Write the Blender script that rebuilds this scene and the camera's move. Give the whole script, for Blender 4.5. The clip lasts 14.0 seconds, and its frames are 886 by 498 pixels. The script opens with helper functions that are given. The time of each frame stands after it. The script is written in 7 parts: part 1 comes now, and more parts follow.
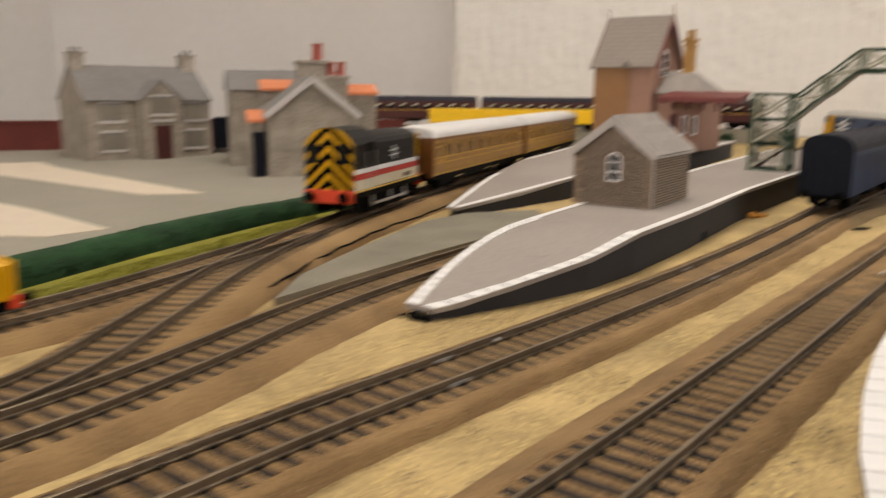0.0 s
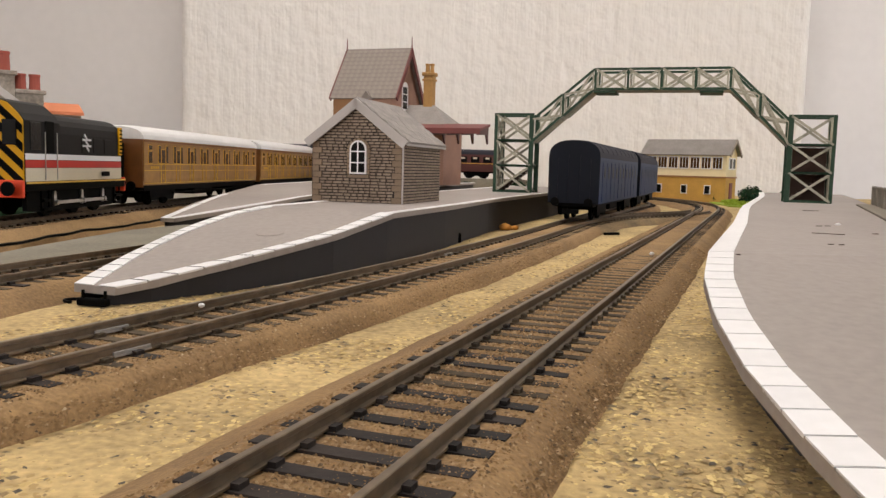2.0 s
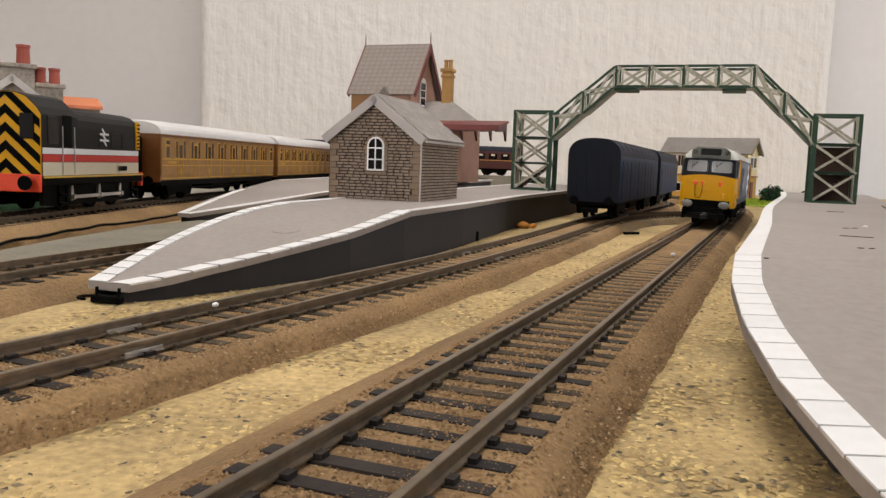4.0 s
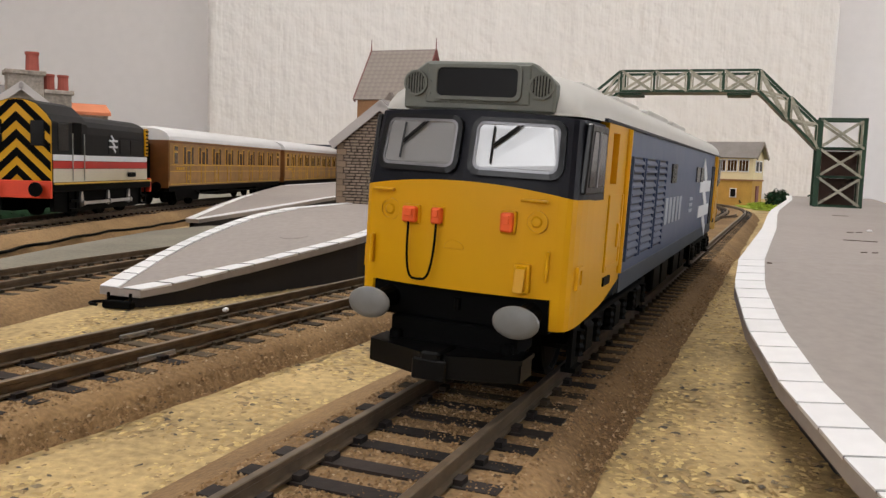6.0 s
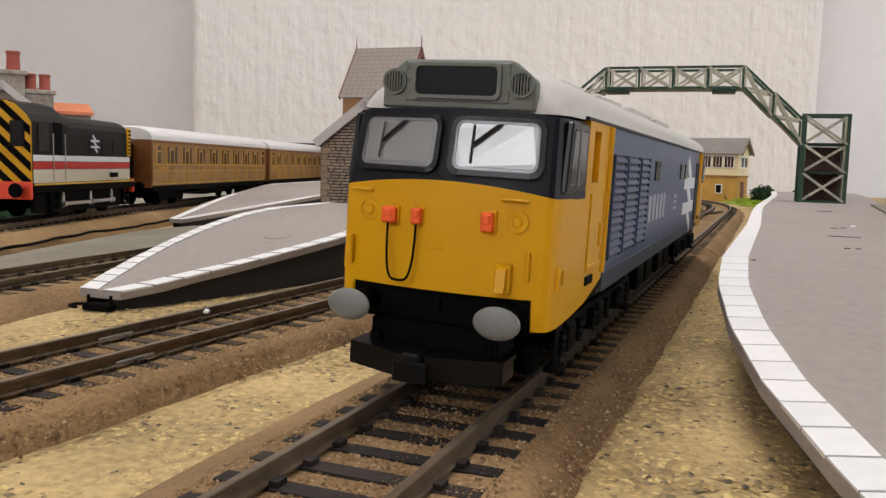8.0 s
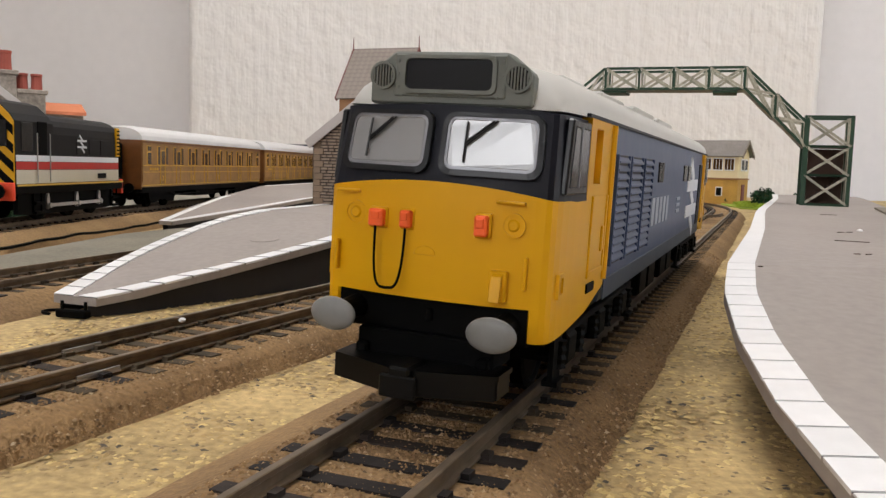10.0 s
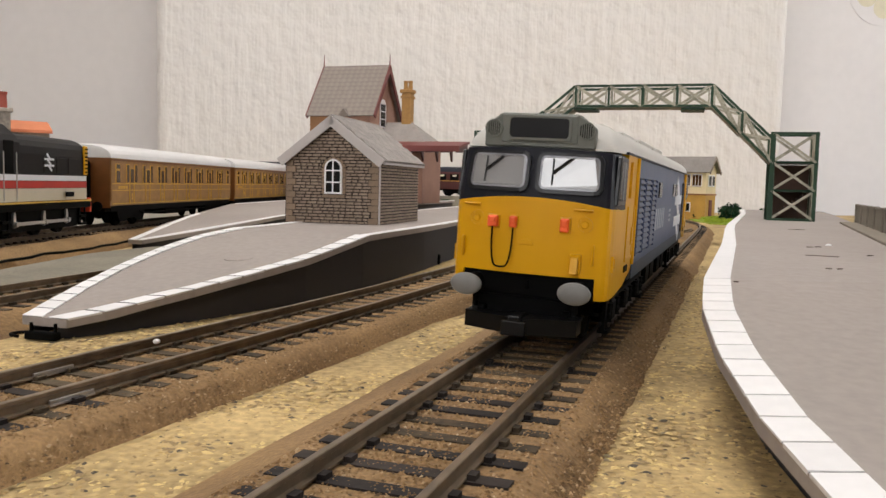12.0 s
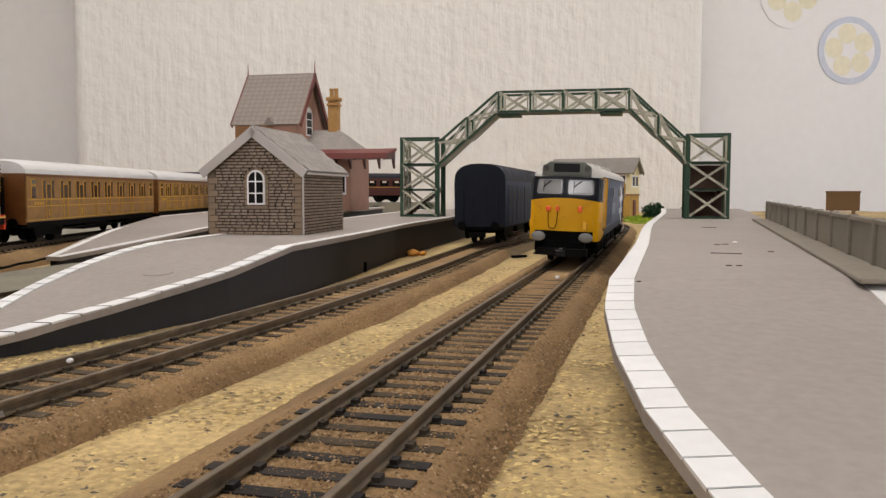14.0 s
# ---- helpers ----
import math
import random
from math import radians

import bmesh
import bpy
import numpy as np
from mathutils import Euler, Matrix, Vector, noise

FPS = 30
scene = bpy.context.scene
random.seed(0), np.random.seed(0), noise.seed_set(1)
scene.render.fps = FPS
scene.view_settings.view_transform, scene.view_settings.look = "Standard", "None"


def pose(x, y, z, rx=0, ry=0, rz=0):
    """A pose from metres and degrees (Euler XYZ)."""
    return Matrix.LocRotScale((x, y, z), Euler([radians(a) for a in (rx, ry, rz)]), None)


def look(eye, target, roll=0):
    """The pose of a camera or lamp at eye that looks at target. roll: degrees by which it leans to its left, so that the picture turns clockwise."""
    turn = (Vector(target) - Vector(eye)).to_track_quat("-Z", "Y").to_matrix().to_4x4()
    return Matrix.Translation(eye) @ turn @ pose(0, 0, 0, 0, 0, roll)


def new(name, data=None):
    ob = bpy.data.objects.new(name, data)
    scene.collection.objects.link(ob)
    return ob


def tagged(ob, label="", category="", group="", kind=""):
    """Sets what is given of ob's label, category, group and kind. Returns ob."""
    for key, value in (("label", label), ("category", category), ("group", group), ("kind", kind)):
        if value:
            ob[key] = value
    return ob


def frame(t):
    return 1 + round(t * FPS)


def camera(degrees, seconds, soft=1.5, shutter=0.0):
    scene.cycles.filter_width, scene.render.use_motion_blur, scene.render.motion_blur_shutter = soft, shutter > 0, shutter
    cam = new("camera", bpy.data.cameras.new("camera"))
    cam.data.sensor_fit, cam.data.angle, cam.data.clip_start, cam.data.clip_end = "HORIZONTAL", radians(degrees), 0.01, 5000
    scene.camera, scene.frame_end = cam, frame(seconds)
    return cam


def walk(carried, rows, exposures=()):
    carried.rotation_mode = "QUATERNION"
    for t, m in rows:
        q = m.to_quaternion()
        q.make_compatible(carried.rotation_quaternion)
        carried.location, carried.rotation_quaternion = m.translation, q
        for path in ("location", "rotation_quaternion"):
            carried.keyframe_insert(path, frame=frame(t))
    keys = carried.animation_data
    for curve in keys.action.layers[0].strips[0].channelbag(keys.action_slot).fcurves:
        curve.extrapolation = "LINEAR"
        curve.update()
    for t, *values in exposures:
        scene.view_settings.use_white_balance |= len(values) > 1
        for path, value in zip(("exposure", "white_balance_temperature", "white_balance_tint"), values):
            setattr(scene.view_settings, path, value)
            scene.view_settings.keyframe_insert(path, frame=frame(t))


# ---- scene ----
# One eighth-inch-scale railway layout on a table: all lengths below are millimetres and are turned to metres by MM.
MM = 0.001

# ---- camera ----
cam = camera(56.8, 14.0, soft=1.4, shutter=0.35)
# seconds, x, y, z (mm), yaw, pitch, roll (degrees)
PATH = [
    (0.0, 8.53, -76.43, 84.80, 16.91, -11.26, 0.59),
    (0.2, 13.13, -43.63, 68.95, 9.40, -7.03, 1.91),
    (0.3, 7.95, -29.05, 54.63, 5.84, -5.33, 2.06),
    (0.4, 5.88, -17.99, 47.47, 3.41, -5.40, 1.69),
    (0.5, 5.74, -10.66, 43.89, 1.60, -5.61, 1.50),
    (0.7, 6.20, 4.65, 37.41, -0.37, -7.40, 1.35),
    (1.0, 4.14, 9.74, 34.46, -0.79, -7.21, 2.00),
    (1.5, 1.03, -3.45, 33.99, -1.04, -6.20, 2.00),
    (2.0, 1.33, -3.80, 33.53, -0.93, -5.67, 1.57),
    (2.5, 1.21, 0.86, 33.48, -0.02, -6.42, 1.72),
    (3.0, 1.12, 0.89, 33.83, 0.02, -6.33, 1.85),
    (5.5, 0.38, -0.28, 34.27, 0.57, -5.60, 2.23),
    (6.0, 0.56, -1.84, 34.62, 0.62, -5.68, 1.86),
    (6.5, 0.50, -1.78, 34.54, 0.55, -5.57, 1.92),
    (7.0, 0.77, -1.72, 34.50, 0.45, -5.56, 1.92),
    (7.5, 1.83, 1.65, 35.31, -0.35, -6.01, 1.72),
    (8.0, 1.66, -0.40, 34.93, -0.24, -5.82, 1.52),
    (10.5, 4.02, 11.28, 34.62, -0.27, -5.67, 1.70),
    (11.0, 3.83, 11.12, 35.10, -0.19, -5.94, 1.80),
    (11.5, 4.73, 12.20, 35.04, -0.90, -5.85, 1.51),
    (12.0, 2.0, 10.8, 34.8, -2.33, -4.46, 1.42),
    (12.5, 4.72, 2.70, 35.74, -3.99, -3.63, 0.87),
    (13.0, 6.42, 5.36, 35.84, -6.28, -3.79, 0.10),
    (13.5, 6.52, 5.41, 35.97, -6.84, -4.04, -0.01),
    (14.0, 6.55, 5.42, 36.12, -6.89, -4.06, 0.04),
]
walk(cam, [(t, pose(x * MM, y * MM, z * MM, 90 + pitch, 0, yaw) @ pose(0, 0, 0, 0, 0, roll))
           for t, x, y, z, yaw, pitch, roll in PATH], exposures=[(0.0, 0.03, 6950, 10), (0.5, 0.14, 6750, 10), (1.0, 0.1, 6800, 12), (1.5, 0.12, 6650, 12), (3.0, 0.08, 6420, 10), (6.0, 0.06, 6200, 10), (8.0, 0.06, 6150, 10), (10.5, 0.13, 6200, 10), (12.0, 0.15, 6300, 10), (13.0, 0.02, 6350, 10), (14.0, 0.0, 6350, 10)])

# ---- world and light: an indoor room, closed all round, lit by its ceiling lamp and by windows in the east and south walls ----
world = bpy.data.worlds.new("world")
world.use_nodes = True
scene.world = world
sky = world.node_tree.nodes.new("ShaderNodeTexSky")
sky.sky_type, sky.sun_disc, sky.sun_elevation, sky.sun_rotation = "NISHITA", False, radians(35), radians(180)
world.node_tree.links.new(sky.outputs[0], world.node_tree.nodes["Background"].inputs[0])
world.node_tree.nodes["Background"].inputs[1].default_value = 0.1


def area_lamp(name, place, target, w, h, watts, colour):
    data = bpy.data.lights.new(name, "AREA")
    data.shape, data.size, data.size_y, data.energy, data.color = "RECTANGLE", w, h, watts, colour
    ob = new(name, data)
    ob.matrix_world = look(place, target)
    return ob


area_lamp("ceiling_lamp_light", (-0.05, 0.5, 1.34), (-0.05, 0.51, 0), 0.6, 0.5, 8.9, (1.0, 0.94, 0.88))
area_lamp("east_window_light", (2.33, 0.7, 0.62), (0.3, 0.72, 0.1), 1.3, 1.0, 4.2, (0.93, 0.96, 1.0))
area_lamp("south_window_light", (-0.95, -1.74, 0.9), (-0.2, 0.6, 0.1), 1.3, 0.85, 7.0, (1.0, 0.97, 0.94))

# ---- mesh tools ----
def part(name, bm, material, parent=None, label="", smooth=False):
    """One mesh object from a bmesh in millimetres, under a thing or a part."""
    bm.transform(Matrix.Scale(MM, 4))
    bmesh.ops.recalc_face_normals(bm, faces=bm.faces)
    me = bpy.data.meshes.new(name)
    bm.to_mesh(me)
    bm.free()
    if smooth:
        for p in me.polygons:
            p.use_smooth = True
    me.materials.append(material)
    ob = new(name, me)
    if parent is not None:
        ob.parent = parent
    if label:
        ob["label"] = label
    return ob


def piece(name, me, parent, m):
    """An object on a shared mesh, for alike pieces; m in millimetres."""
    ob = new(name, me)
    ob.parent = parent
    m = m.copy()
    m.translation *= MM
    ob.matrix_basis = m
    return ob


def mesh_of(name, bm, material):
    bm.transform(Matrix.Scale(MM, 4))
    bmesh.ops.recalc_face_normals(bm, faces=bm.faces)
    me = bpy.data.meshes.new(name)
    bm.to_mesh(me)
    bm.free()
    me.materials.append(material)
    return me


def thing(name, label, category, m=None, group="", kind=""):
    """An Empty at the base of a thing; m in millimetres."""
    ob = new(name)
    ob.empty_display_size = 0.02
    if m is not None:
        m = m.copy()
        m.translation *= MM
        ob.matrix_basis = m
    return tagged(ob, label, category, group, kind)


def solo(name, bm, material, label, category, kind="", group="", smooth=False):
    return tagged(part(name, bm, material, smooth=smooth), label, category, group, kind)


def BM():
    return bmesh.new()


def box(bm, x0, x1, y0, y1, z0, z1, bevel=0.0, m=None):
    vs = [bm.verts.new((x, y, z)) for x in (x0, x1) for y in (y0, y1) for z in (z0, z1)]
    fs = [bm.faces.new([vs[i] for i in q]) for q in
          ((0, 1, 3, 2), (4, 6, 7, 5), (0, 4, 5, 1), (2, 3, 7, 6), (0, 2, 6, 4), (1, 5, 7, 3))]
    out = list(vs)
    if bevel > 0:
        es = list({e for f in fs for e in f.edges})
        r = bmesh.ops.bevel(bm, geom=es + vs, offset=bevel, segments=1, affect="EDGES")
        out = [v for v in r["verts"] if v.is_valid]
    if m is not None:
        bmesh.ops.transform(bm, matrix=m, verts=out)
    return out


def prism(bm, poly, along, d0, d1, bevel=0.0):
    """Extrude a closed polygon along an axis. along 'y': poly is (x, z); 'x': (y, z); 'z': (x, y)."""
    def pt(a, b, d):
        return {"y": (a, d, b), "x": (d, a, b), "z": (a, b, d)}[along]
    a = [bm.verts.new(pt(u, v, d0)) for u, v in poly]
    b = [bm.verts.new(pt(u, v, d1)) for u, v in poly]
    n = len(poly)
    fs = [bm.faces.new(a), bm.faces.new(b[::-1])]
    for i in range(n):
        fs.append(bm.faces.new((a[i], b[i], b[(i + 1) % n], a[(i + 1) % n])))
    if bevel > 0:
        es = list({e for f in fs for e in f.edges})
        bmesh.ops.bevel(bm, geom=es, offset=bevel, segments=1, affect="EDGES")
    return a + b


def rod(bm, p0, p1, r, seg=8, r1=None, caps=True):
    p0, p1 = Vector(p0), Vector(p1)
    d = (p1 - p0)
    q = d.normalized().to_track_quat("Z", "Y")
    r1 = r if r1 is None else r1
    a, b = [], []
    for i in range(seg):
        t = 2 * math.pi * (i + 0.5) / seg
        o = Vector((math.cos(t), math.sin(t), 0))
        a.append(bm.verts.new(p0 + q @ (o * r)))
        b.append(bm.verts.new(p1 + q @ (o * r1)))
    for i in range(seg):
        bm.faces.new((a[i], a[(i + 1) % seg], b[(i + 1) % seg], b[i]))
    if caps:
        bm.faces.new(a[::-1])
        bm.faces.new(b)


def bar(bm, p0, p1, w, h, up=(0, 0, 1)):
    """A rectangular bar from p0 to p1, w across and h along up."""
    p0, p1, up = Vector(p0), Vector(p1), Vector(up)
    d = (p1 - p0).normalized()
    s = d.cross(up).normalized() * (w / 2)
    u = s.cross(d).normalized() * (h / 2)
    a = [bm.verts.new(p0 + i * s + j * u) for i, j in ((-1, -1), (1, -1), (1, 1), (-1, 1))]
    b = [bm.verts.new(p1 + i * s + j * u) for i, j in ((-1, -1), (1, -1), (1, 1), (-1, 1))]
    bm.faces.new(a[::-1])
    bm.faces.new(b)
    for i in range(4):
        bm.faces.new((a[i], a[(i + 1) % 4], b[(i + 1) % 4], b[i]))


def sweep(bm, path, profile, closed=True, caps=True):
    """Sweep a profile of (across to the right, z) along a list of (x, y, z, heading degrees from +y clockwise)."""
    rings = []
    for x, y, z, h in path:
        c, s = math.cos(radians(h)), math.sin(radians(h))
        rings.append([bm.verts.new((x + u * c, y - u * s, z + w)) for u, w in profile])
    n = len(profile)
    for a, b in zip(rings, rings[1:]):
        for i in range(n if closed else n - 1):
            j = (i + 1) % n
            bm.faces.new((a[i], a[j], b[j], b[i]))
    if closed and caps:
        bm.faces.new(rings[0])
        bm.faces.new(rings[-1][::-1])
    return rings


def lathe(bm, prof, centre, axis="z", seg=16):
    """Turn (radius, height) round an axis through centre."""
    c = Vector(centre)
    rings = []
    for r, h in prof:
        ring = []
        for i in range(seg):
            t = 2 * math.pi * i / seg
            u, v = r * math.cos(t), r * math.sin(t)
            ring.append(bm.verts.new(c + Vector({"z": (u, v, h), "y": (u, h, v), "x": (h, u, v)}[axis])))
        rings.append(ring)
    for a, b in zip(rings, rings[1:]):
        for i in range(seg):
            bm.faces.new((a[i], a[(i + 1) % seg], b[(i + 1) % seg], b[i]))
    bm.faces.new(rings[0][::-1])
    bm.faces.new(rings[-1])


def course(points, step=6.0):
    """A smooth centre line through plan points: (x, y, z, heading), evenly spaced."""
    p = [Vector(q) for q in points]
    p = [2 * p[0] - p[1]] + p + [2 * p[-1] - p[-2]]
    dense = []
    for i in range(1, len(p) - 2):
        for k in range(40):
            t = k / 40
            a, b, c, d = p[i - 1], p[i], p[i + 1], p[i + 2]
            dense.append(0.5 * ((2 * b) + (c - a) * t + (2 * a - 5 * b + 4 * c - d) * t * t + (3 * b - a - 3 * c + d) * t ** 3))
    dense.append(p[-2])
    cum = [0.0]
    for a, b in zip(dense, dense[1:]):
        cum.append(cum[-1] + (b - a).length)
    n = int(cum[-1] / step)
    out, j = [], 0
    for k in range(n + 1):
        s = cum[-1] * k / n
        while j < len(cum) - 2 and cum[j + 1] < s:
            j += 1
        f = (s - cum[j]) / max(1e-9, cum[j + 1] - cum[j])
        q = dense[j].lerp(dense[j + 1], f)
        d = dense[min(j + 1, len(dense) - 1)] - dense[max(j - 1, 0)]
        out.append((q.x, q.y, 0.0, math.degrees(math.atan2(d.x, d.y))))
    return out


# ---- materials ----
def material(name, colour, rough=0.6, metal=0.0, vary=0.12, fine=900.0, coarse=60.0, bump=0.0, bump_scale=None,
             tint=None, spec=0.5, island=0.0, coat=0.0):
    """A surface whose colour varies at two scales, with a fine relief."""
    m = bpy.data.materials.new(name)
    m.use_nodes = True
    nt, b = m.node_tree, m.node_tree.nodes["Principled BSDF"]
    link = nt.links.new
    co = nt.nodes.new("ShaderNodeTexCoord")
    n1, n2 = nt.nodes.new("ShaderNodeTexNoise"), nt.nodes.new("ShaderNodeTexNoise")
    n1.inputs["Scale"].default_value, n1.inputs["Detail"].default_value = fine, 4
    n2.inputs["Scale"].default_value, n2.inputs["Detail"].default_value = coarse, 3
    link(co.outputs["Object"], n1.inputs["Vector"])
    link(co.outputs["Object"], n2.inputs["Vector"])
    mix = nt.nodes.new("ShaderNodeMath")
    mix.operation = "MULTIPLY_ADD"
    mix.inputs[1].default_value = 0.5
    half = nt.nodes.new("ShaderNodeMath")
    half.operation = "MULTIPLY"
    half.inputs[1].default_value = 0.5
    link(n2.outputs["Fac"], half.inputs[0])
    link(n1.outputs["Fac"], mix.inputs[0])
    link(half.outputs[0], mix.inputs[2])
    fac = mix.outputs[0]
    if island:
        geo = nt.nodes.new("ShaderNodeObjectInfo")
        add = nt.nodes.new("ShaderNodeMath")
        add.operation = "MULTIPLY_ADD"
        add.inputs[1].default_value = island
        link(geo.outputs["Random"], add.inputs[0])
        link(fac, add.inputs[2])
        sub = nt.nodes.new("ShaderNodeMath")
        sub.operation = "SUBTRACT"
        sub.inputs[1].default_value = island / 2
        link(add.outputs[0], sub.inputs[0])
        fac = sub.outputs[0]
    ramp = nt.nodes.new("ShaderNodeValToRGB")
    c = Vector(colour[:3])
    t = Vector((tint or colour)[:3])
    ramp.color_ramp.elements[0].position, ramp.color_ramp.elements[1].position = 0.3, 0.7
    ramp.color_ramp.elements[0].color = (*(c * (1 - vary)), 1)
    hi = t * (1 + vary)
    ramp.color_ramp.elements[1].color = (min(hi.x, 1), min(hi.y, 1), min(hi.z, 1), 1)
    link(fac, ramp.inputs[0])
    link(ramp.outputs[0], b.inputs["Base Color"])
    rr = nt.nodes.new("ShaderNodeMapRange")
    rr.inputs["To Min"].default_value, rr.inputs["To Max"].default_value = max(0.02, rough - 0.08), min(1, rough + 0.08)
    link(fac, rr.inputs["Value"])
    link(rr.outputs[0], b.inputs["Roughness"])
    b.inputs["Metallic"].default_value = metal
    b.inputs["Specular IOR Level"].default_value = spec
    b.inputs["Coat Weight"].default_value = coat
    if bump:
        bp = nt.nodes.new("ShaderNodeBump")
        bp.inputs["Strength"].default_value, bp.inputs["Distance"].default_value = bump, 0.0006
        n3 = n1
        if bump_scale:
            n3 = nt.nodes.new("ShaderNodeTexNoise")
            n3.inputs["Scale"].default_value, n3.inputs["Detail"].default_value = bump_scale, 3
            link(co.outputs["Object"], n3.inputs["Vector"])
        link(n3.outputs["Fac"], bp.inputs["Height"])
        link(bp.outputs[0], b.inputs["Normal"])
    return m


def rgb(r, g, b):
    """Colour from 0 to 255 values as they would be read off a card."""
    def lin(v):
        v /= 255
        return v / 12.92 if v <= 0.04045 else ((v + 0.055) / 1.055) ** 2.4
    return (lin(r), lin(g), lin(b))

M_WALL = material("wallpaper_paint", (0.8, 0.775, 0.745), 0.75, vary=0.03, fine=40, coarse=6, bump=0.0)
M_ALCOVE = material("alcove_paint", (0.87, 0.835, 0.815), 0.7, vary=0.03, fine=40, coarse=5)
M_SAND = material("sand_scatter", rgb(164, 140, 96), 0.9, vary=0.4, fine=520, coarse=25, bump=0.7, tint=rgb(190, 165, 115))
M_BALLAST = material("brown_ballast", rgb(128, 99, 66), 0.95, vary=0.38, fine=1100, coarse=30, bump=0.8, tint=rgb(146, 118, 80))
M_BED = material("track_bed", rgb(96, 84, 66), 0.95, vary=0.4, fine=800, coarse=40, bump=0.9, tint=rgb(140, 118, 84))
M_GREYBED = material("grey_track_bed", rgb(128, 122, 108), 0.95, vary=0.3, fine=700, coarse=30, bump=0.6)
M_SLEEPER = material("sleeper_plastic", rgb(27, 23, 23), 0.65, vary=0.3, fine=500, coarse=60, bump=0.2, tint=rgb(46, 39, 35), spec=0.25, island=0.3)
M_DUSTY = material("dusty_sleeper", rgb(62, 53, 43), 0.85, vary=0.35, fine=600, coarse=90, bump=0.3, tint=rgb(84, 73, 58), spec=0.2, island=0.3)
M_RAIL = material("rail_metal", rgb(102, 89, 74), 0.42, metal=0.7, vary=0.3, fine=300, coarse=25, tint=rgb(128, 114, 96))
M_PLATFORM = material("platform_grey_card", rgb(147, 138, 132), 0.7, vary=0.1, fine=400, coarse=12, bump=0.06, tint=rgb(155, 146, 140))
M_PLATWALL = material("platform_wall_card", rgb(38, 37, 41), 0.75, vary=0.15, fine=300, coarse=25, bump=0.1)
M_WHITE = material("white_edge_paint", (0.78, 0.77, 0.77), 0.6, vary=0.06, fine=300, coarse=30, island=0.25)
M_JOINT = material("edge_joint_ink", rgb(48, 46, 48), 0.8, vary=0.1)
M_STONE = material("printed_stone", rgb(138, 121, 105), 0.85, vary=0.16, fine=600, coarse=120, bump=0.3, tint=rgb(150, 134, 118), island=0.25)
M_MORTAR = material("stone_joint", rgb(44, 36, 31), 0.9, vary=0.2, fine=500)
M_QUOIN = material("corner_stone", rgb(140, 121, 102), 0.85, vary=0.15, fine=600, bump=0.15, island=0.3)
M_SLATE = material("slate_roof", rgb(136, 130, 126), 0.75, vary=0.16, fine=500, coarse=60, bump=0.15, tint=rgb(146, 139, 134), island=0.22)
M_SLATE_B = material("brown_slate_roof", rgb(118, 108, 102), 0.8, vary=0.25, fine=140, coarse=30, bump=0.1, tint=rgb(136, 126, 118), island=0.05)
M_BARGE = material("bargeboard_card", rgb(188, 182, 179), 0.7, vary=0.06)
M_WINFRAME = material("white_frame", (0.8, 0.79, 0.8), 0.5, vary=0.05)
M_DARKGLASS = material("dark_pane", rgb(14, 13, 14), 0.25, vary=0.2, spec=0.25)
M_GREEN = material("bridge_green", rgb(18, 56, 32), 0.55, vary=0.2, fine=400, coarse=60)
M_LATTICE = material("weathered_cream_lattice", rgb(140, 138, 122), 0.75, vary=0.3, fine=500, coarse=60, tint=rgb(176, 172, 156))
M_BROWNBOARD = material("dark_brown_board", rgb(70, 50, 40), 0.75, vary=0.2, fine=300)
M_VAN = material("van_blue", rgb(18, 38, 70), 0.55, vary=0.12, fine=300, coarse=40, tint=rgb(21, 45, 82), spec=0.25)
# van blue with the ends' shade put into the colour; the road van shares it
M_VANEND = material("van_end_shaded", rgb(9, 15, 28), 0.6, vary=0.12, spec=0.2)
M_VANROOF = material("van_roof_dark", rgb(46, 47, 56), 0.7, vary=0.15, spec=0.25)
M_BLACK = material("black_plastic", rgb(7, 7, 7), 0.6, vary=0.25, fine=300, spec=0.05)
M_LOCOBLUE = material("loco_blue", rgb(50, 68, 102), 0.42, vary=0.06, fine=200, coarse=30)
M_LOCOYELLOW = material("loco_yellow", rgb(212, 157, 0), 0.38, vary=0.05, fine=150, coarse=30, spec=0.25)
M_LOCOROOF = material("loco_roof_grey", rgb(188, 186, 180), 0.55, vary=0.06, fine=200, coarse=40)
M_LOCOGREY = material("headcode_grey", rgb(102, 105, 98), 0.6, vary=0.08)
M_LOCODARK = material("window_surround", rgb(14, 15, 25), 0.5, vary=0.1, spec=0.2)
M_ORANGE = material("orange_fitting", rgb(240, 96, 30), 0.5, vary=0.08)
M_BUFFER = material("buffer_grey", rgb(118, 118, 116), 0.45, vary=0.08)
M_METAL = material("bright_metal", rgb(190, 190, 190), 0.3, metal=0.9, vary=0.1)
M_LOGO = material("white_lettering", (0.75, 0.77, 0.8), 0.5, vary=0.04)
M_TEAK = material("teak_side", rgb(136, 98, 46), 0.4, vary=0.2, fine=220, coarse=50, tint=rgb(156, 116, 62))
M_TEAKDARK = material("teak_end", rgb(122, 76, 34), 0.45, vary=0.2, fine=220)
M_CREAMLINE = material("yellow_lining", rgb(216, 172, 66), 0.5, vary=0.05)
M_COACHROOF = material("white_coach_roof", rgb(212, 210, 208), 0.6, vary=0.05, fine=200)
M_COACHGLASS = material("coach_pane", rgb(70, 46, 24), 0.2, vary=0.3, fine=120)
M_MAROON = material("maroon_side", rgb(70, 29, 27), 0.5, vary=0.15)
M_SHBLACK = material("shunter_dark_grey", rgb(15, 15, 17), 0.5, vary=0.15, spec=0.2)
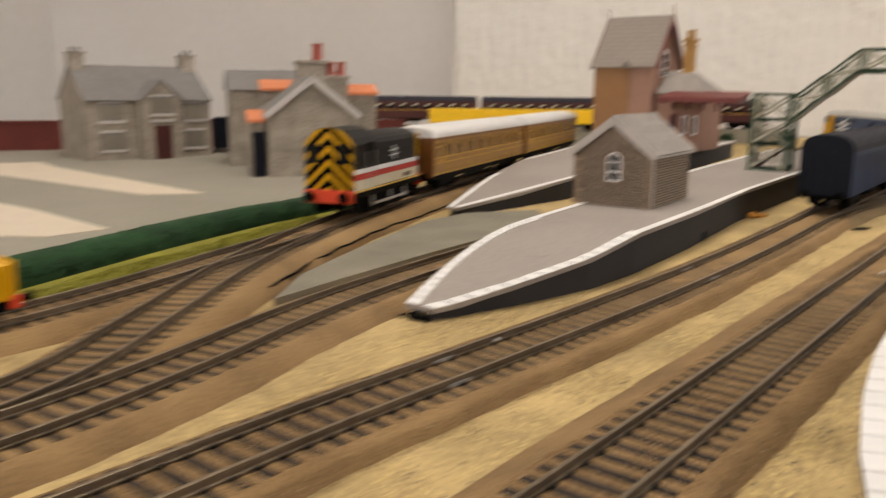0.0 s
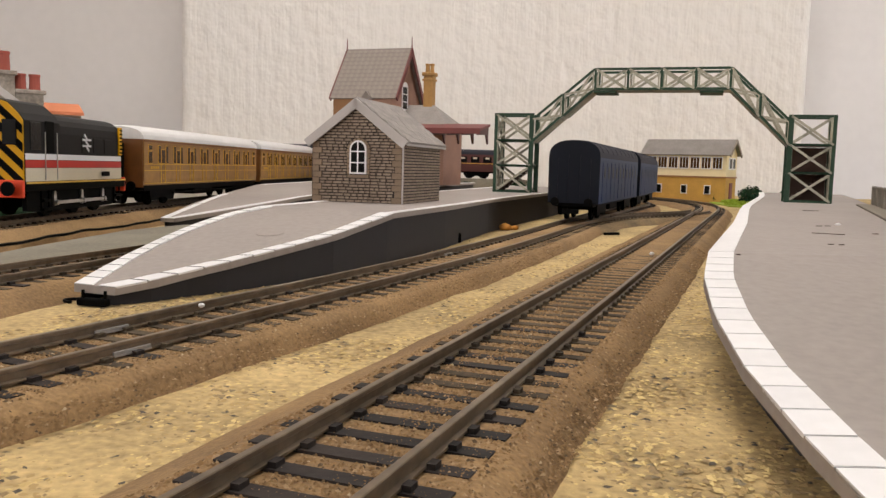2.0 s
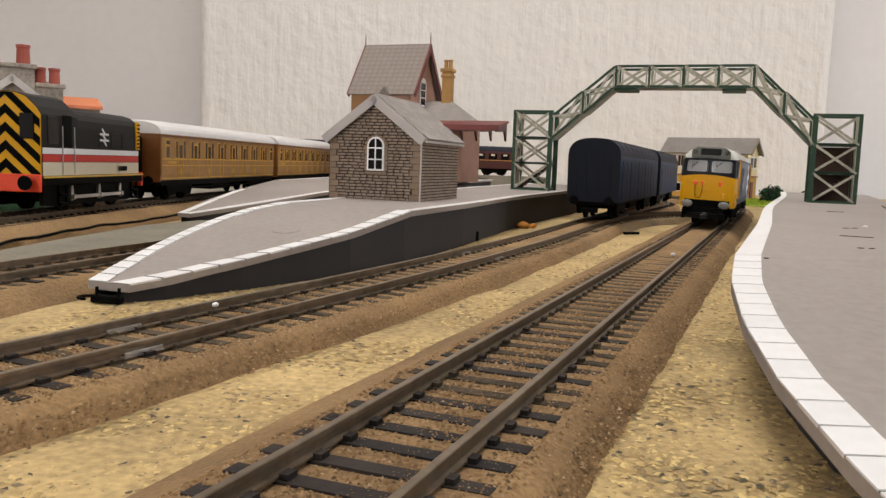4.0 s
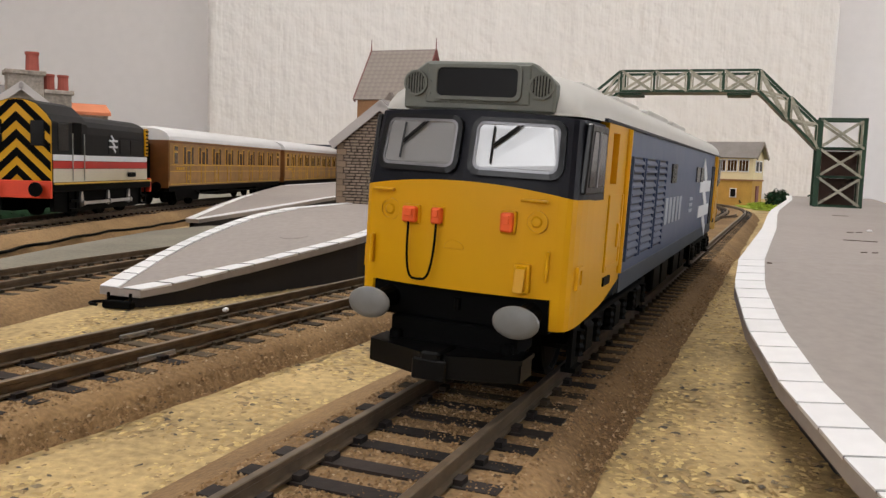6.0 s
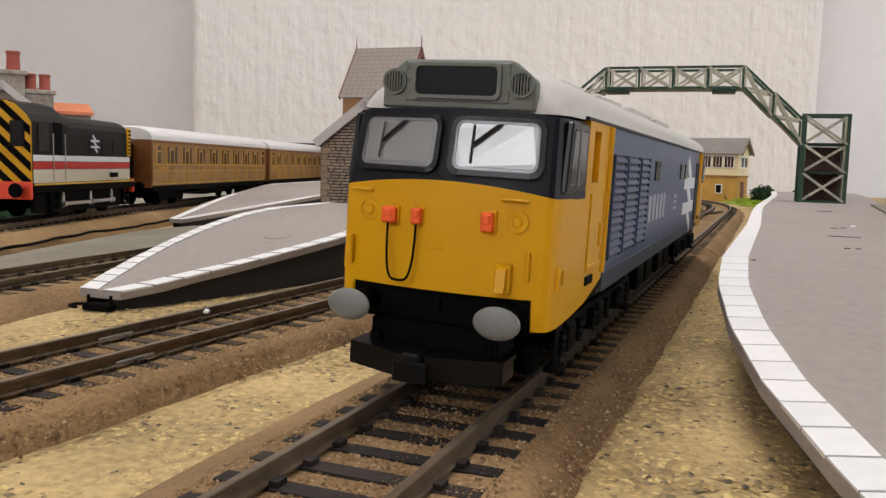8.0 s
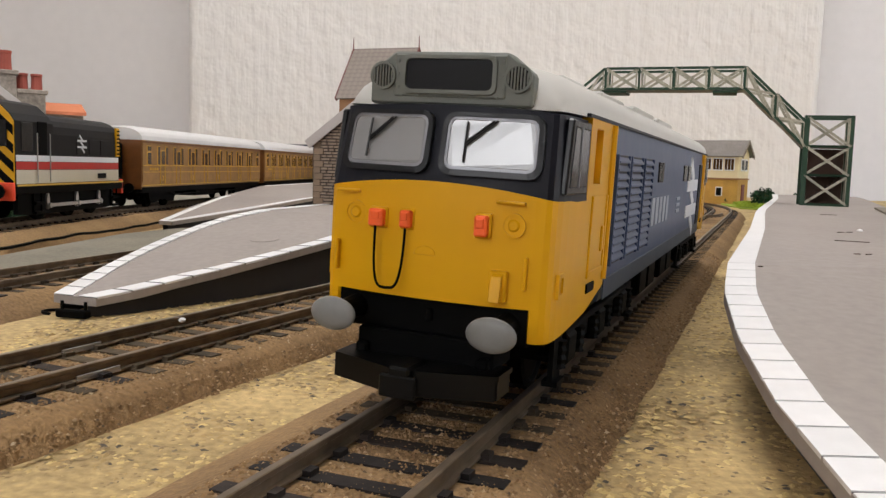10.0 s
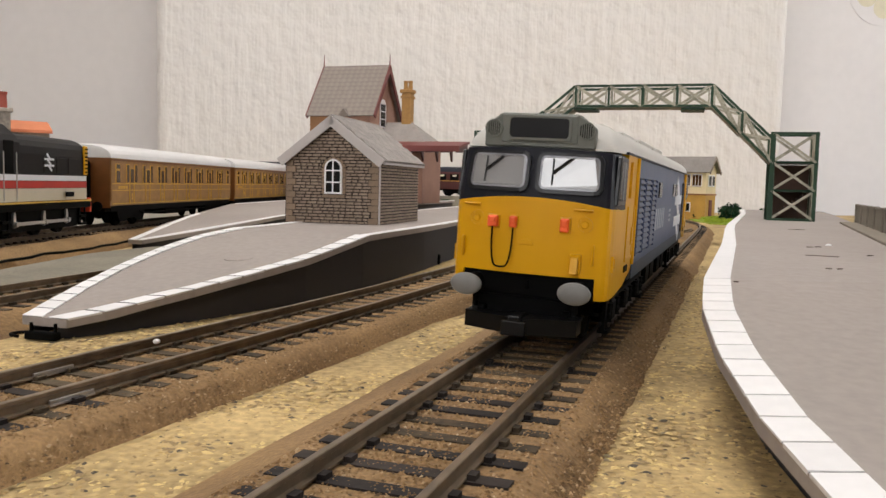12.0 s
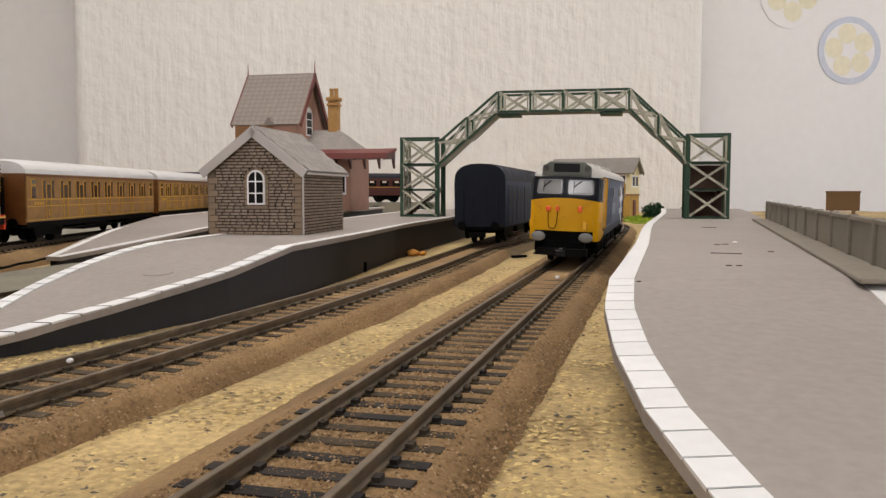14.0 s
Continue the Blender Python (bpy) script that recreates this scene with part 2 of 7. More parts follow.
M_CREAM = material("shunter_cream", rgb(206, 198, 178), 0.55, vary=0.08)
M_RED = material("red_stripe", rgb(190, 44, 34), 0.5, vary=0.08)
M_BUFRED = material("bufferbeam_red", rgb(226, 70, 32), 0.5, vary=0.08)
M_PINKBRICK = material("pink_brick_card", rgb(156, 120, 103), 0.8, vary=0.15, fine=700, coarse=60, bump=0.12)
M_TANWALL = material("tan_card_wall", rgb(150, 110, 74), 0.8, vary=0.12, fine=500, coarse=60)
M_MAROONTRIM = material("maroon_trim", rgb(112, 56, 52), 0.6, vary=0.12)
M_CHIMNEY = material("yellow_brick", rgb(170, 130, 76), 0.8, vary=0.18, fine=600, bump=0.2)
M_GREYHOUSE = material("grey_stone_card", rgb(132, 122, 112), 0.85, vary=0.32, fine=450, coarse=60, bump=0.15, tint=rgb(156, 146, 134))
M_GREYROOF = material("house_slates", rgb(120, 116, 114), 0.85, vary=0.15, fine=350, coarse=50, bump=0.1)
M_POTRED = material("red_chimney_pot", rgb(156, 76, 62), 0.7, vary=0.15)
M_PANTILE = material("orange_ridge", rgb(206, 126, 88), 0.75, vary=0.12)
M_YARD = material("yard_grey", rgb(146, 140, 128), 0.9, vary=0.1, fine=300, coarse=12, bump=0.1)
M_PALE = material("pale_path_card", rgb(206, 192, 174), 0.85, vary=0.06)
M_HEDGE = material("hedge_green", rgb(16, 44, 24), 0.95, vary=0.5, fine=350, coarse=60, bump=0.8, tint=rgb(28, 64, 32))
M_GRASS = material("grass_scatter", rgb(128, 124, 40), 0.95, vary=0.35, fine=500, coarse=40, bump=0.6)
M_LIME = material("lime_scatter", rgb(150, 170, 50), 0.95, vary=0.35, fine=400, coarse=60, bump=0.6)
M_REDWALL = material("red_low_wall", rgb(96, 38, 30), 0.8, vary=0.2, fine=300)
M_CREAMBOX = material("signal_box_cream", rgb(222, 206, 166), 0.65, vary=0.08)
M_OCHRE = material("signal_box_brick", rgb(184, 142, 66), 0.8, vary=0.2, fine=500, coarse=70, bump=0.12)
M_FENCE = material("concrete_fence", rgb(128, 120, 108), 0.8, vary=0.15, fine=350, coarse=40, bump=0.15)
M_SIGN = material("sign_brown", rgb(106, 78, 45), 0.7, vary=0.12)
M_CARPET = material("floor_carpet", rgb(120, 104, 88), 0.95, vary=0.2, fine=300, bump=0.4)
M_CEIL = material("ceiling_paint", (0.82, 0.81, 0.79), 0.85, vary=0.03)
M_YELLOWWAGON = material("wagon_yellow", rgb(236, 190, 30), 0.55, vary=0.08)
M_DEBRIS = material("orange_scrap", rgb(190, 130, 50), 0.8, vary=0.2)
M_DECOY = material("border_yellow", rgb(234, 226, 200), 0.75, vary=0.05, fine=60)
M_DECOB = material("border_blue", rgb(206, 209, 219), 0.75, vary=0.05, fine=60)

M_GLASS = bpy.data.materials.new("clear_pane")
M_GLASS.use_nodes = True
_g = M_GLASS.node_tree.nodes["Principled BSDF"]
_g.inputs["Base Color"].default_value = (0.75, 0.77, 0.78, 1)
_g.inputs["Roughness"].default_value = 0.06
_g.inputs["Transmission Weight"].default_value = 0.55
_g.inputs["IOR"].default_value = 1.5
M_LAMPGLOW = bpy.data.materials.new("lamp_diffuser")
M_LAMPGLOW.use_nodes = True
_g = M_LAMPGLOW.node_tree.nodes["Principled BSDF"]
_g.inputs["Emission Color"].default_value = (1, 0.94, 0.87, 1)
_g.inputs["Emission Strength"].default_value = 4.0
M_DAYLIGHT = bpy.data.materials.new("daylight_outside")
M_DAYLIGHT.use_nodes = True
_g = M_DAYLIGHT.node_tree.nodes["Principled BSDF"]
_g.inputs["Emission Color"].default_value = (1, 0.98, 0.97, 1)
_g.inputs["Emission Strength"].default_value = 3.0


def wallpaper(m, scale):
    """Raised stripes and woodchip on the wall."""
    nt, b = m.node_tree, m.node_tree.nodes["Principled BSDF"]
    co = nt.nodes.new("ShaderNodeTexCoord")
    mp = nt.nodes.new("ShaderNodeMapping")
    mp.inputs["Scale"].default_value = (1.0, 1.0, 0.12)
    n1, n2 = nt.nodes.new("ShaderNodeTexNoise"), nt.nodes.new("ShaderNodeTexNoise")
    n1.inputs["Scale"].default_value, n2.inputs["Scale"].default_value = scale, scale * 0.8
    n1.inputs["Detail"].default_value = 4
    add = nt.nodes.new("ShaderNodeMath")
    add.operation = "ADD"
    bp = nt.nodes.new("ShaderNodeBump")
    bp.inputs["Strength"].default_value, bp.inputs["Distance"].default_value = 0.8, 0.007
    link = nt.links.new
    link(co.outputs["Object"], mp.inputs["Vector"])
    link(mp.outputs[0], n1.inputs["Vector"])
    link(co.outputs["Object"], n2.inputs["Vector"])
    link(n1.outputs["Fac"], add.inputs[0])
    link(n2.outputs["Fac"], add.inputs[1])
    link(add.outputs[0], bp.inputs["Height"])
    link(bp.outputs[0], b.inputs["Normal"])


wallpaper(M_WALL, 45.0)


def grains(name, colours, rough=0.9):
    """Loose grains: each its own colour out of a few."""
    m = bpy.data.materials.new(name)
    m.use_nodes = True
    nt, b = m.node_tree, m.node_tree.nodes["Principled BSDF"]
    geo = nt.nodes.new("ShaderNodeNewGeometry")
    ramp = nt.nodes.new("ShaderNodeValToRGB")
    ramp.color_ramp.interpolation = "CONSTANT"
    while len(ramp.color_ramp.elements) < len(colours):
        ramp.color_ramp.elements.new(0.5)
    for e, (at, c) in zip(ramp.color_ramp.elements, colours):
        e.position, e.color = at, (*c, 1)
    nt.links.new(geo.outputs["Random Per Island"], ramp.inputs[0])
    nt.links.new(ramp.outputs[0], b.inputs["Base Color"])
    b.inputs["Roughness"].default_value = rough
    return m


M_GRIT = grains("sawdust_flakes", [(0.0, rgb(176, 150, 102)), (0.3, rgb(198, 172, 116)), (0.55, rgb(150, 128, 92)), (0.75, rgb(214, 190, 130)), (0.9, rgb(132, 118, 92)), (0.96, rgb(88, 80, 68))])
M_BGRIT = grains("ballast_grains", [(0.0, rgb(134, 106, 70)), (0.35, rgb(150, 120, 82)), (0.6, rgb(116, 90, 58)), (0.8, rgb(168, 142, 108)), (0.93, rgb(96, 78, 56)), (0.992, rgb(186, 166, 136))])

# ---- the room ----
GROUND = -8.0      # top of the scenic base; rail tops are at 0
FLOOR = -900.0


def room():
    def wall(name, x0, x1, y0, y1, z0=FLOOR, z1=1400.0, m=M_WALL, label="", holes=None):
        bm = BM()
        box(bm, x0, x1, y0, y1, z0, z1)
        return solo(name, bm, m, label, "wall", "structure")
    bm = BM()
    r = 22.0
    arc = [(r - r * math.sin(radians(15 * k)), r - r * math.cos(radians(15 * k))) for k in range(7)]
    plan = [(-518 + u, 1700 + v) for u, v in arc[::-1]] + [(774 - u, 1700 + v) for u, v in arc] + [(774, 2250), (-518, 2250)]
    prism(bm, plan, "z", FLOOR, 1400)
    solo("wall_north", bm, M_WALL, "chimney breast papered with off-white woodchip stripes", "wall", "structure")
    wall("wall_alcove_west", -1900, -518, 2050, 2250, m=M_ALCOVE, label="smooth bluish-white painted alcove wall")
    wall("wall_alcove_east", 774, 2400, 2050, 2250, m=M_ALCOVE, label="white papered alcove wall with faded round motifs")
    wall("wall_west", -2000, -1900, -1900, 2250, m=M_ALCOVE, label="plain white side wall of the room")
    bm = BM()
    box(bm, -1900, -1650, -1900, -1780, FLOOR, 1400)
    box(bm, -250, 2400, -1900, -1780, FLOOR, 1400)
    box(bm, -1650, -250, -1900, -1780, FLOOR, 420)
    box(bm, -1650, -250, -1900, -1780, 1370, 1400)
    solo("wall_south", bm, M_ALCOVE, "plain white end wall with a window opening", "wall", "structure")
    bm = BM()
    box(bm, -1880, 0, -2050, -2040, 200, 1390)
    solo("backdrop", bm, M_DAYLIGHT, "bright plain daylight outside the window", "daylight", "structure")
    w = thing("window_2", "white window frame with two clear lights", "window", Matrix.Translation((-950, -1840, 895)), kind="structure")
    bm = BM()
    for x0, x1, z0, z1 in ((-700, -660, -475, 475), (660, 700, -475, 475), (-20, 20, -435, 435), (-660, 660, -475, -435), (-660, 660, 435, 475)):
        box(bm, x0, x1, -20, 20, z0, z1)
    part("window_frame", bm, M_WINFRAME, w)
    # the east wall has a window
    bm = BM()
    box(bm, 2400, 2500, -1900, 0, FLOOR, 1400)
    box(bm, 2400, 2500, 1400, 2250, FLOOR, 1400)
    box(bm, 2400, 2500, 0, 1400, FLOOR, 80)
    box(bm, 2400, 2500, 0, 1400, 1160, 1400)
    solo("wall_east", bm, M_ALCOVE, "plain white wall with a window opening", "wall", "structure")
    bm = BM()
    box(bm, 2640, 2650, -200, 1600, -100, 1350)
    solo("backdrop", bm, M_DAYLIGHT, "bright plain daylight outside the window", "daylight", "structure")
    w = thing("window_1", "white window frame with two clear lights", "window", Matrix.Translation((2450, 700, 620)), kind="structure")
    bm = BM()
    for y0, y1, z0, z1 in ((-700, -660, -540, 540), (660, 700, -540, 540), (-20, 20, -540, 540), (-660, -20, -540, -500), (20, 660, -540, -500),
                           (-660, -20, 500, 540), (20, 660, 500, 540)):
        box(bm, -20, 20, y0, y1, z0, z1)
    part("window_frame", bm, M_WINFRAME, w)
    bm = BM()
    box(bm, -2000, 2500, -1900, 2250, 1400, 1460)
    solo("ceiling", bm, M_CEIL, "plain white ceiling", "ceiling", "structure")
    bm = BM()
    box(bm, -2000, 2500, -1900, 2250, FLOOR - 60, FLOOR)
    solo("floor", bm, M_CARPET, "brown carpet floor", "floor", "structure")
    lamp = thing("ceiling_light", "white ceiling light panel", "lamp", Matrix.Translation((-50, 500, 1400)))
    bm = BM()
    box(bm, -325, 325, -275, 275, -30, 0, 6)
    part("frame", bm, M_WINFRAME, lamp)
    bm = BM()
    box(bm, -300, 300, -250, 250, -38, -30, 3)
    part("diffuser", bm, M_LAMPGLOW, lamp)
    # faded round motifs of the wallpaper in the east alcove
    for k, (x, z) in enumerate(((1330, 405), (1165, 545))):
        mo = thing("wall_motif", "faded pale disc with yellow patches and a thin ring" if k else "faded pale disc with yellow patches and a grey-blue ring", "wall motif", Matrix.Translation((x, 2049, z)), group="round wall motifs")
        bm = BM()
        rod(bm, (0, 0, 0), (0, -1.2, 0), 72, 40)
        part("disc", bm, M_ALCOVE, mo)
        for q in range(5):
            a = radians(100 + 72 * q + 30 * k)
            bm = BM()
            rod(bm, (44 * math.cos(a), -1.1, 44 * math.sin(a)), (44 * math.cos(a), -1.7, 44 * math.sin(a)), 26, 20)
            part("patch", bm, M_DECOY, mo, "faded yellow patch")
        bm = BM()
        lathe(bm, [(72, 0), (72, -2), (88, -2), (88, 0)], (0, 0, 0), "y", 40)
        part("ring", bm, M_DECOB if k == 0 else M_ALCOVE, mo)


room()


# ---- the baseboard ----
def ground():
    bm = BM()
    nx, ny = 90, 90
    x0, x1, y0, y1 = -1250.0, 1150.0, -420.0, 1690.0
    grid = []
    for j in range(ny + 1):
        row = []
        for i in range(nx + 1):
            x, y = x0 + (x1 - x0) * i / nx, y0 + (y1 - y0) * j / ny
            z = GROUND + 0.7 * noise.noise(Vector((x, y, 0)) / 45) + 0.4 * noise.noise(Vector((x, y, 7)) / 14)
            row.append(bm.verts.new((x, y, z)))
        grid.append(row)
    for j in range(ny):
        for i in range(nx):
            bm.faces.new((grid[j][i], grid[j][i + 1], grid[j + 1][i + 1], grid[j + 1][i]))
    solo("ground", bm, M_SAND, "sandy tan scatter over the layout baseboard", "ground", "structure", smooth=True)
    bm = BM()
    box(bm, -1250, 1150, -420, 1690, -40, GROUND - 2.5)
    for x in (-1150, 0, 1050):
        for y in (-300, 1550):
            box(bm, x - 25, x + 25, y - 25, y + 25, FLOOR, -40)
    solo("baseboard", bm, M_SIGN, "plain wooden trestle table carrying the layout", "table", "structure")


ground()

# ---- tracks ----
LINE_A = [(-190, -360), (-92, -116), (-12, 84), (114.7, 400), (187, 580), (255, 750), (291, 843), (314, 918), (327, 995), (329, 1070), (318, 1145), (292, 1215),
          (265, 1280), (247, 1350), (238, 1430), (236, 1520), (236, 1600)]
LINE_B = [(-270, -360), (-165, -100), (-92, 85), (-56, 165), (-18, 249), (15, 327), (51, 420), (97, 548), (115, 601), (200, 820), (238, 915), (256, 1000), (258, 1070),
          (246, 1135), (220, 1190), (180, 1230), (130, 1255)]
LINE_X = [(97, 548), (120, 600), (150, 648), (186, 690), (220, 722), (246, 752), (262, 785)]
LINE_C = [(-222, -200), (-175, 10), (-152, 85), (-141, 140), (-135, 188), (-127, 232), (-116, 275), (-95, 350), (-66, 470), (-40, 600), (20, 830), (62, 980), (96, 1100)]
LINE_D = [(-185, 30), (-172, 105), (-180, 170), (-190, 235), (-197, 300), (-200, 362), (-200, 430), (-197, 500), (-189, 640), (-176, 760), (-166, 900), (-155, 1030), (-138, 1140)]
LINE_E = [(-330, -60), (-258, 90), (-219, 200), (-204, 290), (-200, 340)]
PITCH = 7.45


def siding_rise(y):
    """The siding climbs a little towards the shunter."""
    t = min(1.0, max(0.0, (y - 120) / 160))
    return 4.0 * t * t * (3 - 2 * t)


def rails(track, path):
    for side, name in ((-1, "rail"), (1, "rail")):
        c = side * 8.75
        prof = [(c - 0.95, -2.6), (c + 0.95, -2.6), (c + 0.95, -2.25), (c + 0.3, -2.0), (c + 0.35, -0.9), (c + 0.6, -0.7), (c + 0.6, -0.1), (c + 0.45, 0),
                (c - 0.45, 0), (c - 0.6, -0.1), (c - 0.6, -0.7), (c - 0.35, -0.9), (c - 0.3, -2.05), (c - 0.95, -2.25)]
        bm = BM()
        sweep(bm, path, prof)
        part(name, bm, M_RAIL, track)


def sleeper_bm(bm, m=None):
    vs = []
    vs += box(bm, -15.3, 15.3, -1.5, 1.5, -4.3, -2.75)
    for c in (-8.75, 8.75):
        for s in (-1, 1):
            vs += box(bm, c + s * 1.5 - 0.6, c + s * 1.5 + 0.6, -1.0, 1.0, -2.75, -2.0)
    if m is not None:
        bmesh.ops.transform(bm, matrix=m, verts=vs)


SLEEPER = {}


def build_track(name, pts, label, near, bed=M_BALLAST, feet=(24.0, 24.0), rise=None):
    """near: the stretch of y in which sleepers are single pieces."""
    lift = rise or (lambda y: 0.0)
    path = [(x, y, lift(y), h) for x, y, z, h in course(pts, 6.0)]
    tr = thing(name, label, "railway track", group="model railway tracks")
    # the raised bed, its shoulders rough
    bm = BM()
    rings = []
    for k, (x, y, z, h) in enumerate(course(pts, 5.0)):
        c, s = math.cos(radians(h)), math.sin(radians(h))
        ring = []
        clog = 0.5 * min(1.0, max(0.0, (y - 180) / 260))     # the four-foot fills up with ballast further on
        for u, w in ((-feet[0] - 2, GROUND - 2.0), (-feet[0], GROUND + 0.2), (-18.6, -4.0), (-16.4, -2.98), (-12.5, -2.95), (-7.6, -3.08 + clog), (0, -3.05 + clog), (7.6, -3.08 + clog), (12.5, -2.95),
                     (16.4, -2.95), (18.6, -4.0), (feet[1], GROUND + 0.2), (feet[1] + 2, GROUND - 2.0)):
            px, py = x + u * c, y - u * s
            n1 = noise.noise(Vector((px, py, 3)) / 9)
            n2 = noise.noise(Vector((px, py, 9)) / 30)
            uu = u + (0.5 * n1 + 0.9 * n2 if abs(u) > 18 else 0)
            w = w + (lift(y) if w > GROUND else 0)
            ring.append(bm.verts.new((x + uu * c, y - uu * s, w + (0.32 if abs(u) > 9 else 0.2) * n1)))
        rings.append(ring)
    for a, b in zip(rings, rings[1:]):
        for i in range(len(a) - 1):
            bm.faces.new((a[i], a[i + 1], b[i + 1], b[i]))
    bd = part("ballast_bed", bm, bed, tr, "brown granular ballast shoulders", smooth=True)
    rails(tr, path)
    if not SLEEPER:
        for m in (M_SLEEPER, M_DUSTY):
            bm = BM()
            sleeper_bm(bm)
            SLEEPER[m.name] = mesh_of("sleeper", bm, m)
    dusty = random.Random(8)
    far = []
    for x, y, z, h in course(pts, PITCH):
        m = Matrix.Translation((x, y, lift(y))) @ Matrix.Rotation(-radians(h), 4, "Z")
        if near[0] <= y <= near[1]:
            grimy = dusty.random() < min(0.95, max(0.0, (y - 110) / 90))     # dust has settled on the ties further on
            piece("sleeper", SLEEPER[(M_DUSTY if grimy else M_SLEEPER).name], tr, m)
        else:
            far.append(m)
    if far:
        base = BM()
        sleeper_bm(base)
        base.verts.index_update()
        vs0 = [v.co.copy() for v in base.verts]
        fs0 = [[v.index for v in f.verts] for f in base.faces]
        base.free()
        vs, fs = [], []
        for m in far:
            o = len(vs)
            vs += [tuple((m @ v) * MM) for v in vs0]
            fs += [[i + o for i in f] for f in fs0]
        me = bpy.data.meshes.new("distant_sleeper_row")
        me.from_pydata(vs, [], fs)
        me.materials.append(M_SLEEPER)
        ob = new("distant_sleeper_row", me)
        ob.parent = tr
        tagged(ob, kind="stuff")
    return tr


build_track("track_main", LINE_A, "straight track with grimy steel rails, dark plastic sleepers and brown ballast", (20, 720), feet=(28.5, 22.5))
build_track("track_loop", LINE_B, "curved track with grimy rails and brown ballast beside the ramped platform", (60, 720), feet=(24.0, 21.0))
build_track("track_bay", LINE_C, "track with clogged grey-brown sleepers running between two platforms", (60, 480))
build_track("track_siding", LINE_D, "siding track with dark sleepers under the shunter and coaches", (90, 420), rise=siding_rise)
build_track("track_crossover", LINE_X, "dark crossover track linking the two running lines", (548, 790), bed=M_BED, feet=(22.0, 22.0), rise=lambda y: -0.15)
build_track("track_spur", LINE_E, "short spur track joining the siding by the hedge", (0, 250), rise=siding_rise)


# ---- platforms ----
def edge_run(pts, step):
    """Points along a polyline at even steps: (x, y, z, heading)."""
    out, carry = [], 0.0
    p = [Vector(q) for q in pts]
    cum = [0.0]
    for a, b in zip(p, p[1:]):
        cum.append(cum[-1] + (b - a).length)
    n = max(1, round(cum[-1] / step))
    for k in range(n + 1):
        s = cum[-1] * k / n
        j = 0
        while j < len(cum) - 2 and cum[j + 1] < s:
            j += 1
        f = (s - cum[j]) / (cum[j + 1] - cum[j])
        q = p[j].lerp(p[j + 1], f)
        d = p[j + 1] - p[j]
        out.append((q.x, q.y, q.z, math.degrees(math.atan2(d.x, d.y))))
    return out


def platform(name, label, left, right, top=14.0, thick=2.2, inset=3.0):
    """left, right: edge points (x, y, z) from the ramp tip away from the viewer, equally many."""
    pf = thing(name, label, "platform", kind="structure")
    bm = BM()
    t = [[bm.verts.new(q) for q in left], [bm.verts.new(q) for q in right]]
    b = [[bm.verts.new((q[0], q[1], q[2] - thick)) for q in left], [bm.verts.new((q[0], q[1], q[2] - thick)) for q in right]]
    n = len(left)
    for i in range(n - 1):
        bm.faces.new((t[0][i], t[1][i], t[1][i + 1], t[0][i + 1]))
        bm.faces.new((b[0][i], b[0][i + 1], b[1][i + 1], b[1][i]))
        for s in (0, 1):
            bm.faces.new((t[s][i], t[s][i + 1], b[s][i + 1], b[s][i]))
    for i in (0, n - 1):
        bm.faces.new((t[0][i], b[0][i], b[1][i], t[1][i]))
    part("surface", bm, M_PLATFORM, pf, "flat grey card top with small scuffs")
    bm = BM()
    for side, line in ((1, left), (-1, right)):
        top_v, low_v = [], []
        for i, q in enumerate(line):
            other = right[i] if side == 1 else left[i]
            d = (Vector(other[:2]) - Vector(q[:2]))
            d = d.normalized() * min(inset, d.length * 0.3)
            top_v.append(bm.verts.new((q[0] + d.x, q[1] + d.y, q[2] - thick)))
            low_v.append(bm.verts.new((q[0] + d.x, q[1] + d.y, min(GROUND - 2, q[2] - thick - 0.5))))
        for i in range(n - 1):
            bm.faces.new((top_v[i], top_v[i + 1], low_v[i + 1], low_v[i]))
    part("side_wall", bm, M_PLATWALL, pf, "dark grey card retaining wall")
    return pf


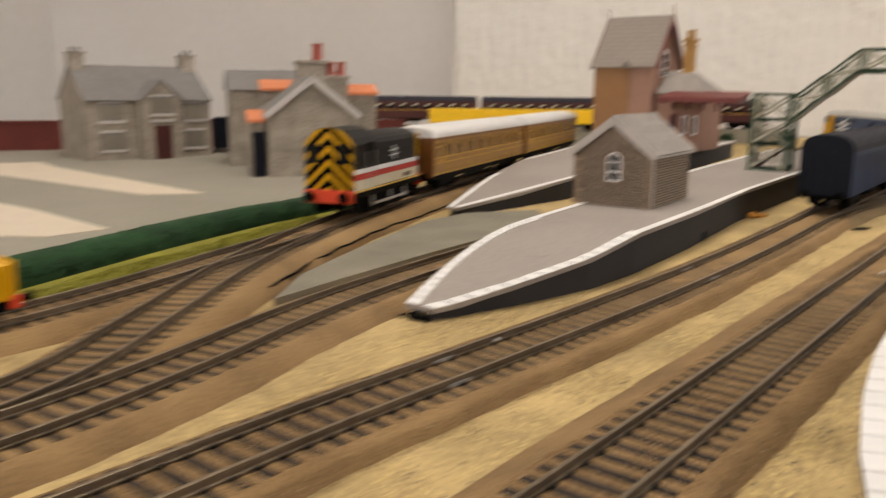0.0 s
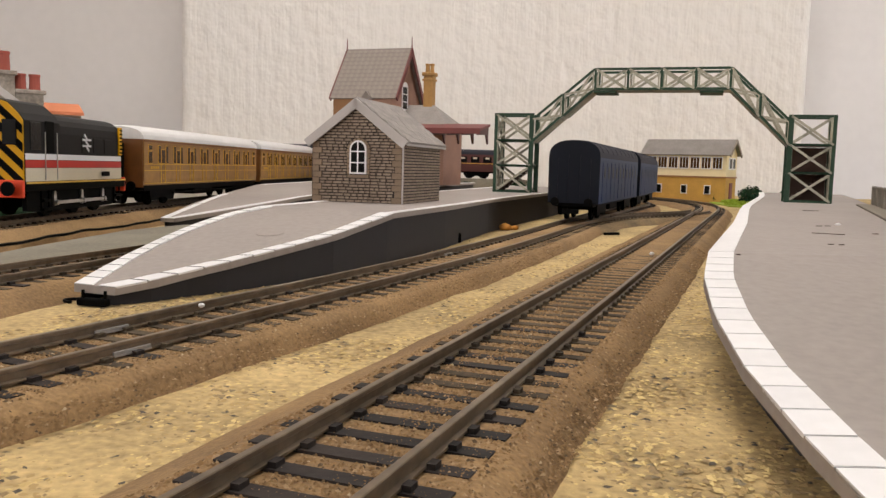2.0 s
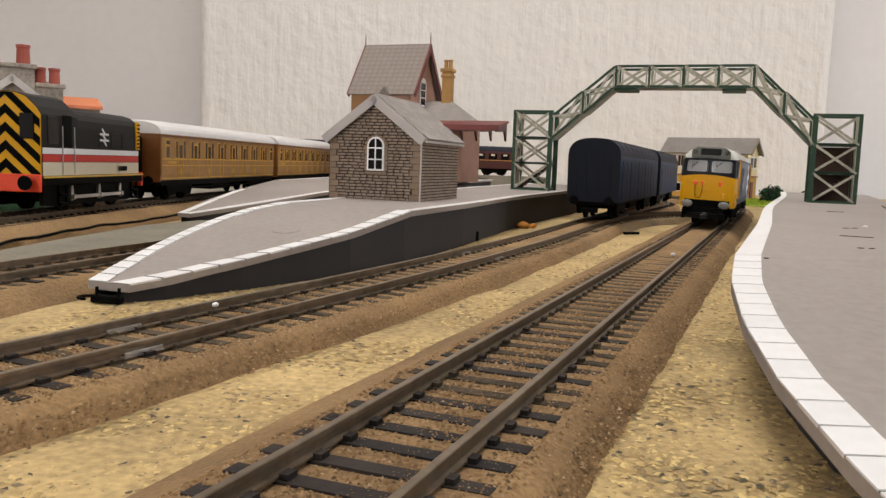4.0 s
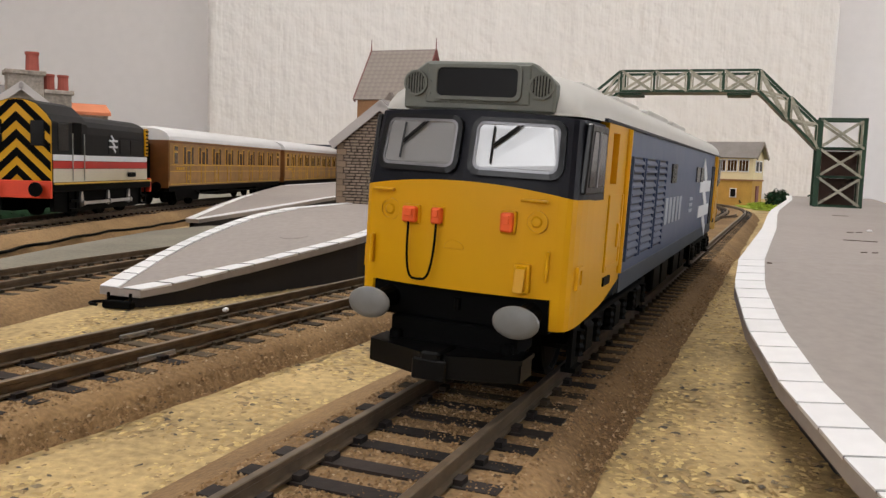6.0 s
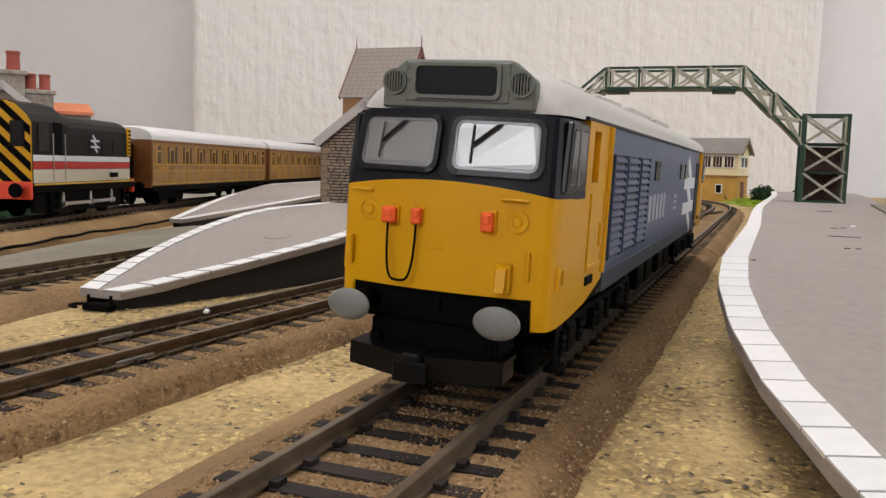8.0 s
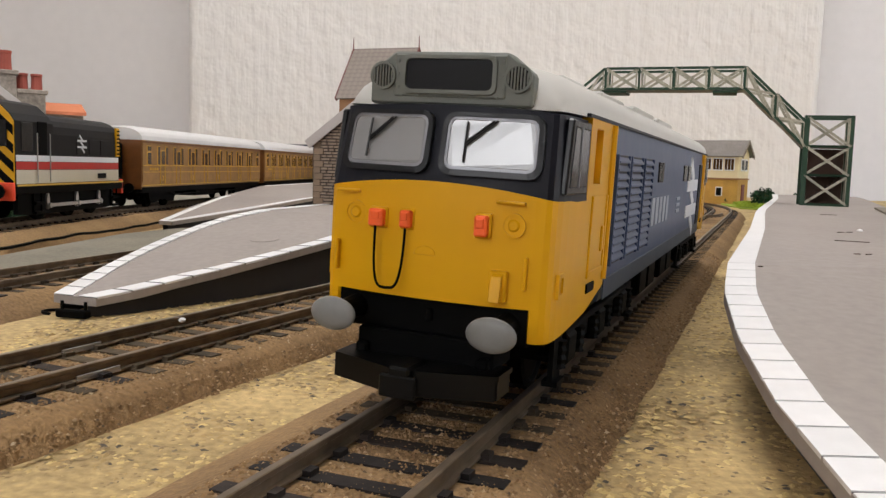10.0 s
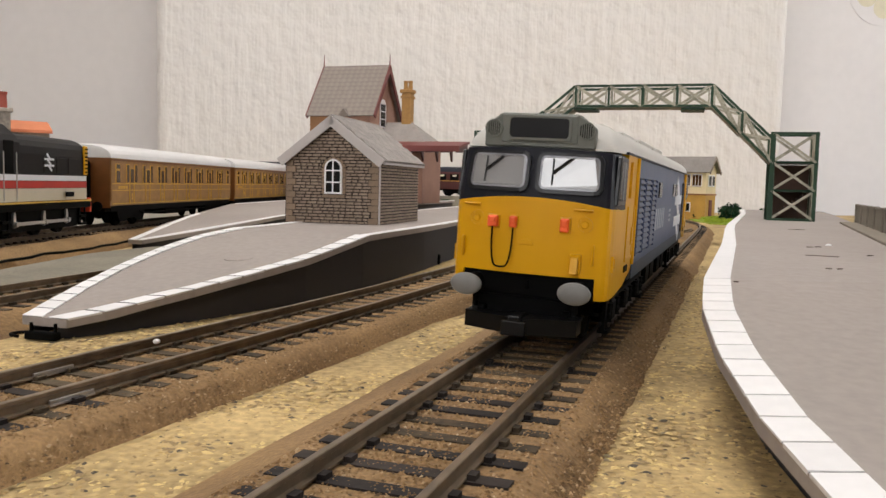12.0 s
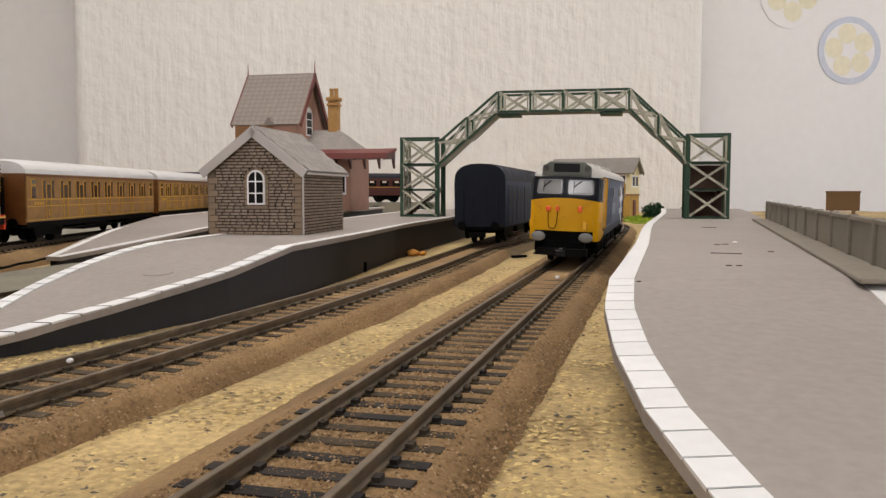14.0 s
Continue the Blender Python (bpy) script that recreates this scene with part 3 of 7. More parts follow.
def edge_tiles(pf, outer, inner, step, material=M_WHITE, gap=0.9, lift=0.3):
    """White paving pieces along an edge, each a slab of its own."""
    a, b = edge_run(outer, step), edge_run(inner, step)
    n = min(len(a), len(b))
    a = edge_run(outer, sum((Vector(q) - Vector(p)).length for p, q in zip(outer, outer[1:])) / (n - 1))
    b = edge_run(inner, sum((Vector(q) - Vector(p)).length for p, q in zip(inner, inner[1:])) / (n - 1))
    bm = BM()
    st = [(bm.verts.new(Vector(u[:3]) + Vector((0, 0, 0.12))), bm.verts.new(Vector(v[:3]) + Vector((0, 0, 0.12)))) for u, v in zip(a, b)]
    for u, v in zip(st, st[1:]):
        bm.faces.new((u[0], v[0], v[1], u[1]))
    for i in range(1, n - 1):
        p, q = Vector(a[i][:3]), Vector(b[i][:3])
        up = Vector((0, 0, lift + 0.04))
        dp, dq = ((Vector(r[i + 1][:3]) - Vector(r[i - 1][:3])).normalized() * gap * 0.45 for r in (a, b))
        if gap > 0.6:
            bm.faces.new([bm.verts.new(v + up) for v in (p - dp, q - dq, q + dq, p + dp)])
    part("edge_bed", bm, M_JOINT, pf)
    for i in range(n - 1):
        p0, p1, q0, q1 = (Vector(v[:3]) for v in (a[i], a[i + 1], b[i], b[i + 1]))
        d0, d1 = (p1 - p0).normalized() * gap * 0.5, (q1 - q0).normalized() * gap * 0.5
        c = (p0 + q0 + p1 + q1) / 4
        bm = BM()
        low = [bm.verts.new(v - c + Vector((0, 0, -0.3))) for v in (p0 + d0, p1 - d0, q1 - d1, q0 + d1)]
        high = [bm.verts.new(v - c + Vector((0, 0, lift))) for v in (p0 + d0, p1 - d0, q1 - d1, q0 + d1)]
        bm.faces.new(high)
        bm.faces.new(low[::-1])
        for k in range(4):
            bm.faces.new((low[k], low[(k + 1) % 4], high[(k + 1) % 4], high[k]))
        ob = part("edge_slab", bm, material, pf)
        ob.location = c * MM


# island platform with the stone hut
P1_L = [(-100.2, 230, -2.5), (-100.2, 244, -0.9), (-99.2, 266, 1.7), (-96.8, 292, 4.8), (-94.4, 310, 7.0), (-90.6, 328, 9.3), (-84.4, 348, 11.9), (-75, 366, 14), (-57, 430, 14), (-33, 530, 14), (8, 686, 14), (60, 860, 14), (98, 985, 14)]
P1_R = [(-86.5, 224.8, -2.5), (-77.2, 233.6, -1.1), (-70.3, 243.3, 0.4), (-61.3, 254.4, 2.1), (-51.7, 268.3, 4.1), (-42.6, 281, 6.0), (-32.2, 297, 8.3), (-14, 338, 14), (12, 420, 14), (42, 530, 14), (96, 690, 14), (150, 850, 14), (196, 970, 14)]
p1 = platform("platform_island", "grey card island platform with a ramped end and white edges", P1_L, P1_R)


def inward(line, other, w):
    out = []
    for a, b in zip(line, other):
        d = Vector(b) - Vector(a)
        d.z = 0
        k = min(w, d.length * 0.49)
        d = d.normalized() * k
        out.append((a[0] + d.x, a[1] + d.y, a[2]))
    return out


edge_tiles(p1, P1_L[:8], inward(P1_L, P1_R, 6.6)[:8], 8.0, gap=0.62)
edge_tiles(p1, P1_R[:8], inward(P1_R, P1_L, 6.4)[:8], 9.6, gap=0.8)
edge_tiles(p1, P1_R[7:], inward(P1_R, P1_L, 4.0)[7:], 120.0, gap=0.1)
edge_tiles(p1, P1_L[7:], inward(P1_L, P1_R, 4.0)[7:], 120.0, gap=0.1)

# main platform beside the siding, carrying the station building
P0_L = [(-160, 488, -1), (-163, 560, 4), (-160, 640, 9), (-154, 730, 14), (-141, 850, 14), (-126, 1000, 14), (-106, 1130, 14)]
P0_R = [(-151, 484, -1), (-118, 545, 4), (-94, 600, 9), (-60, 700, 14), (-12, 850, 14), (30, 1000, 14), (62, 1130, 14)]
p0 = platform("platform_main", "grey card main platform with a ramped end and pale edges", P0_L, P0_R)
edge_tiles(p0, P0_L, inward(P0_L, P0_R, 5.0), 140.0, gap=0.1)
edge_tiles(p0, P0_R, inward(P0_R, P0_L, 5.0), 140.0, gap=0.1)

# long platform with the concrete fence
P2_L = [(46.5, -60, -5.0), (45.6, 0, -4.2), (45.3, 50, -1.2), (46.3, 88, 2.5), (48.5, 115, 5.2), (53.5, 143, 8.1), (61.7, 174, 11.2), (72, 202, 14), (127, 334, 14), (196, 508, 14), (330, 813, 14), (401, 993, 14)]
P2_R = [(86, -60, -5.0), (90, 0, -4.2), (96, 50, -1.2), (104, 88, 2.5), (112, 115, 5.2), (122, 143, 8.1), (133, 174, 11.2), (145, 202, 14), (215, 349, 14), (302, 542, 14), (442, 850, 14), (500, 985, 14)]
p2 = platform("platform_long", "grey card platform with a ramped end and broad white edging", P2_L, P2_R, inset=9.0)
edge_tiles(p2, P2_L[1:8], inward(P2_L, P2_R, 6.5)[1:8], 8.2, gap=0.5)
edge_tiles(p2, P2_L[7:], inward(P2_L, P2_R, 6.4)[7:], 70.0, gap=0.1)
edge_tiles(p2, P2_R[1:8], inward(P2_R, P2_L, 7.2)[1:8], 9.0, gap=0.5)


# ---- footbridge ----
def footbridge():
    """Towers at both ends, a level lattice span and two raking flights between them. Local x runs from tower to tower."""
    a, b = Vector((56.0, 708.0)), Vector((307.0, 621.0))
    d = b - a
    fb = thing("footbridge", "green model footbridge with cream lattice panels spanning the tracks", "footbridge",
               Matrix.Translation((a.x, a.y, 14)) @ Matrix.Rotation(math.atan2(d.y, d.x), 4, "Z"))
    span = d.length
    tw, depth, th = 31.0, 24.0, 67.5
    g = []

    def panel(parent, p, q, r, s, name="lattice_panel", rails_=True):
        """A framed panel with a saltire: corners p (low left), q (low right), r (top right), s (top left)."""
        p, q, r, s = map(Vector, (p, q, r, s))
        nrm = (q - p).cross(s - p).normalized()
        bm = BM()
        bar(bm, p, r, 1.8, 1.8, nrm)
        bar(bm, q + nrm * 0.3, s + nrm * 0.3, 1.8, 1.8, nrm)
        for lo_, hi_ in ((p, s), (q, r)):
            inn = (q - p).normalized() * (1.4 if lo_ is p else -1.4)
            bar(bm, lo_ + inn + nrm * 0.2, hi_ + inn + nrm * 0.2, 1.1, 1.4, nrm)
        part(name, bm, M_LATTICE, parent)
        for u, v in ((p, q), (s, r)):
            bm = BM()
            bar(bm, u, v, 1.9, 1.9, nrm)
            part("panel_rail", bm, M_GREEN, parent)

    for side in (0, 1):
        x0 = 0 if side == 0 else span - tw
        x1 = x0 + tw
        for x in (x0, x1):
            for y in (0, depth):
                bm = BM()
                w = 3.8 if (x == x1) == (side == 0) else 2.8
                box(bm, x - w / 2, x + w / 2, y - 1.2, y + 1.2, 0, th, 0.25)
                part("post", bm, M_GREEN, fb)
        hs = (0.8, 23.0, 44.5, th - 1)
        for lo, hi in zip(hs, hs[1:]):
            for y in (0, depth):
                panel(fb, (x0, y, lo), (x1, y, lo), (x1, y, hi), (x0, y, hi))
            xo = x0 if side == 0 else x1
            panel(fb, (xo, 0, lo), (xo, depth, lo), (xo, depth, hi), (xo, 0, hi))
        for h in (23.0, 44.5):
            bm = BM()
            box(bm, x0 + 1.5, x1 - 1.5, 1.5, depth - 1.5, h - 0.8, h)
            part("stair_landing", bm, M_MAROONTRIM if side == 1 else M_GREEN, fb, "brown stair flight behind the lattice")
        if side == 1:
            for lo, hi in ((1.5, 22.0), (24.0, 43.0)):
                bm = BM()
                box(bm, x0 + 2, x1 - 2, depth - 3.4, depth - 2.2, lo, hi, 0.2)
                part("backing_board", bm, M_BROWNBOARD, fb, "dark brown boarding behind the lattice")
        for k in range(9):
            bm = BM()
            box(bm, x0 + 2 + 3 * k, x0 + 4.9 + 3 * k, 5, depth - 5, 2.4 * k + 1, 2.4 * k + 3.2)
            part("step", bm, M_BROWNBOARD, fb, "dark brown step")
    # raking flights and the span, in two parallel trusses
    zt, zb = 103.6, 87.5
    xs0, xs1 = tw, span - tw
    xa, xb = tw + 52.0, span - tw - 46.0
    for y in (0, depth):
        for (u0, lo0, hi0), (u1, lo1, hi1), n in (((xs0, 44.0, 62.5), (xa, zb, zt), 2), ((xa, zb, zt), (xb, zb, zt), 4), ((xb, zb, zt), (xs1, 44.0, 62.5), 2)):
            for k in range(n):
                f0, f1 = k / n, (k + 1) / n
                q = lambda f: (u0 + (u1 - u0) * f, lo0 + (lo1 - lo0) * f, hi0 + (hi1 - hi0) * f)
                A, B = q(f0), q(f1)
                panel(fb, (A[0] + 0.8, y, A[1]), (B[0] - 0.8, y, B[1]), (B[0] - 0.8, y, B[2]), (A[0] + 0.8, y, A[2]))
                bm = BM()
                bar(bm, (B[0], y, B[1] - 0.7), (B[0], y, B[2] + 0.7), 1.7, 1.7, (0, 1, 0))
                part("upright", bm, M_GREEN, fb)
    bm = BM()
    bar(bm, (xs0, depth / 2, 43.4), (xa, depth / 2, zb - 0.6), depth - 2, 1.0)
    bar(bm, (xa, depth / 2, zb - 0.6), (xb, depth / 2, zb - 0.6), depth - 2, 1.0)
    bar(bm, (xb, depth / 2, zb - 0.6), (xs1, depth / 2, 43.4), depth - 2, 1.0)
    part("walkway", bm, M_LATTICE, fb, "pale footway boards")
    for x in (xa + 8, xb - 14):
        bm = BM()
        box(bm, x - 9, x + 9, -0.5, depth + 0.5, zb - 3.2, zb - 1.4, 0.3)
        part("cross_beam", bm, M_GREEN, fb)
    return fb


footbridge()


# ---- moving locomotive: local y runs from its front (-) to its rear (+), x to the right, z up from the rail ----
def roof_section(w, z0, z1, n=8):
    """A cambered roof from (w, z0) to (-w, z0) rising to z1."""
    out = []
    for k in range(n + 1):
        t = math.pi * k / n
        c, s = math.cos(t), math.sin(t)
        out.append((w * math.copysign(abs(c) ** 0.75, c), z0 + (z1 - z0) * s ** 0.85))
    return out


def wheelset(parent, name, y, r, z, tread=M_BLACK, face=M_BLACK):
    for s in (-1, 1):
        bm = BM()
        lathe(bm, [(r, 0), (r, s * 2.2), (r * 0.86, s * 2.4), (r * 0.8, s * 1.9), (r * 0.3, s * 1.9), (r * 0.25, s * 3.0), (0.2, s * 3.0)], (s * 7.4, y, z), "x", 20)
        part(name, bm, tread, parent)


LOCO_L = 268.0
LOCO_W = 17.4
CAB = 37.0         # length of each yellow cab


def round_rect(u0, u1, z0, z1, r, n=3):
    """A rectangle with rounded corners, as (u, z) points."""
    out = []
    for cu, cz, a0 in ((u1 - r, z0 + r, -90), (u1 - r, z1 - r, 0), (u0 + r, z1 - r, 90), (u0 + r, z0 + r, 180)):
        for k in range(n + 1):
            a = radians(a0 + 90 * k / n)
            out.append((cu + r * math.cos(a), cz + r * math.sin(a)))
    return out


def cab_plan():
    """The cab's outline from one side round the bowed front to the other: (across, distance behind the face)."""
    half = [(0.0, 0.0), (2.5, 0.05), (5.0, 0.2), (7.5, 0.46), (10.0, 0.82), (12.5, 1.3), (14.4, 1.75), (14.42, 1.76), (15.6, 2.1), (16.3, 2.6), (16.8, 3.5), (17.1, 5.2),
            (17.3, 8.0), (17.4, 12.0), (17.4, 18.3), (17.4, 23.0), (17.4, 31.0), (17.4, CAB)]
    return [(-u, d) for u, d in half[:0:-1]] + half


def waist(u):
    """Height of the line where yellow meets the dark window band, arched across the front."""
    return 31.2 + 1.6 * max(0.0, 1 - (u / 16.6) ** 2)


def cab_foot(u, d):
    if abs(u) < 14.41:
        return 16.6
    return float(np.interp(d, (2.0, 8.0, 22.8, 31.2, 38.0), (12.0, 12.4, 13.4, 15.0, 16.4)))


def thick_sheet(bm, rows, inner):
    """A closed skin from two equal grids of points."""
    a = [[bm.verts.new(p) for p in r] for r in rows]
    b = [[bm.verts.new(p) for p in r] for r in inner]
    n, m = len(a), len(a[0])
    for i in range(n - 1):
        for j in range(m - 1):
            bm.faces.new((a[i][j], a[i][j + 1], a[i + 1][j + 1], a[i + 1][j]))
            bm.faces.new((b[i][j], b[i + 1][j], b[i + 1][j + 1], b[i][j + 1]))
    for i in range(n - 1):
        for j in (0, m - 1):
            bm.faces.new((a[i][j], a[i + 1][j], b[i + 1][j], b[i][j]))
    for j in range(m - 1):
        for i in (0, n - 1):
            bm.faces.new((a[i][j], b[i][j], b[i][j + 1], a[i][j + 1]))


def diesel_loco():
    L, W = LOCO_L / 2, LOCO_W
    lo = thing("diesel_locomotive", "blue model diesel locomotive with yellow cab ends and grey roof", "locomotive")
    # body sides, blue, between the two cabs
    bm = BM()
    sec = [(W - 0.8, 13.0), (W, 16.4), (W, 36), (W - 0.35, 43.4), (-W + 0.35, 43.4), (-W, 36), (-W, 16.4), (-W + 0.8, 13.0)]
    prism(bm, sec, "y", -L + CAB, L - CAB)
    part("body", bm, M_LOCOBLUE, lo, "satin blue body sides")
    # roof, its ends domed down to the cab fronts
    bm = BM()
    rs = [(W - 0.3, 43.1)] + roof_section(W - 0.5, 43.3, 50.5, 14) + [(-W + 0.3, 43.1)]
    ends = ((5.4, 0.915, 0.12), (6.4, 0.935, 0.45), (8.0, 0.96, 0.72), (10.5, 0.98, 0.9), (14.0, 1.0, 0.97), (20.0, 1.0, 1.0))
    stations = [(-L + d, fx, k) for d, fx, k in ends] + [(L - d, fx, k) for d, fx, k in ends[::-1]]
    rings = [[bm.verts.new((x * fx, y, 43.1 + (z - 43.1) * k)) for x, z in rs] for y, fx, k in stations]
    for a, b in zip(rings, rings[1:]):
        for i in range(len(a) - 1):
            bm.faces.new((a[i], a[i + 1], b[i + 1], b[i]))
    bm.faces.new(rings[0])
    bm.faces.new(rings[-1][::-1])
    roof = part("roof", bm, M_LOCOROOF, lo, "pale grey cambered roof", smooth=True)
    for y, w, l in ((-92, 9, 16), (-60, 10, 26), (-20, 11, 34), (24, 11, 34)):
        bm = BM()
        box(bm, -w, w, y - l / 2, y + l / 2, 49.0, 50.9, 0.4)
        part("roof_hatch", bm, M_LOCOROOF, roof)
    for k in range(2):
        bm = BM()
        lathe(bm, [(7.6, 0), (7.6, 1.0), (6.6, 1.2), (6.6, 0.5), (0.4, 0.5)], (0, 70 + 20 * k, 50.0), "z", 24)
        part("roof_fan", bm, M_LOCOGREY, roof, "round dark roof fan")
    for s in (-1, 1):
        bm = BM()
        bar(bm, (s * (W - 0.1), -L + 16, 43.4), (s * (W - 0.1), L - 16, 43.4), 0.6, 0.5)
        part("gutter", bm, M_LOCODARK, roof)
    plan = cab_plan()
    # two cabs, each lower part yellow, upper part dark with windows
    for end in (-1, 1):
        f = lambda d: end * (L - d)          # distance behind that end's face

        def span(a, b):
            return min(f(a), f(b)), max(f(a), f(b))
        bm = BM()
        rows, inner = [], []
        for k in range(6):
            t = k / 5
            row, inn = [], []
            for u, d in plan:
                z = cab_foot(u, d) + (waist(u) - cab_foot(u, d)) * t
                if d > 12:
                    z = cab_foot(u, d) + (31.0 - cab_foot(u, d)) * t
                bulge = 0.35 * (1 - ((z - 25) / 14) ** 2)
                row.append((u, f(d - bulge + 0.35), z))
                inn.append((u * 0.925, f(d + 1.5 if d < CAB else d), z))
            rows.append(row)
            inner.append(inn)
        thick_sheet(bm, rows, inner)
        part("cab_front", bm, M_LOCOYELLOW, lo, "yellow nose panel", smooth=False)
        # the inside of the cab, dark, closes the floor
        bm = BM()
        box(bm, -15.6, 15.6, *span(6.5, CAB), 12.5, 31.0)
        part("cab_floor", bm, M_BLACK, lo)

        def rake(u, d, z):
            """The window band leans back and in towards the roof."""
            t = (z - 31.2) / 11.6
            return (u * (1 - 0.038 * t), f(d + 2.7 * t * (1.0 if d < 3.6 else max(0.0, (18.3 - d) / 14.7))), z)
        band = [(u, d) for u, d in plan if d < 18.4]
        bm = BM()
        rows, inner = [], []
        for k in range(5):
            row, inn = [], []
            for u, d in band:
                z0 = waist(u) if d < 12 else 31.0
                z = z0 + (42.7 + 0.55 * max(0, 1 - (u / 16.6) ** 2) - z0) * k / 4
                p = rake(u, d, z)
                row.append(p)
                inn.append((p[0] * 0.94, p[1] - end * 1.2, p[2]))
            rows.append(row)
            inner.append(inn)
        thick_sheet(bm, rows, inner)
        part("cab_surround", bm, M_LOCODARK, lo, "dark blue cab window surround")
        # windscreens: gasket, bright rim and pane, leaning with the rake
        for s in (-1, 1):
            def wpt(u, z, out):
                d = float(np.interp(u, [p[0] for p in plan if p[0] >= 0][:10], [p[1] for p in plan if p[0] >= 0][:10]))
                p = rake(s * u, d, z)
                return (p[0], p[1] + end * out, p[2])

            def ring_part(name, o, i, out0, out1, m, parent, label=""):
                bm = BM()
                quad = [[bm.verts.new(wpt(u, z, h)) for u, z in loop] for loop, h in ((o, out0), (o, out1), (i, out1), (i, out0))]
                n = len(o)
                for a, b in zip(quad, quad[1:]):
                    for k in range(n):
                        bm.faces.new((a[k], a[(k + 1) % n], b[(k + 1) % n], b[k]))
                return part(name, bm, m, parent, label)
            pane = round_rect(1.9, 13.7, 35.0, 41.3, 0.9)
            win = ring_part("windscreen", round_rect(0.75, 14.9, 33.8, 42.3, 1.7), round_rect(1.5, 14.1, 34.6, 41.7, 1.2), -0.1, 0.95, M_GASKET, lo, "black-framed windscreen")
            ring_part("rim", round_rect(1.5, 14.1, 34.6, 41.7, 1.2), pane, -0.1, 0.82, M_RIM, win, "shiny grey rim")
            bm = BM()
            vs = [bm.verts.new(wpt(u, z, 0.68)) for u, z in pane]
            bk = [bm.verts.new(wpt(u, z, 0.52)) for u, z in pane]
            bm.faces.new(vs)
            bm.faces.new(bk[::-1])
            for k in range(len(vs)):
                bm.faces.new((vs[k], vs[(k + 1) % len(vs)], bk[(k + 1) % len(vs)], bk[k]))
            part("pane", bm, M_SCREEN, win, "glossy pane catching the light")
            bm = BM()
            blade, arm = (4.3, 8.0) if s > 0 else (10.8, 7.3)
            rod(bm, wpt(arm, 41.2, 0.9), wpt(blade, 38.2, 0.9), 0.2, 5)
            rod(bm, wpt(arm + 0.5 * s, 41.3, 0.9), wpt(blade + 0.2 * s, 37.9, 0.9), 0.12, 5)
            rod(bm, wpt(blade, 41.0, 0.9), wpt(blade, 35.6, 0.9), 0.17, 5)
            part("wiper", bm, M_GASKET, win)
        # cab side: trapezoid window, yellow door column with a recessed slot
        for s in (-1, 1):
            x0, x1 = sorted((s * (W - 0.9), s * (W + 0.12)))
            bm = BM()
            prism(bm, [(f(4.4), 32.0), (f(17.6), 32.0), (f(17.6), 42.3), (f(6.4), 42.3)], "x", x0, x1, 0.25)
            sw = part("side_window", bm, M_GASKET, lo, "dark cab side window frame")
            bm = BM()
            prism(bm, [(f(5.8), 33.0), (f(16.4), 33.0), (f(16.4), 41.3), (f(7.4), 41.3)], "x", *sorted((s * W, s * (W + 0.22))), 0.2)
            part("pane", bm, M_SIDEGLASS, sw, "dark tinted pane")
            bm = BM()
            box(bm, min(s * (W + 0.1), s * (W + 0.35)), max(s * (W + 0.1), s * (W + 0.35)), *span(10.8, 11.4), 33.0, 41.3)
            part("window_bar", bm, M_RIM, sw)
            bm = BM()
            x0, x1 = sorted((s * (W - 1.6), s * W))
            for d0, d1, z0, z1 in ((18.3, 22.2, 31.0, 43.2), (27.6, CAB, 31.0, 43.2), (22.2, 27.6, 31.0, 33.4), (22.2, 27.6, 41.8, 43.2)):
                box(bm, x0, x1, *span(d0, d1), z0, z1)
            box(bm, *sorted((s * (W - 2.2), s * (W - 1.5))), *span(21.5, 28.0), 33.0, 42.0)
            part("cab_side", bm, M_LOCOYELLOW, lo, "yellow cab side with a recessed slot")
            bm = BM()
            x0, x1 = sorted((s * (W - 0.2), s * (W + 0.3)))
            for d0, d1, z0, z1 in ((22.2, 23.2, 18.8, 31.6), (33.6, 34.6, 18.8, 31.6), (23.2, 33.6, 18.8, 19.8)):
                box(bm, x0, x1, *span(d0, d1), z0, z1, 0.12)
            box(bm, *sorted((s * (W - 0.2), s * (W + 0.08))), *span(23.2, 33.6), 19.8, 31.6)
            door = part("cab_door", bm, M_LOCOYELLOW, lo, "yellow cab door with raised edges")
            bm = BM()
            box(bm, x0, s * 0.15 + x1, *span(31.0, 32.4), 22.4, 26.6, 0.2)
            part("door_handle", bm, M_LOCOYELLOW, door)
            # no hollow is cut: a black slab paints the shade of the step slot
            bm = BM()
            box(bm, x0, x1, *span(22.6, 28.0), 16.4, 17.9, 0.1)
            part("step_recess_shade", bm, M_BLACK, lo, "step recess as a black slab, its shade in the colour")
            bm = BM()
            rod(bm, (s * (W + 0.1), f(35.6), 17.4), (s * (W + 0.1), f(35.6), 43.0), 0.7, 8)
            part("handrail", bm, M_LOCOYELLOW, lo)
            bm = BM()
            for d0, d1, z0, z1 in ((4.6, 5.2, 18.0, 21.4), (7.0, 7.6, 18.0, 21.4), (5.2, 7.0, 20.8, 21.4), (5.2, 7.0, 18.0, 18.6)):
                box(bm, *sorted((s * (W - 1.0), s * (W + 0.1))), *span(d0, d1), z0, z1)
            part("socket_cover", bm, M_LOCOYELLOW, lo)
        # route box on the roof front
        bm = BM()
        prism(bm, [(-12.0, 43.3), (12.0, 43.3), (12.0, 47.7), (8.4, 50.5), (-8.4, 50.5), (-12.0, 47.7)], "y", *span(4.3, 7.0), 0.3)
        hc = part("headcode_box", bm, M_LOCOGREY, lo, "grey roof box with a black panel")
        bm = BM()
        box(bm, -8.3, 8.3, *span(4.1, 5.0), 44.2, 50.2, 0.25)
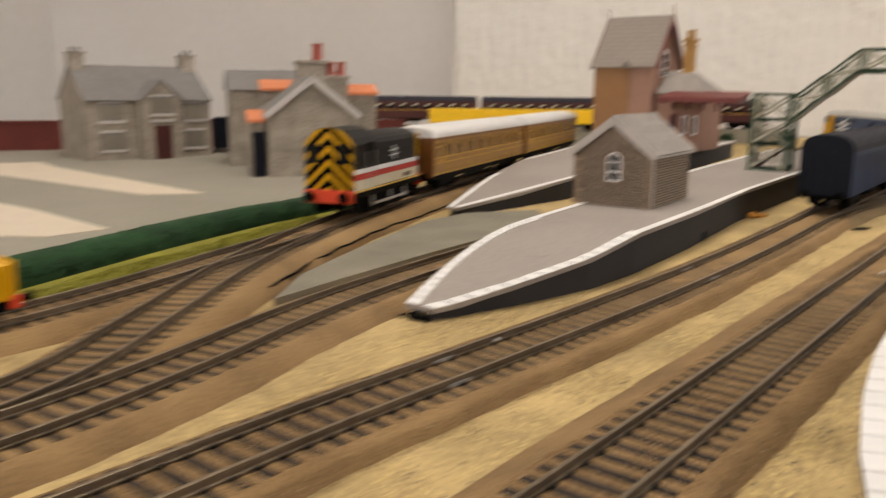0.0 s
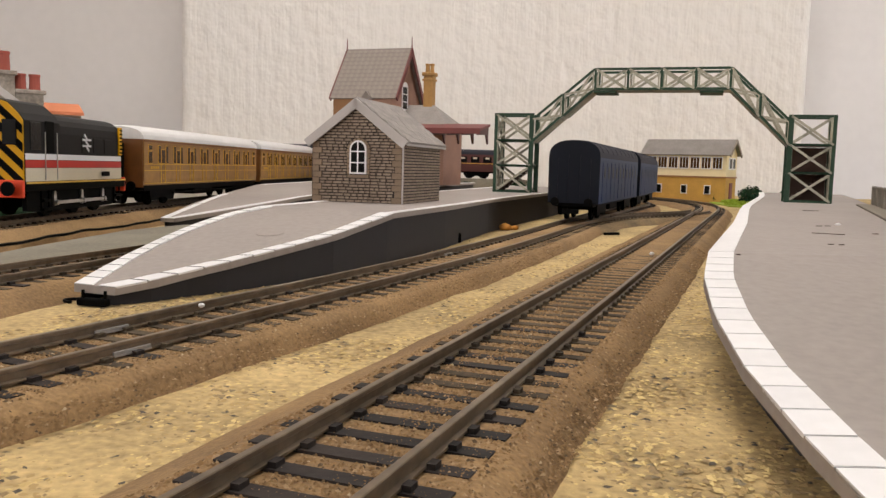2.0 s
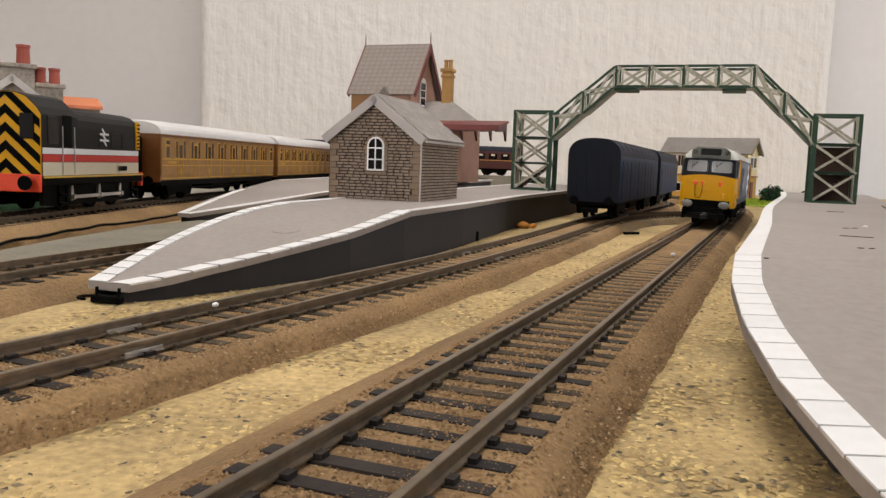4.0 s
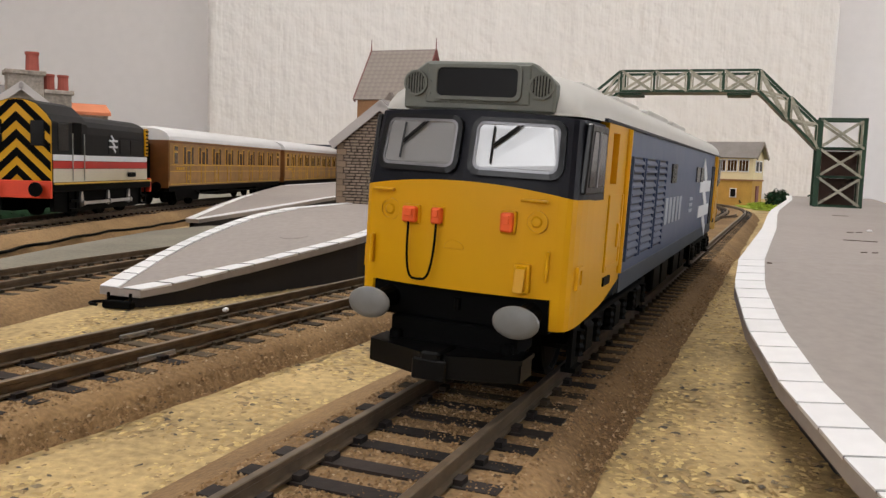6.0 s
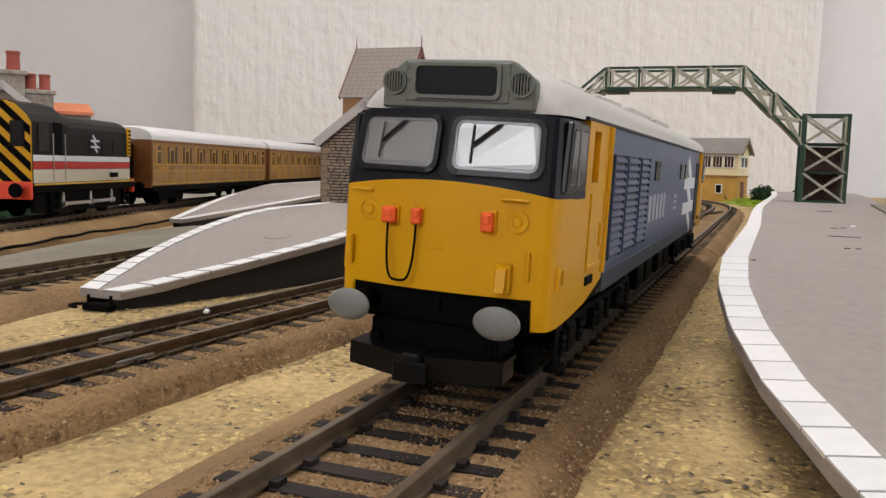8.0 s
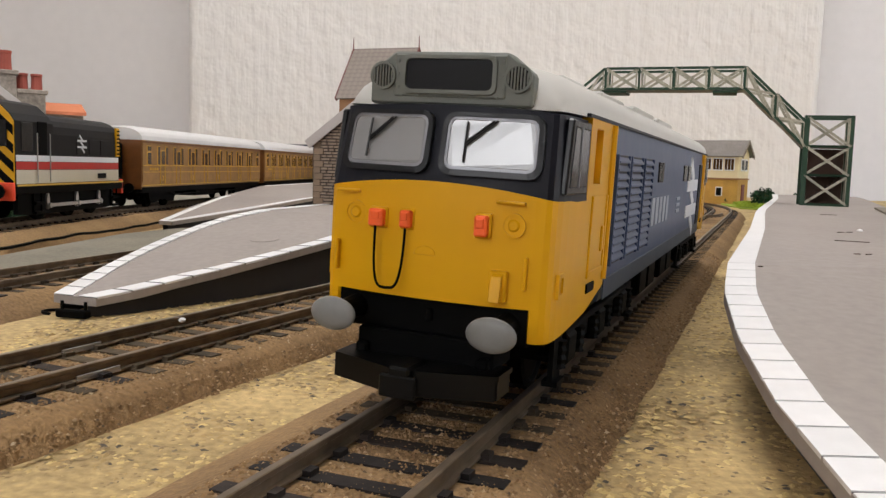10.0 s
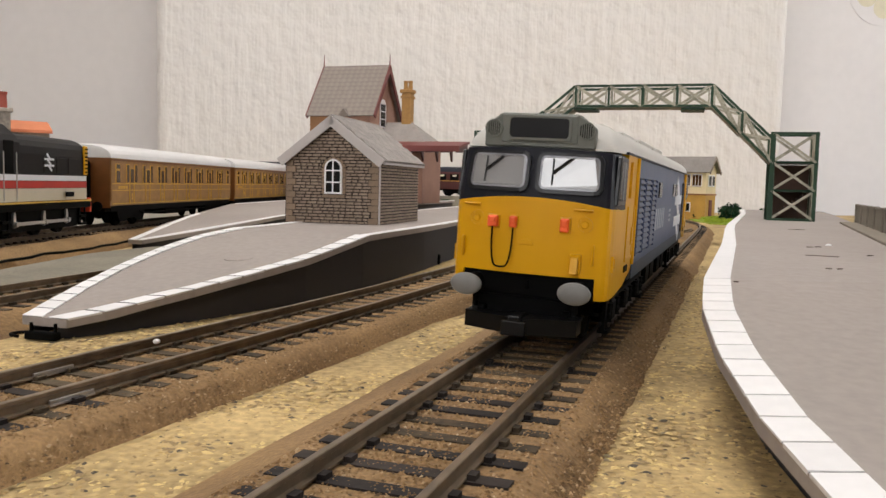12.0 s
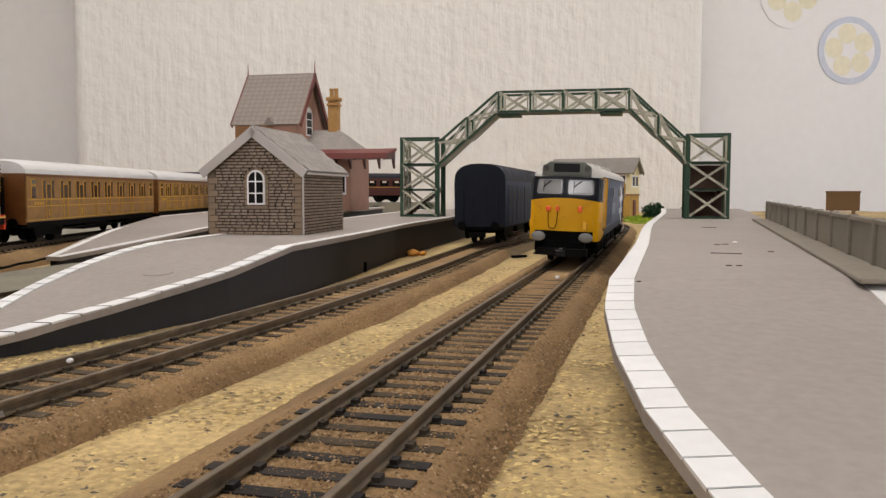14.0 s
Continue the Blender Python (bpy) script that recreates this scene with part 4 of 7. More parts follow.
        part("panel_plate", bm, M_LOCOGREY, hc)
        o, i_ = round_rect(-7.0, 7.0, 44.75, 50.0, 1.0), round_rect(-6.4, 6.4, 45.3, 49.5, 0.8)
        bm = BM()
        quad = [[bm.verts.new((u, f(d), z)) for u, z in loop] for loop, d in ((o, 4.2), (o, 3.6), (i_, 3.6), (i_, 4.2))]
        for a, b in zip(quad, quad[1:]):
            for k in range(len(o)):
                bm.faces.new((a[k], a[(k + 1) % len(o)], b[(k + 1) % len(o)], b[k]))
        part("panel_frame", bm, M_LOCOGREY, hc)
        bm = BM()
        prism(bm, i_, "y", *span(3.95, 4.4))
        part("display_panel", bm, M_PANEL, hc, "black display panel")
        for s in (-1, 1):
            bm = BM()
            lathe(bm, [(1.95, 0.0), (1.95, end * 0.5), (1.6, end * 0.5), (1.6, end * 0.1), (0.1, end * 0.1)], (s * 9.95, f(4.25), 47.1), "y", 22)
            ve = part("vent", bm, M_LOCOGREY, hc, "round ribbed vent")
            bm = BM()
            rod(bm, (s * 9.95, f(4.2), 47.1), (s * 9.95, f(4.05), 47.1), 1.55, 20)
            part("vent_hole", bm, M_BLACK, ve)
            for k in range(7):
                bm = BM()
                x = s * 9.95 + (k - 3) * 0.45
                h = math.sqrt(max(0.1, 1.55 ** 2 - ((k - 3) * 0.45) ** 2))
                box(bm, x - 0.11, x + 0.11, *span(3.8, 4.2), 47.1 - h, 47.1 + h)
                part("slat", bm, M_LOCOGREY, ve)
            for k in range(3):
                bm = BM()
                rod(bm, (s * (1.8 + 2.6 * k), f(4.2), 44.45), (s * (1.8 + 2.6 * k), f(3.95), 44.45), 0.2, 6)
                part("rivet", bm, M_LOCOGREY, hc)
            for z in (45.6, 47.4, 49.2):
                bm = BM()
                rod(bm, (s * 7.65, f(4.2), z), (s * 7.65, f(3.95), z), 0.2, 6)
                part("rivet", bm, M_LOCOGREY, hc)
        # fittings on the nose
        for x, w, h, z in ((-7.6, 2.2, 2.4, 27.3), (-3.2, 1.6, 2.4, 27.4), (7.7, 1.8, 2.8, 27.4)):
            bm = BM()
            box(bm, x - w / 2 - 0.25, x + w / 2 + 0.25, *span(0.9, -0.1), z - h / 2 - 0.25, z + h / 2 + 0.25, 0.15)
            part("socket_base", bm, M_LOCOYELLOW, lo)
            bm = BM()
            box(bm, x - w / 2, x + w / 2, *span(0.5, -1.2), z - h / 2, z + h / 2, 0.25)
            so = part("jumper_socket", bm, M_ORANGE, lo, "orange jumper socket")
            bm = BM()
            box(bm, x - w * 0.3, x + w * 0.3, *span(-1.1, -1.45), z - h * 0.1, z + h * 0.36, 0.12)
            part("socket_cap", bm, M_ORANGE, so)
        bm = BM()
        tube = []
        for k in range(19):
            t = k / 18
            c = -math.cos(math.pi * t)
            tube.append(Vector((-5.35 + 2.25 * math.copysign(abs(c) ** 0.5, c), f(-0.9 - 0.5 * math.sin(math.pi * t)), 26.2 - 8.4 * math.sin(math.pi * t) ** 0.8)))
        loops = []
        for k, p in enumerate(tube):
            d = (tube[min(k + 1, 18)] - tube[max(k - 1, 0)]).normalized()
            side_v = d.cross(Vector((0, 1, 0))).normalized()
            up_v = d.cross(side_v)
            loops.append([bm.verts.new(p + (side_v * math.cos(a) + up_v * math.sin(a)) * 0.2) for a in (math.pi * q / 3 for q in range(6))])
        for a, b in zip(loops, loops[1:]):
            for q in range(6):
                bm.faces.new((a[q], a[(q + 1) % 6], b[(q + 1) % 6], b[q]))
        bm.faces.new(loops[0])
        bm.faces.new(loops[-1][::-1])
        part("jumper_cable", bm, M_BLACK, lo, "black looped cable")
        for x in (-11.65, 11.65):
            bm = BM()
            lathe(bm, [(1.65, 0), (1.65, end * 0.35), (1.35, end * 0.35), (1.35, end * 0.12), (0.85, end * 0.12), (0.6, end * 0.4), (0.1, end * 0.42)], (x, f(1.15), 27.7), "y", 20)
            part("marker_lamp", bm, M_LOCOYELLOW, lo)
        for x, z, w, h in ((-12.8, 30.7, 3.6, 0.4), (11.2, 30.7, 4.0, 0.4), (-14.5, 21.4, 0.5, 4.4), (13.6, 21.4, 0.5, 4.4)):
            bm = BM()
            d = 1.2 if abs(x) < 13 else 1.7
            box(bm, x - w / 2, x + w / 2, *span(d, d - 0.95), z - h / 2, z + h / 2, 0.15)
            part("grab_rail", bm, M_LOCOYELLOW, lo)
        bm = BM()
        arch = [(-2.0, 22.7), (1.2, 22.7)] + [(-0.4 + 1.6 * math.cos(math.pi * k / 8), 22.9 + 1.1 * math.sin(math.pi * k / 8)) for k in range(9)]
        prism(bm, arch, "y", *span(0.3, -0.15), 0.1)
        part("lamp_iron", bm, M_LOCOYELLOW, lo)
        bm = BM()
        box(bm, 9.0, 11.4, *span(1.4, 0.1), 17.4, 21.6, 0.15)
        prism(bm, [(f(0.3), 17.6), (f(-1.2), 17.6), (f(-0.5), 20.9), (f(0.3), 21.4)], "x", 9.5, 10.9)
        part("lamp_bracket", bm, M_LOCOYELLOW, lo)
        # buffer beam, buffers, coupling, plough
        bm = BM()
        box(bm, -14.4, 14.4, *span(2.2, 7.0), 11.3, 16.7, 0.3)
        bb = part("buffer_beam", bm, M_BLACK, lo, "matt black buffer beam")
        bm = BM()
        box(bm, -0.5, 0.5, *span(1.6, 3.0), 13.2, 15.2, 0.2)
        part("draw_hook", bm, M_BLACK, bb)
        for s in (-1, 1):
            bm = BM()
            rod(bm, (s * 11.4, f(3), 14.0), (s * 11.4, f(-3.6), 14.0), 1.9, 14, 1.3)
            bu = part("buffer", bm, M_BLACK, bb)
            bm = BM()
            q = []
            for r, y in ((0.05, -5.55), (0.25, -5.5), (0.6, -5.4), (0.92, -5.15), (1.0, -4.8), (0.9, -4.4), (0.2, -3.8)):
                q.append([bm.verts.new((s * 11.4 + r * 3.45 * math.cos(a), f(y), 14.0 + r * 2.35 * math.sin(a))) for a in [2 * math.pi * k / 26 for k in range(26)]])
            for a, b in zip(q, q[1:]):
                for k in range(26):
                    bm.faces.new((a[k], a[(k + 1) % 26], b[(k + 1) % 26], b[k]))
            bm.faces.new(q[0])
            bm.faces.new(q[-1])
            part("buffer_head", bm, M_BUFFER, bu, "oval grey buffer head", smooth=True)
        bm = BM()
        box(bm, -10.2, 10.2, *span(0.6, 9.0), 7.6, 11.6, 0.3)
        part("coupling_block", bm, M_BLACK, lo)
        bm = BM()
        prism(bm, [(-11.6, f(3.5)), (12.2, f(3.5)), (12.2, f(-2.6)), (1.8, f(-6.2)), (-1.8, f(-6.2)), (-11.6, f(-2.4))][::1 if end < 0 else -1], "z", 7.5, 8.2)
        tray = part("plough_tray", bm, M_GLOSSBLACK, lo, "glossy black moulded plough")
        for s in (-1, 1):
            bm = BM()
            bar(bm, (s * 11.7, f(-2.4), 6.5), (s * 1.8, f(-6.0), 6.5), 0.8, 3.4)
            bar(bm, (s * 11.6, f(-2.2), 6.5), (s * 11.6, f(3.2), 6.5), 0.7, 3.4)
            part("snowplough", bm, M_GLOSSBLACK, tray)
            bm = BM()
            box(bm, s * 9.0 - 0.9, s * 9.0 + 0.9, *span(-0.6, 1.4), 8.0, 9.6, 0.3)
            part("lug", bm, M_BLACK, tray)
        bm = BM()
        box(bm, -1.5, 1.5, *span(-1.0, -7.6), 6.9, 8.7, 0.35)
        box(bm, -2.6, 2.6, *span(-7.0, -7.8), 4.6, 7.6, 0.2)
        part("tension_lock_coupling", bm, M_GLOSSBLACK, lo)
    # side details, by the distance behind the leading face
    for s in (-1, 1):
        xx = s * (W + 0.05)

        def slab(name, d0, d1, z0, z1, m, t=0.25, label="", parent=lo):
            bm = BM()
            box(bm, xx - t, xx + t, -L + d0, -L + d1, z0, z1, 0.08)
            return part(name, bm, m, parent, label)
        for d0, d1 in ((39.8, 53.0), (54.8, 70.2), (72.6, 86.6)):
            # dark backing plate paints in the shade between the blue louvres
            gr = slab("grille", d0, d1, 19.0, 38.4, M_LOCODARK, 0.12, "blue louvred grille, shade between louvres put into a dark backing")
            for k in range(13):
                z = 19.6 + 1.44 * k
                bm = BM()
                xa, xb = s * W, s * (W + 0.75)
                prism(bm, [(xa, z + 1.1), (xb, z + 0.1), (xb, z + 0.4), (xa, z + 1.35)], "y", -L + d0 + 0.7, -L + d1 - 0.7)
                part("louvre", bm, M_LOCOBLUE, gr)
            for d in (d0, d1 - 0.8):
                slab("grille_edge", d, d + 0.8, 19.0, 38.4, M_LOCOBLUE, 0.6, parent=gr)
        for d0, w in ((99, 9), (160, 9), (174, 8)):
            slab("body_window", d0, d0 + w, 33.2, 38.0, M_SIDEGLASS, 0.3, "small dark body window")
        for d0 in (219, 225):
            slab("rear_grille", d0, d0 + 4.4, 17, 39, M_LOCODARK, 0.3, "dark narrow grille")
        # numerals as plain bars, and the large white arrow device
        for k in range(5):
            slab("number_bar", 92 + 7.0 * k, 96.6 + 7.0 * k, 23.0, 29.6, M_PALEGREY, 0.15)
        for k in range(3):
            slab("data_bar", 146, 155, 27.6 - 1.8 * k, 28.6 - 1.8 * k, M_PALEGREY, 0.12)
        lx = 176 - L
        for z in (21.0, 29.6):
            slab("logo_bar", 176, 214, z, z + 4.0, M_LOGO, 0.2)
        for a, b in (((lx + 8, 39.4), (lx + 22, 33.0)), ((lx + 12, 30.6), (lx + 27, 24.2)), ((lx + 17, 21.6), (lx + 31, 15.0))):
            bm = BM()
            bar(bm, (xx, a[0], a[1]), (xx, b[0], b[1]), 0.4, 4.0, (0, 0, 1))
            part("logo_arrow", bm, M_LOGO, lo)
        slab("sill", CAB + 0.2, LOCO_L - CAB - 0.2, 13.4, 17.0, M_LOCOSILL, 0.12, "dark grey lower band")
        # battery boxes and pipes between the bogies
        for d0, d1 in ((100, 112), (115, 128), (140, 153), (156, 168)):
            bm = BM()
            box(bm, s * 13.6 - 1.6, s * 13.6 + 1.6, -L + d0, -L + d1, 5.2, 12.6, 0.5)
            part("battery_box", bm, M_BLACK, lo)
    # underframe
    bm = BM()
    box(bm, -12.5, 12.5, -34, 34, 4.5, 12.4, 1.0)
    part("fuel_tank", bm, M_BLACK, lo)
    bm = BM()
    box(bm, -14.5, 14.5, -L + 8, L - 8, 10.8, 13.4, 0.4)
    part("underframe", bm, M_BLACK, lo)
    for c in (-85.0, 85.0):
        bg = part("bogie", bogie_bm(c, 36, 13.8, 3, 25.0), M_BLACK, lo, "black six-wheel bogie")
        for k in (-1, 0, 1):
            wheelset(bg, "wheel", c + k * 25.0, 7.2, 7.2)
        for s in (-1, 1):
            for k in (-1, 0, 1):
                bm = BM()
                box(bm, s * 14.8 - 1.1, s * 14.8 + 1.1, c + k * 25 - 3, c + k * 25 + 3, 5, 10, 0.5)
                part("axle_box", bm, M_BLACK, bg)
                for dy in (-6.5, 6.5):
                    bm = BM()
                    lathe(bm, [(1.5, 0), (1.2, 0.7), (1.5, 1.4), (1.2, 2.1), (1.5, 2.8), (1.2, 3.5), (1.5, 4.2)], (s * 15, c + k * 25 + dy, 5.6), "z", 8)
                    part("spring", bm, M_BLACK, bg)
            bm = BM()
            rod(bm, (s * 15.4, c - 30, 10.6), (s * 15.4, c + 30, 10.6), 0.5, 6)
            part("brake_pipe", bm, M_BLACK, bg)
            for y in (c - 33, c + 33):
                bm = BM()
                box(bm, s * 15 - 1.2, s * 15 + 1.2, y - 2.4, y + 2.4, 3.4, 4.2)
                box(bm, s * 15 - 0.4, s * 15 + 0.4, y - 2.4, y + 2.4, 4.2, 11.0)
                part("footstep", bm, M_BLACK, bg)
    return lo


def bogie_bm(c, half, w, n, gap):
    bm = BM()
    for s in (-1, 1):
        prism(bm, [(c - half, 8), (c - half + 3, 10.6), (c + half - 3, 10.6), (c + half, 8), (c + half - 4, 6.2), (c + half - 10, 6.6), (c - half + 10, 6.6), (c - half + 4, 6.2)],
              "x", s * w - 0.9, s * w + 0.9)
    box(bm, -w, w, c - half + 1, c - half + 4, 7, 10)
    box(bm, -w, w, c + half - 4, c + half - 1, 7, 10)
    box(bm, -w, w, c - 4, c + 4, 8, 11.5)
    return bm


M_GASKET = material("window_rubber", rgb(6, 6, 7), 0.32, vary=0.2, fine=500, bump=0.25, spec=0.3)
M_RIM = material("window_rim", rgb(120, 120, 124), 0.35, vary=0.15, fine=300, metal=0.4)
M_SIDEGLASS = material("tinted_pane", rgb(34, 33, 36), 0.15, vary=0.3, fine=120, spec=0.5)
M_PANEL = material("display_black", rgb(6, 6, 8), 0.35, vary=0.2, spec=0.2)
M_GLOSSBLACK = material("moulded_black", rgb(8, 8, 8), 0.38, vary=0.25, fine=300, spec=0.2)
M_LOCOSILL = material("lower_band_grey", rgb(44, 54, 68), 0.5, vary=0.12, fine=300)
M_PALEGREY = material("pale_grey_numerals", rgb(150, 158, 172), 0.5, vary=0.12, fine=400)
M_SCREEN = bpy.data.materials.new("loco_screen_pane")
M_SCREEN.use_nodes = True
_g = M_SCREEN.node_tree.nodes["Principled BSDF"]
_g.inputs["Base Color"].default_value = (0.17, 0.17, 0.168, 1)
_g.inputs["Roughness"].default_value = 0.16
_g.inputs["Specular IOR Level"].default_value = 1.0
_g.inputs["Coat Weight"].default_value = 1.0
_g.inputs["Coat Roughness"].default_value = 0.16

loco = diesel_loco()
A_PATH = course(LINE_A, 2.0)
A_ORIGIN = min(range(len(A_PATH)), key=lambda i: abs(A_PATH[i][1] - 84.0))


def on_main(s):
    """The place s millimetres along the main track from the point nearest the viewer's platform ramp."""
    k = A_ORIGIN + s / A_STEP
    i = max(0, min(len(A_PATH) - 2, int(math.floor(k))))
    f = k - i
    a, b = A_PATH[i], A_PATH[i + 1]
    return Vector((a[0] + (b[0] - a[0]) * f, a[1] + (b[1] - a[1]) * f, 0))


A_STEP = (Vector(A_PATH[1][:2]) - Vector(A_PATH[0][:2])).length


def loco_pose(s):
    """s: where its front face is; both bogies stand on the rails."""
    half = LOCO_L / 2
    a, b = on_main(s + half - 85), on_main(s + half + 85)
    d = b - a
    c = (a + b) / 2
    side = float(np.interp(s, (60, 335, 700), (-1.4, -0.6, 0.0)))      # a little play across the rails
    c += Vector((d.y, -d.x, 0)).normalized() * side
    return pose(c.x * MM, c.y * MM, 0, 0, 0, -math.degrees(math.atan2(d.x, d.y))) @ pose(0, 0, 0, 0, float(np.interp(s, (350, 800), (2.05, 0.8))), 0)


# seconds and the place of the front face: it runs in, stands, and backs away
RUN = [(0.0, 1165), (2.0, 1165), (2.5, 1162), (2.7, 1138), (2.9, 1072), (3.0, 1020), (3.1, 955), (3.2, 893), (3.6, 668), (4.0, 480), (4.4, 325), (4.8, 201),
       (5.1, 124), (5.3, 86), (5.5, 61), (5.75, 43), (6.0, 37), (6.5, 37), (8.2, 37), (10.3, 40), (10.6, 40.4), (10.8, 41), (11.0, 42), (11.25, 52), (11.5, 66), (11.75, 82),
       (12.0, 105), (12.25, 132), (12.5, 166), (12.75, 201), (13.0, 235), (13.25, 274), (13.5, 311), (13.75, 329), (14.0, 335)]
LOCO_ROWS = [(t, loco_pose(s)) for t, s in RUN]


# ---- stone hut on the island platform ----
def window_arched(parent, x, y, z, w, h, panes=(2, 3), name="window", m=M_WINFRAME, flip=1):
    """An arched sash window standing proud of a wall that faces -y; x is its middle, z its foot."""
    def arch(w_, h_, n=8):
        pts = [(x - w_ / 2, z + (h - h_) / 2), (x + w_ / 2, z + (h - h_) / 2)]
        r = w_ / 2
        top = z + (h + h_) / 2
        for k in range(n + 1):
            t = math.pi * k / n
            pts.append((x + r * math.cos(t), top - r + r * math.sin(t)))
        return pts
    bm = BM()
    prism(bm, arch(w, h), "y", y - 0.9, y + 0.3)
    win = part(name, bm, m, parent, "white-framed arched window")
    bm = BM()
    prism(bm, arch(w - 1.9, h - 1.9), "y", y - 1.0, y - 0.5)
    part("pane", bm, M_DARKGLASS, win, "dark pane")
    for k in range(1, panes[0]):
        bm = BM()
        xx = x - w / 2 + w * k / panes[0]
        box(bm, xx - 0.35, xx + 0.35, y - 1.25, y - 0.95, z + 0.8, z + h - 1.0)
        part("glazing_bar", bm, m, win)
    for k in range(1, panes[1]):
        bm = BM()
        zz = z + h * k / panes[1]
        box(bm, x - w / 2 + 0.8, x + w / 2 - 0.8, y - 1.2, y - 0.9, zz - 0.35, zz + 0.35)
        part("glazing_bar", bm, m, win)
    return win


def hut():
    rnd = random.Random(5)
    W, D, EV, RG = 51.0, 67.0, 33.5, 53.0
    h = thing("platform_hut", "small stone hut with slate roof and white arched window", "hut",
              Matrix.Translation((-62.5, 436.5, 14)) @ Matrix.Rotation(math.atan2(-15, 49), 4, "Z"))
    bm = BM()
    prism(bm, [(0, 0), (W, 0), (W, EV), (W / 2, RG), (0, EV)], "y", 0, D)
    core = part("wall", bm, M_MORTAR, h, "stone walling with dark joints")
    cache = {}

    def stone(name, w, hh, mat, place, turn):
        key = (name, round(w * 2), round(hh * 4))
        if key not in cache:
            bm = BM()
            vs = box(bm, -w / 2, w / 2, -0.45, 0.2, -hh / 2, hh / 2)
            for v in vs:
                if v.co.y < 0:
                    v.co.x *= 0.95
                    v.co.z *= 0.92
            cache[key] = mesh_of(name, bm, mat)
        piece(name, cache[key], core, Matrix.Translation(place) @ turn)

    ch = 1.6
    wz0, wz1 = 13.0, 33.8
    n = int(RG / ch)
    for r in range(n):
        z = (r + 0.5) * ch
        x0, x1 = 0.3, W - 0.3
        if z + ch / 2 > EV:
            k = (z + ch / 2 - EV) / (RG - EV)
            x0, x1 = max(x0, W / 2 * k + 0.6), min(x1, W - W / 2 * k - 0.6)
        if z < EV - 1:
            q = 4.0 if (r // 2) % 2 else 5.6
            if r % 2 == 0:
                stone("corner_stone", q - 0.2, ch * 2 - 0.12, M_QUOIN, (x0 + q / 2, -0.1, z + ch / 2), Matrix.Identity(4))
                stone("corner_stone", q - 0.2, ch * 2 - 0.12, M_QUOIN, (x1 - q / 2, -0.1, z + ch / 2), Matrix.Identity(4))
            x0, x1 = x0 + q, x1 - q
        x = x0
        while x < x1 - 1.0:
            w = min(rnd.choice((2.6, 3.2, 3.6, 4.2, 4.8, 5.4)), x1 - x)
            a, b = x, x + w
            reach = 6.4 if z < 27 else math.sqrt(max(0.01, 6.9 ** 2 - (z - 27) ** 2))
            wx0, wx1 = W * 0.52 - reach, W * 0.52 + reach
            if wz0 < z < wz1:
                if a < wx0 < b:
                    b = wx0
                elif wx0 <= a < wx1:
                    x = max(wx1, x + 0.5)
                    continue
            if b - a > 0.9:
                stone("stone", b - a - 0.4, ch - 0.4 - 0.15 * rnd.random(), M_STONE, ((a + b) / 2, 0, z), Matrix.Identity(4))
            x = b
    bm = BM()
    box(bm, W - 0.15, W + 0.65, -0.75, 0.15, 0, EV - 1.5, 0.1)
    part("corner_edge", bm, M_BARGE, h, "bare white card edge at the corner")
    # surround of the window
    for k in range(9):
        t = math.pi * k / 8
        c = Vector((W * 0.52 + 5.6 * math.cos(t), -0.1, 27.0 + 5.6 * math.sin(t)))
        stone("arch_stone", 2.0, 2.2, M_QUOIN, c, Matrix.Rotation(-t + math.pi / 2, 4, "Y"))
    for s in (-1, 1):
        for k in range(4):
            stone("arch_stone", 1.6, 2.6, M_QUOIN, (W * 0.52 + s * 5.6, -0.1, 16.2 + 2.8 * k), Matrix.Identity(4))
    stone("window_sill", 12.4, 1.6, M_QUOIN, (W * 0.52, -0.3, 13.8), Matrix.Identity(4))
    turn = Matrix.Rotation(math.pi / 2, 4, "Z")
    for r in range(int(EV / ch)):
        z = (r + 0.5) * ch
        y = 0.4
        while y < D - 1:
            w = min(rnd.choice((3.6, 4.4, 5.2, 6.0, 6.8)), D - 0.3 - y)
            if w > 0.9:
                stone("stone", w - 0.4, ch - 0.4 - 0.15 * rnd.random(), M_STONE, (W, y + w / 2, z), turn)
            y += w
    window_arched(h, W * 0.52, -0.3, 15.0, 9.4, 17.6)
    # roof: two slopes of slates
    ov, th = 3.6, 1.3
    sl = math.atan2(RG - EV, W / 2)
    ln = (W / 2) / math.cos(sl) + ov + 0.6
    for s in (-1, 1):
        m = Matrix.Translation((W / 2, 0, RG + 1.0)) @ Matrix.Rotation(s * sl, 4, "Y")
        bm = BM()
        x0, x1 = (0, ln) if s > 0 else (-ln, 0)
        box(bm, x0, x1, -2.6, D + 2.6, -th, 0, 0, m)
        rf = part("roof_slope", bm, M_SLATE, h, "grey slate roof slope")
        nrow, ncol = 10, 13
        bm = BM()
        rw, cw = ln / nrow, (D + 4.4) / ncol
        vs = box(bm, -0.1, rw * 1.08, -cw / 2 + 0.12, cw / 2 - 0.12, 0.0, 0.45)
        me = mesh_of("slate", bm, M_SLATE)
        for i in range(nrow):
            for j in range(ncol + (i % 2)):
                yy = -2.2 + cw * (j + 0.5) - (cw / 2 if i % 2 else 0)
                if yy - cw / 2 < -2.7 or yy + cw / 2 > D + 2.7:
                    continue
                q = Matrix.Translation((s * (rw * i) if s > 0 else -rw * (i + 1), yy, 0.15 + 0.12 * rnd.random()))
                piece("slate", me, rf, m @ q)
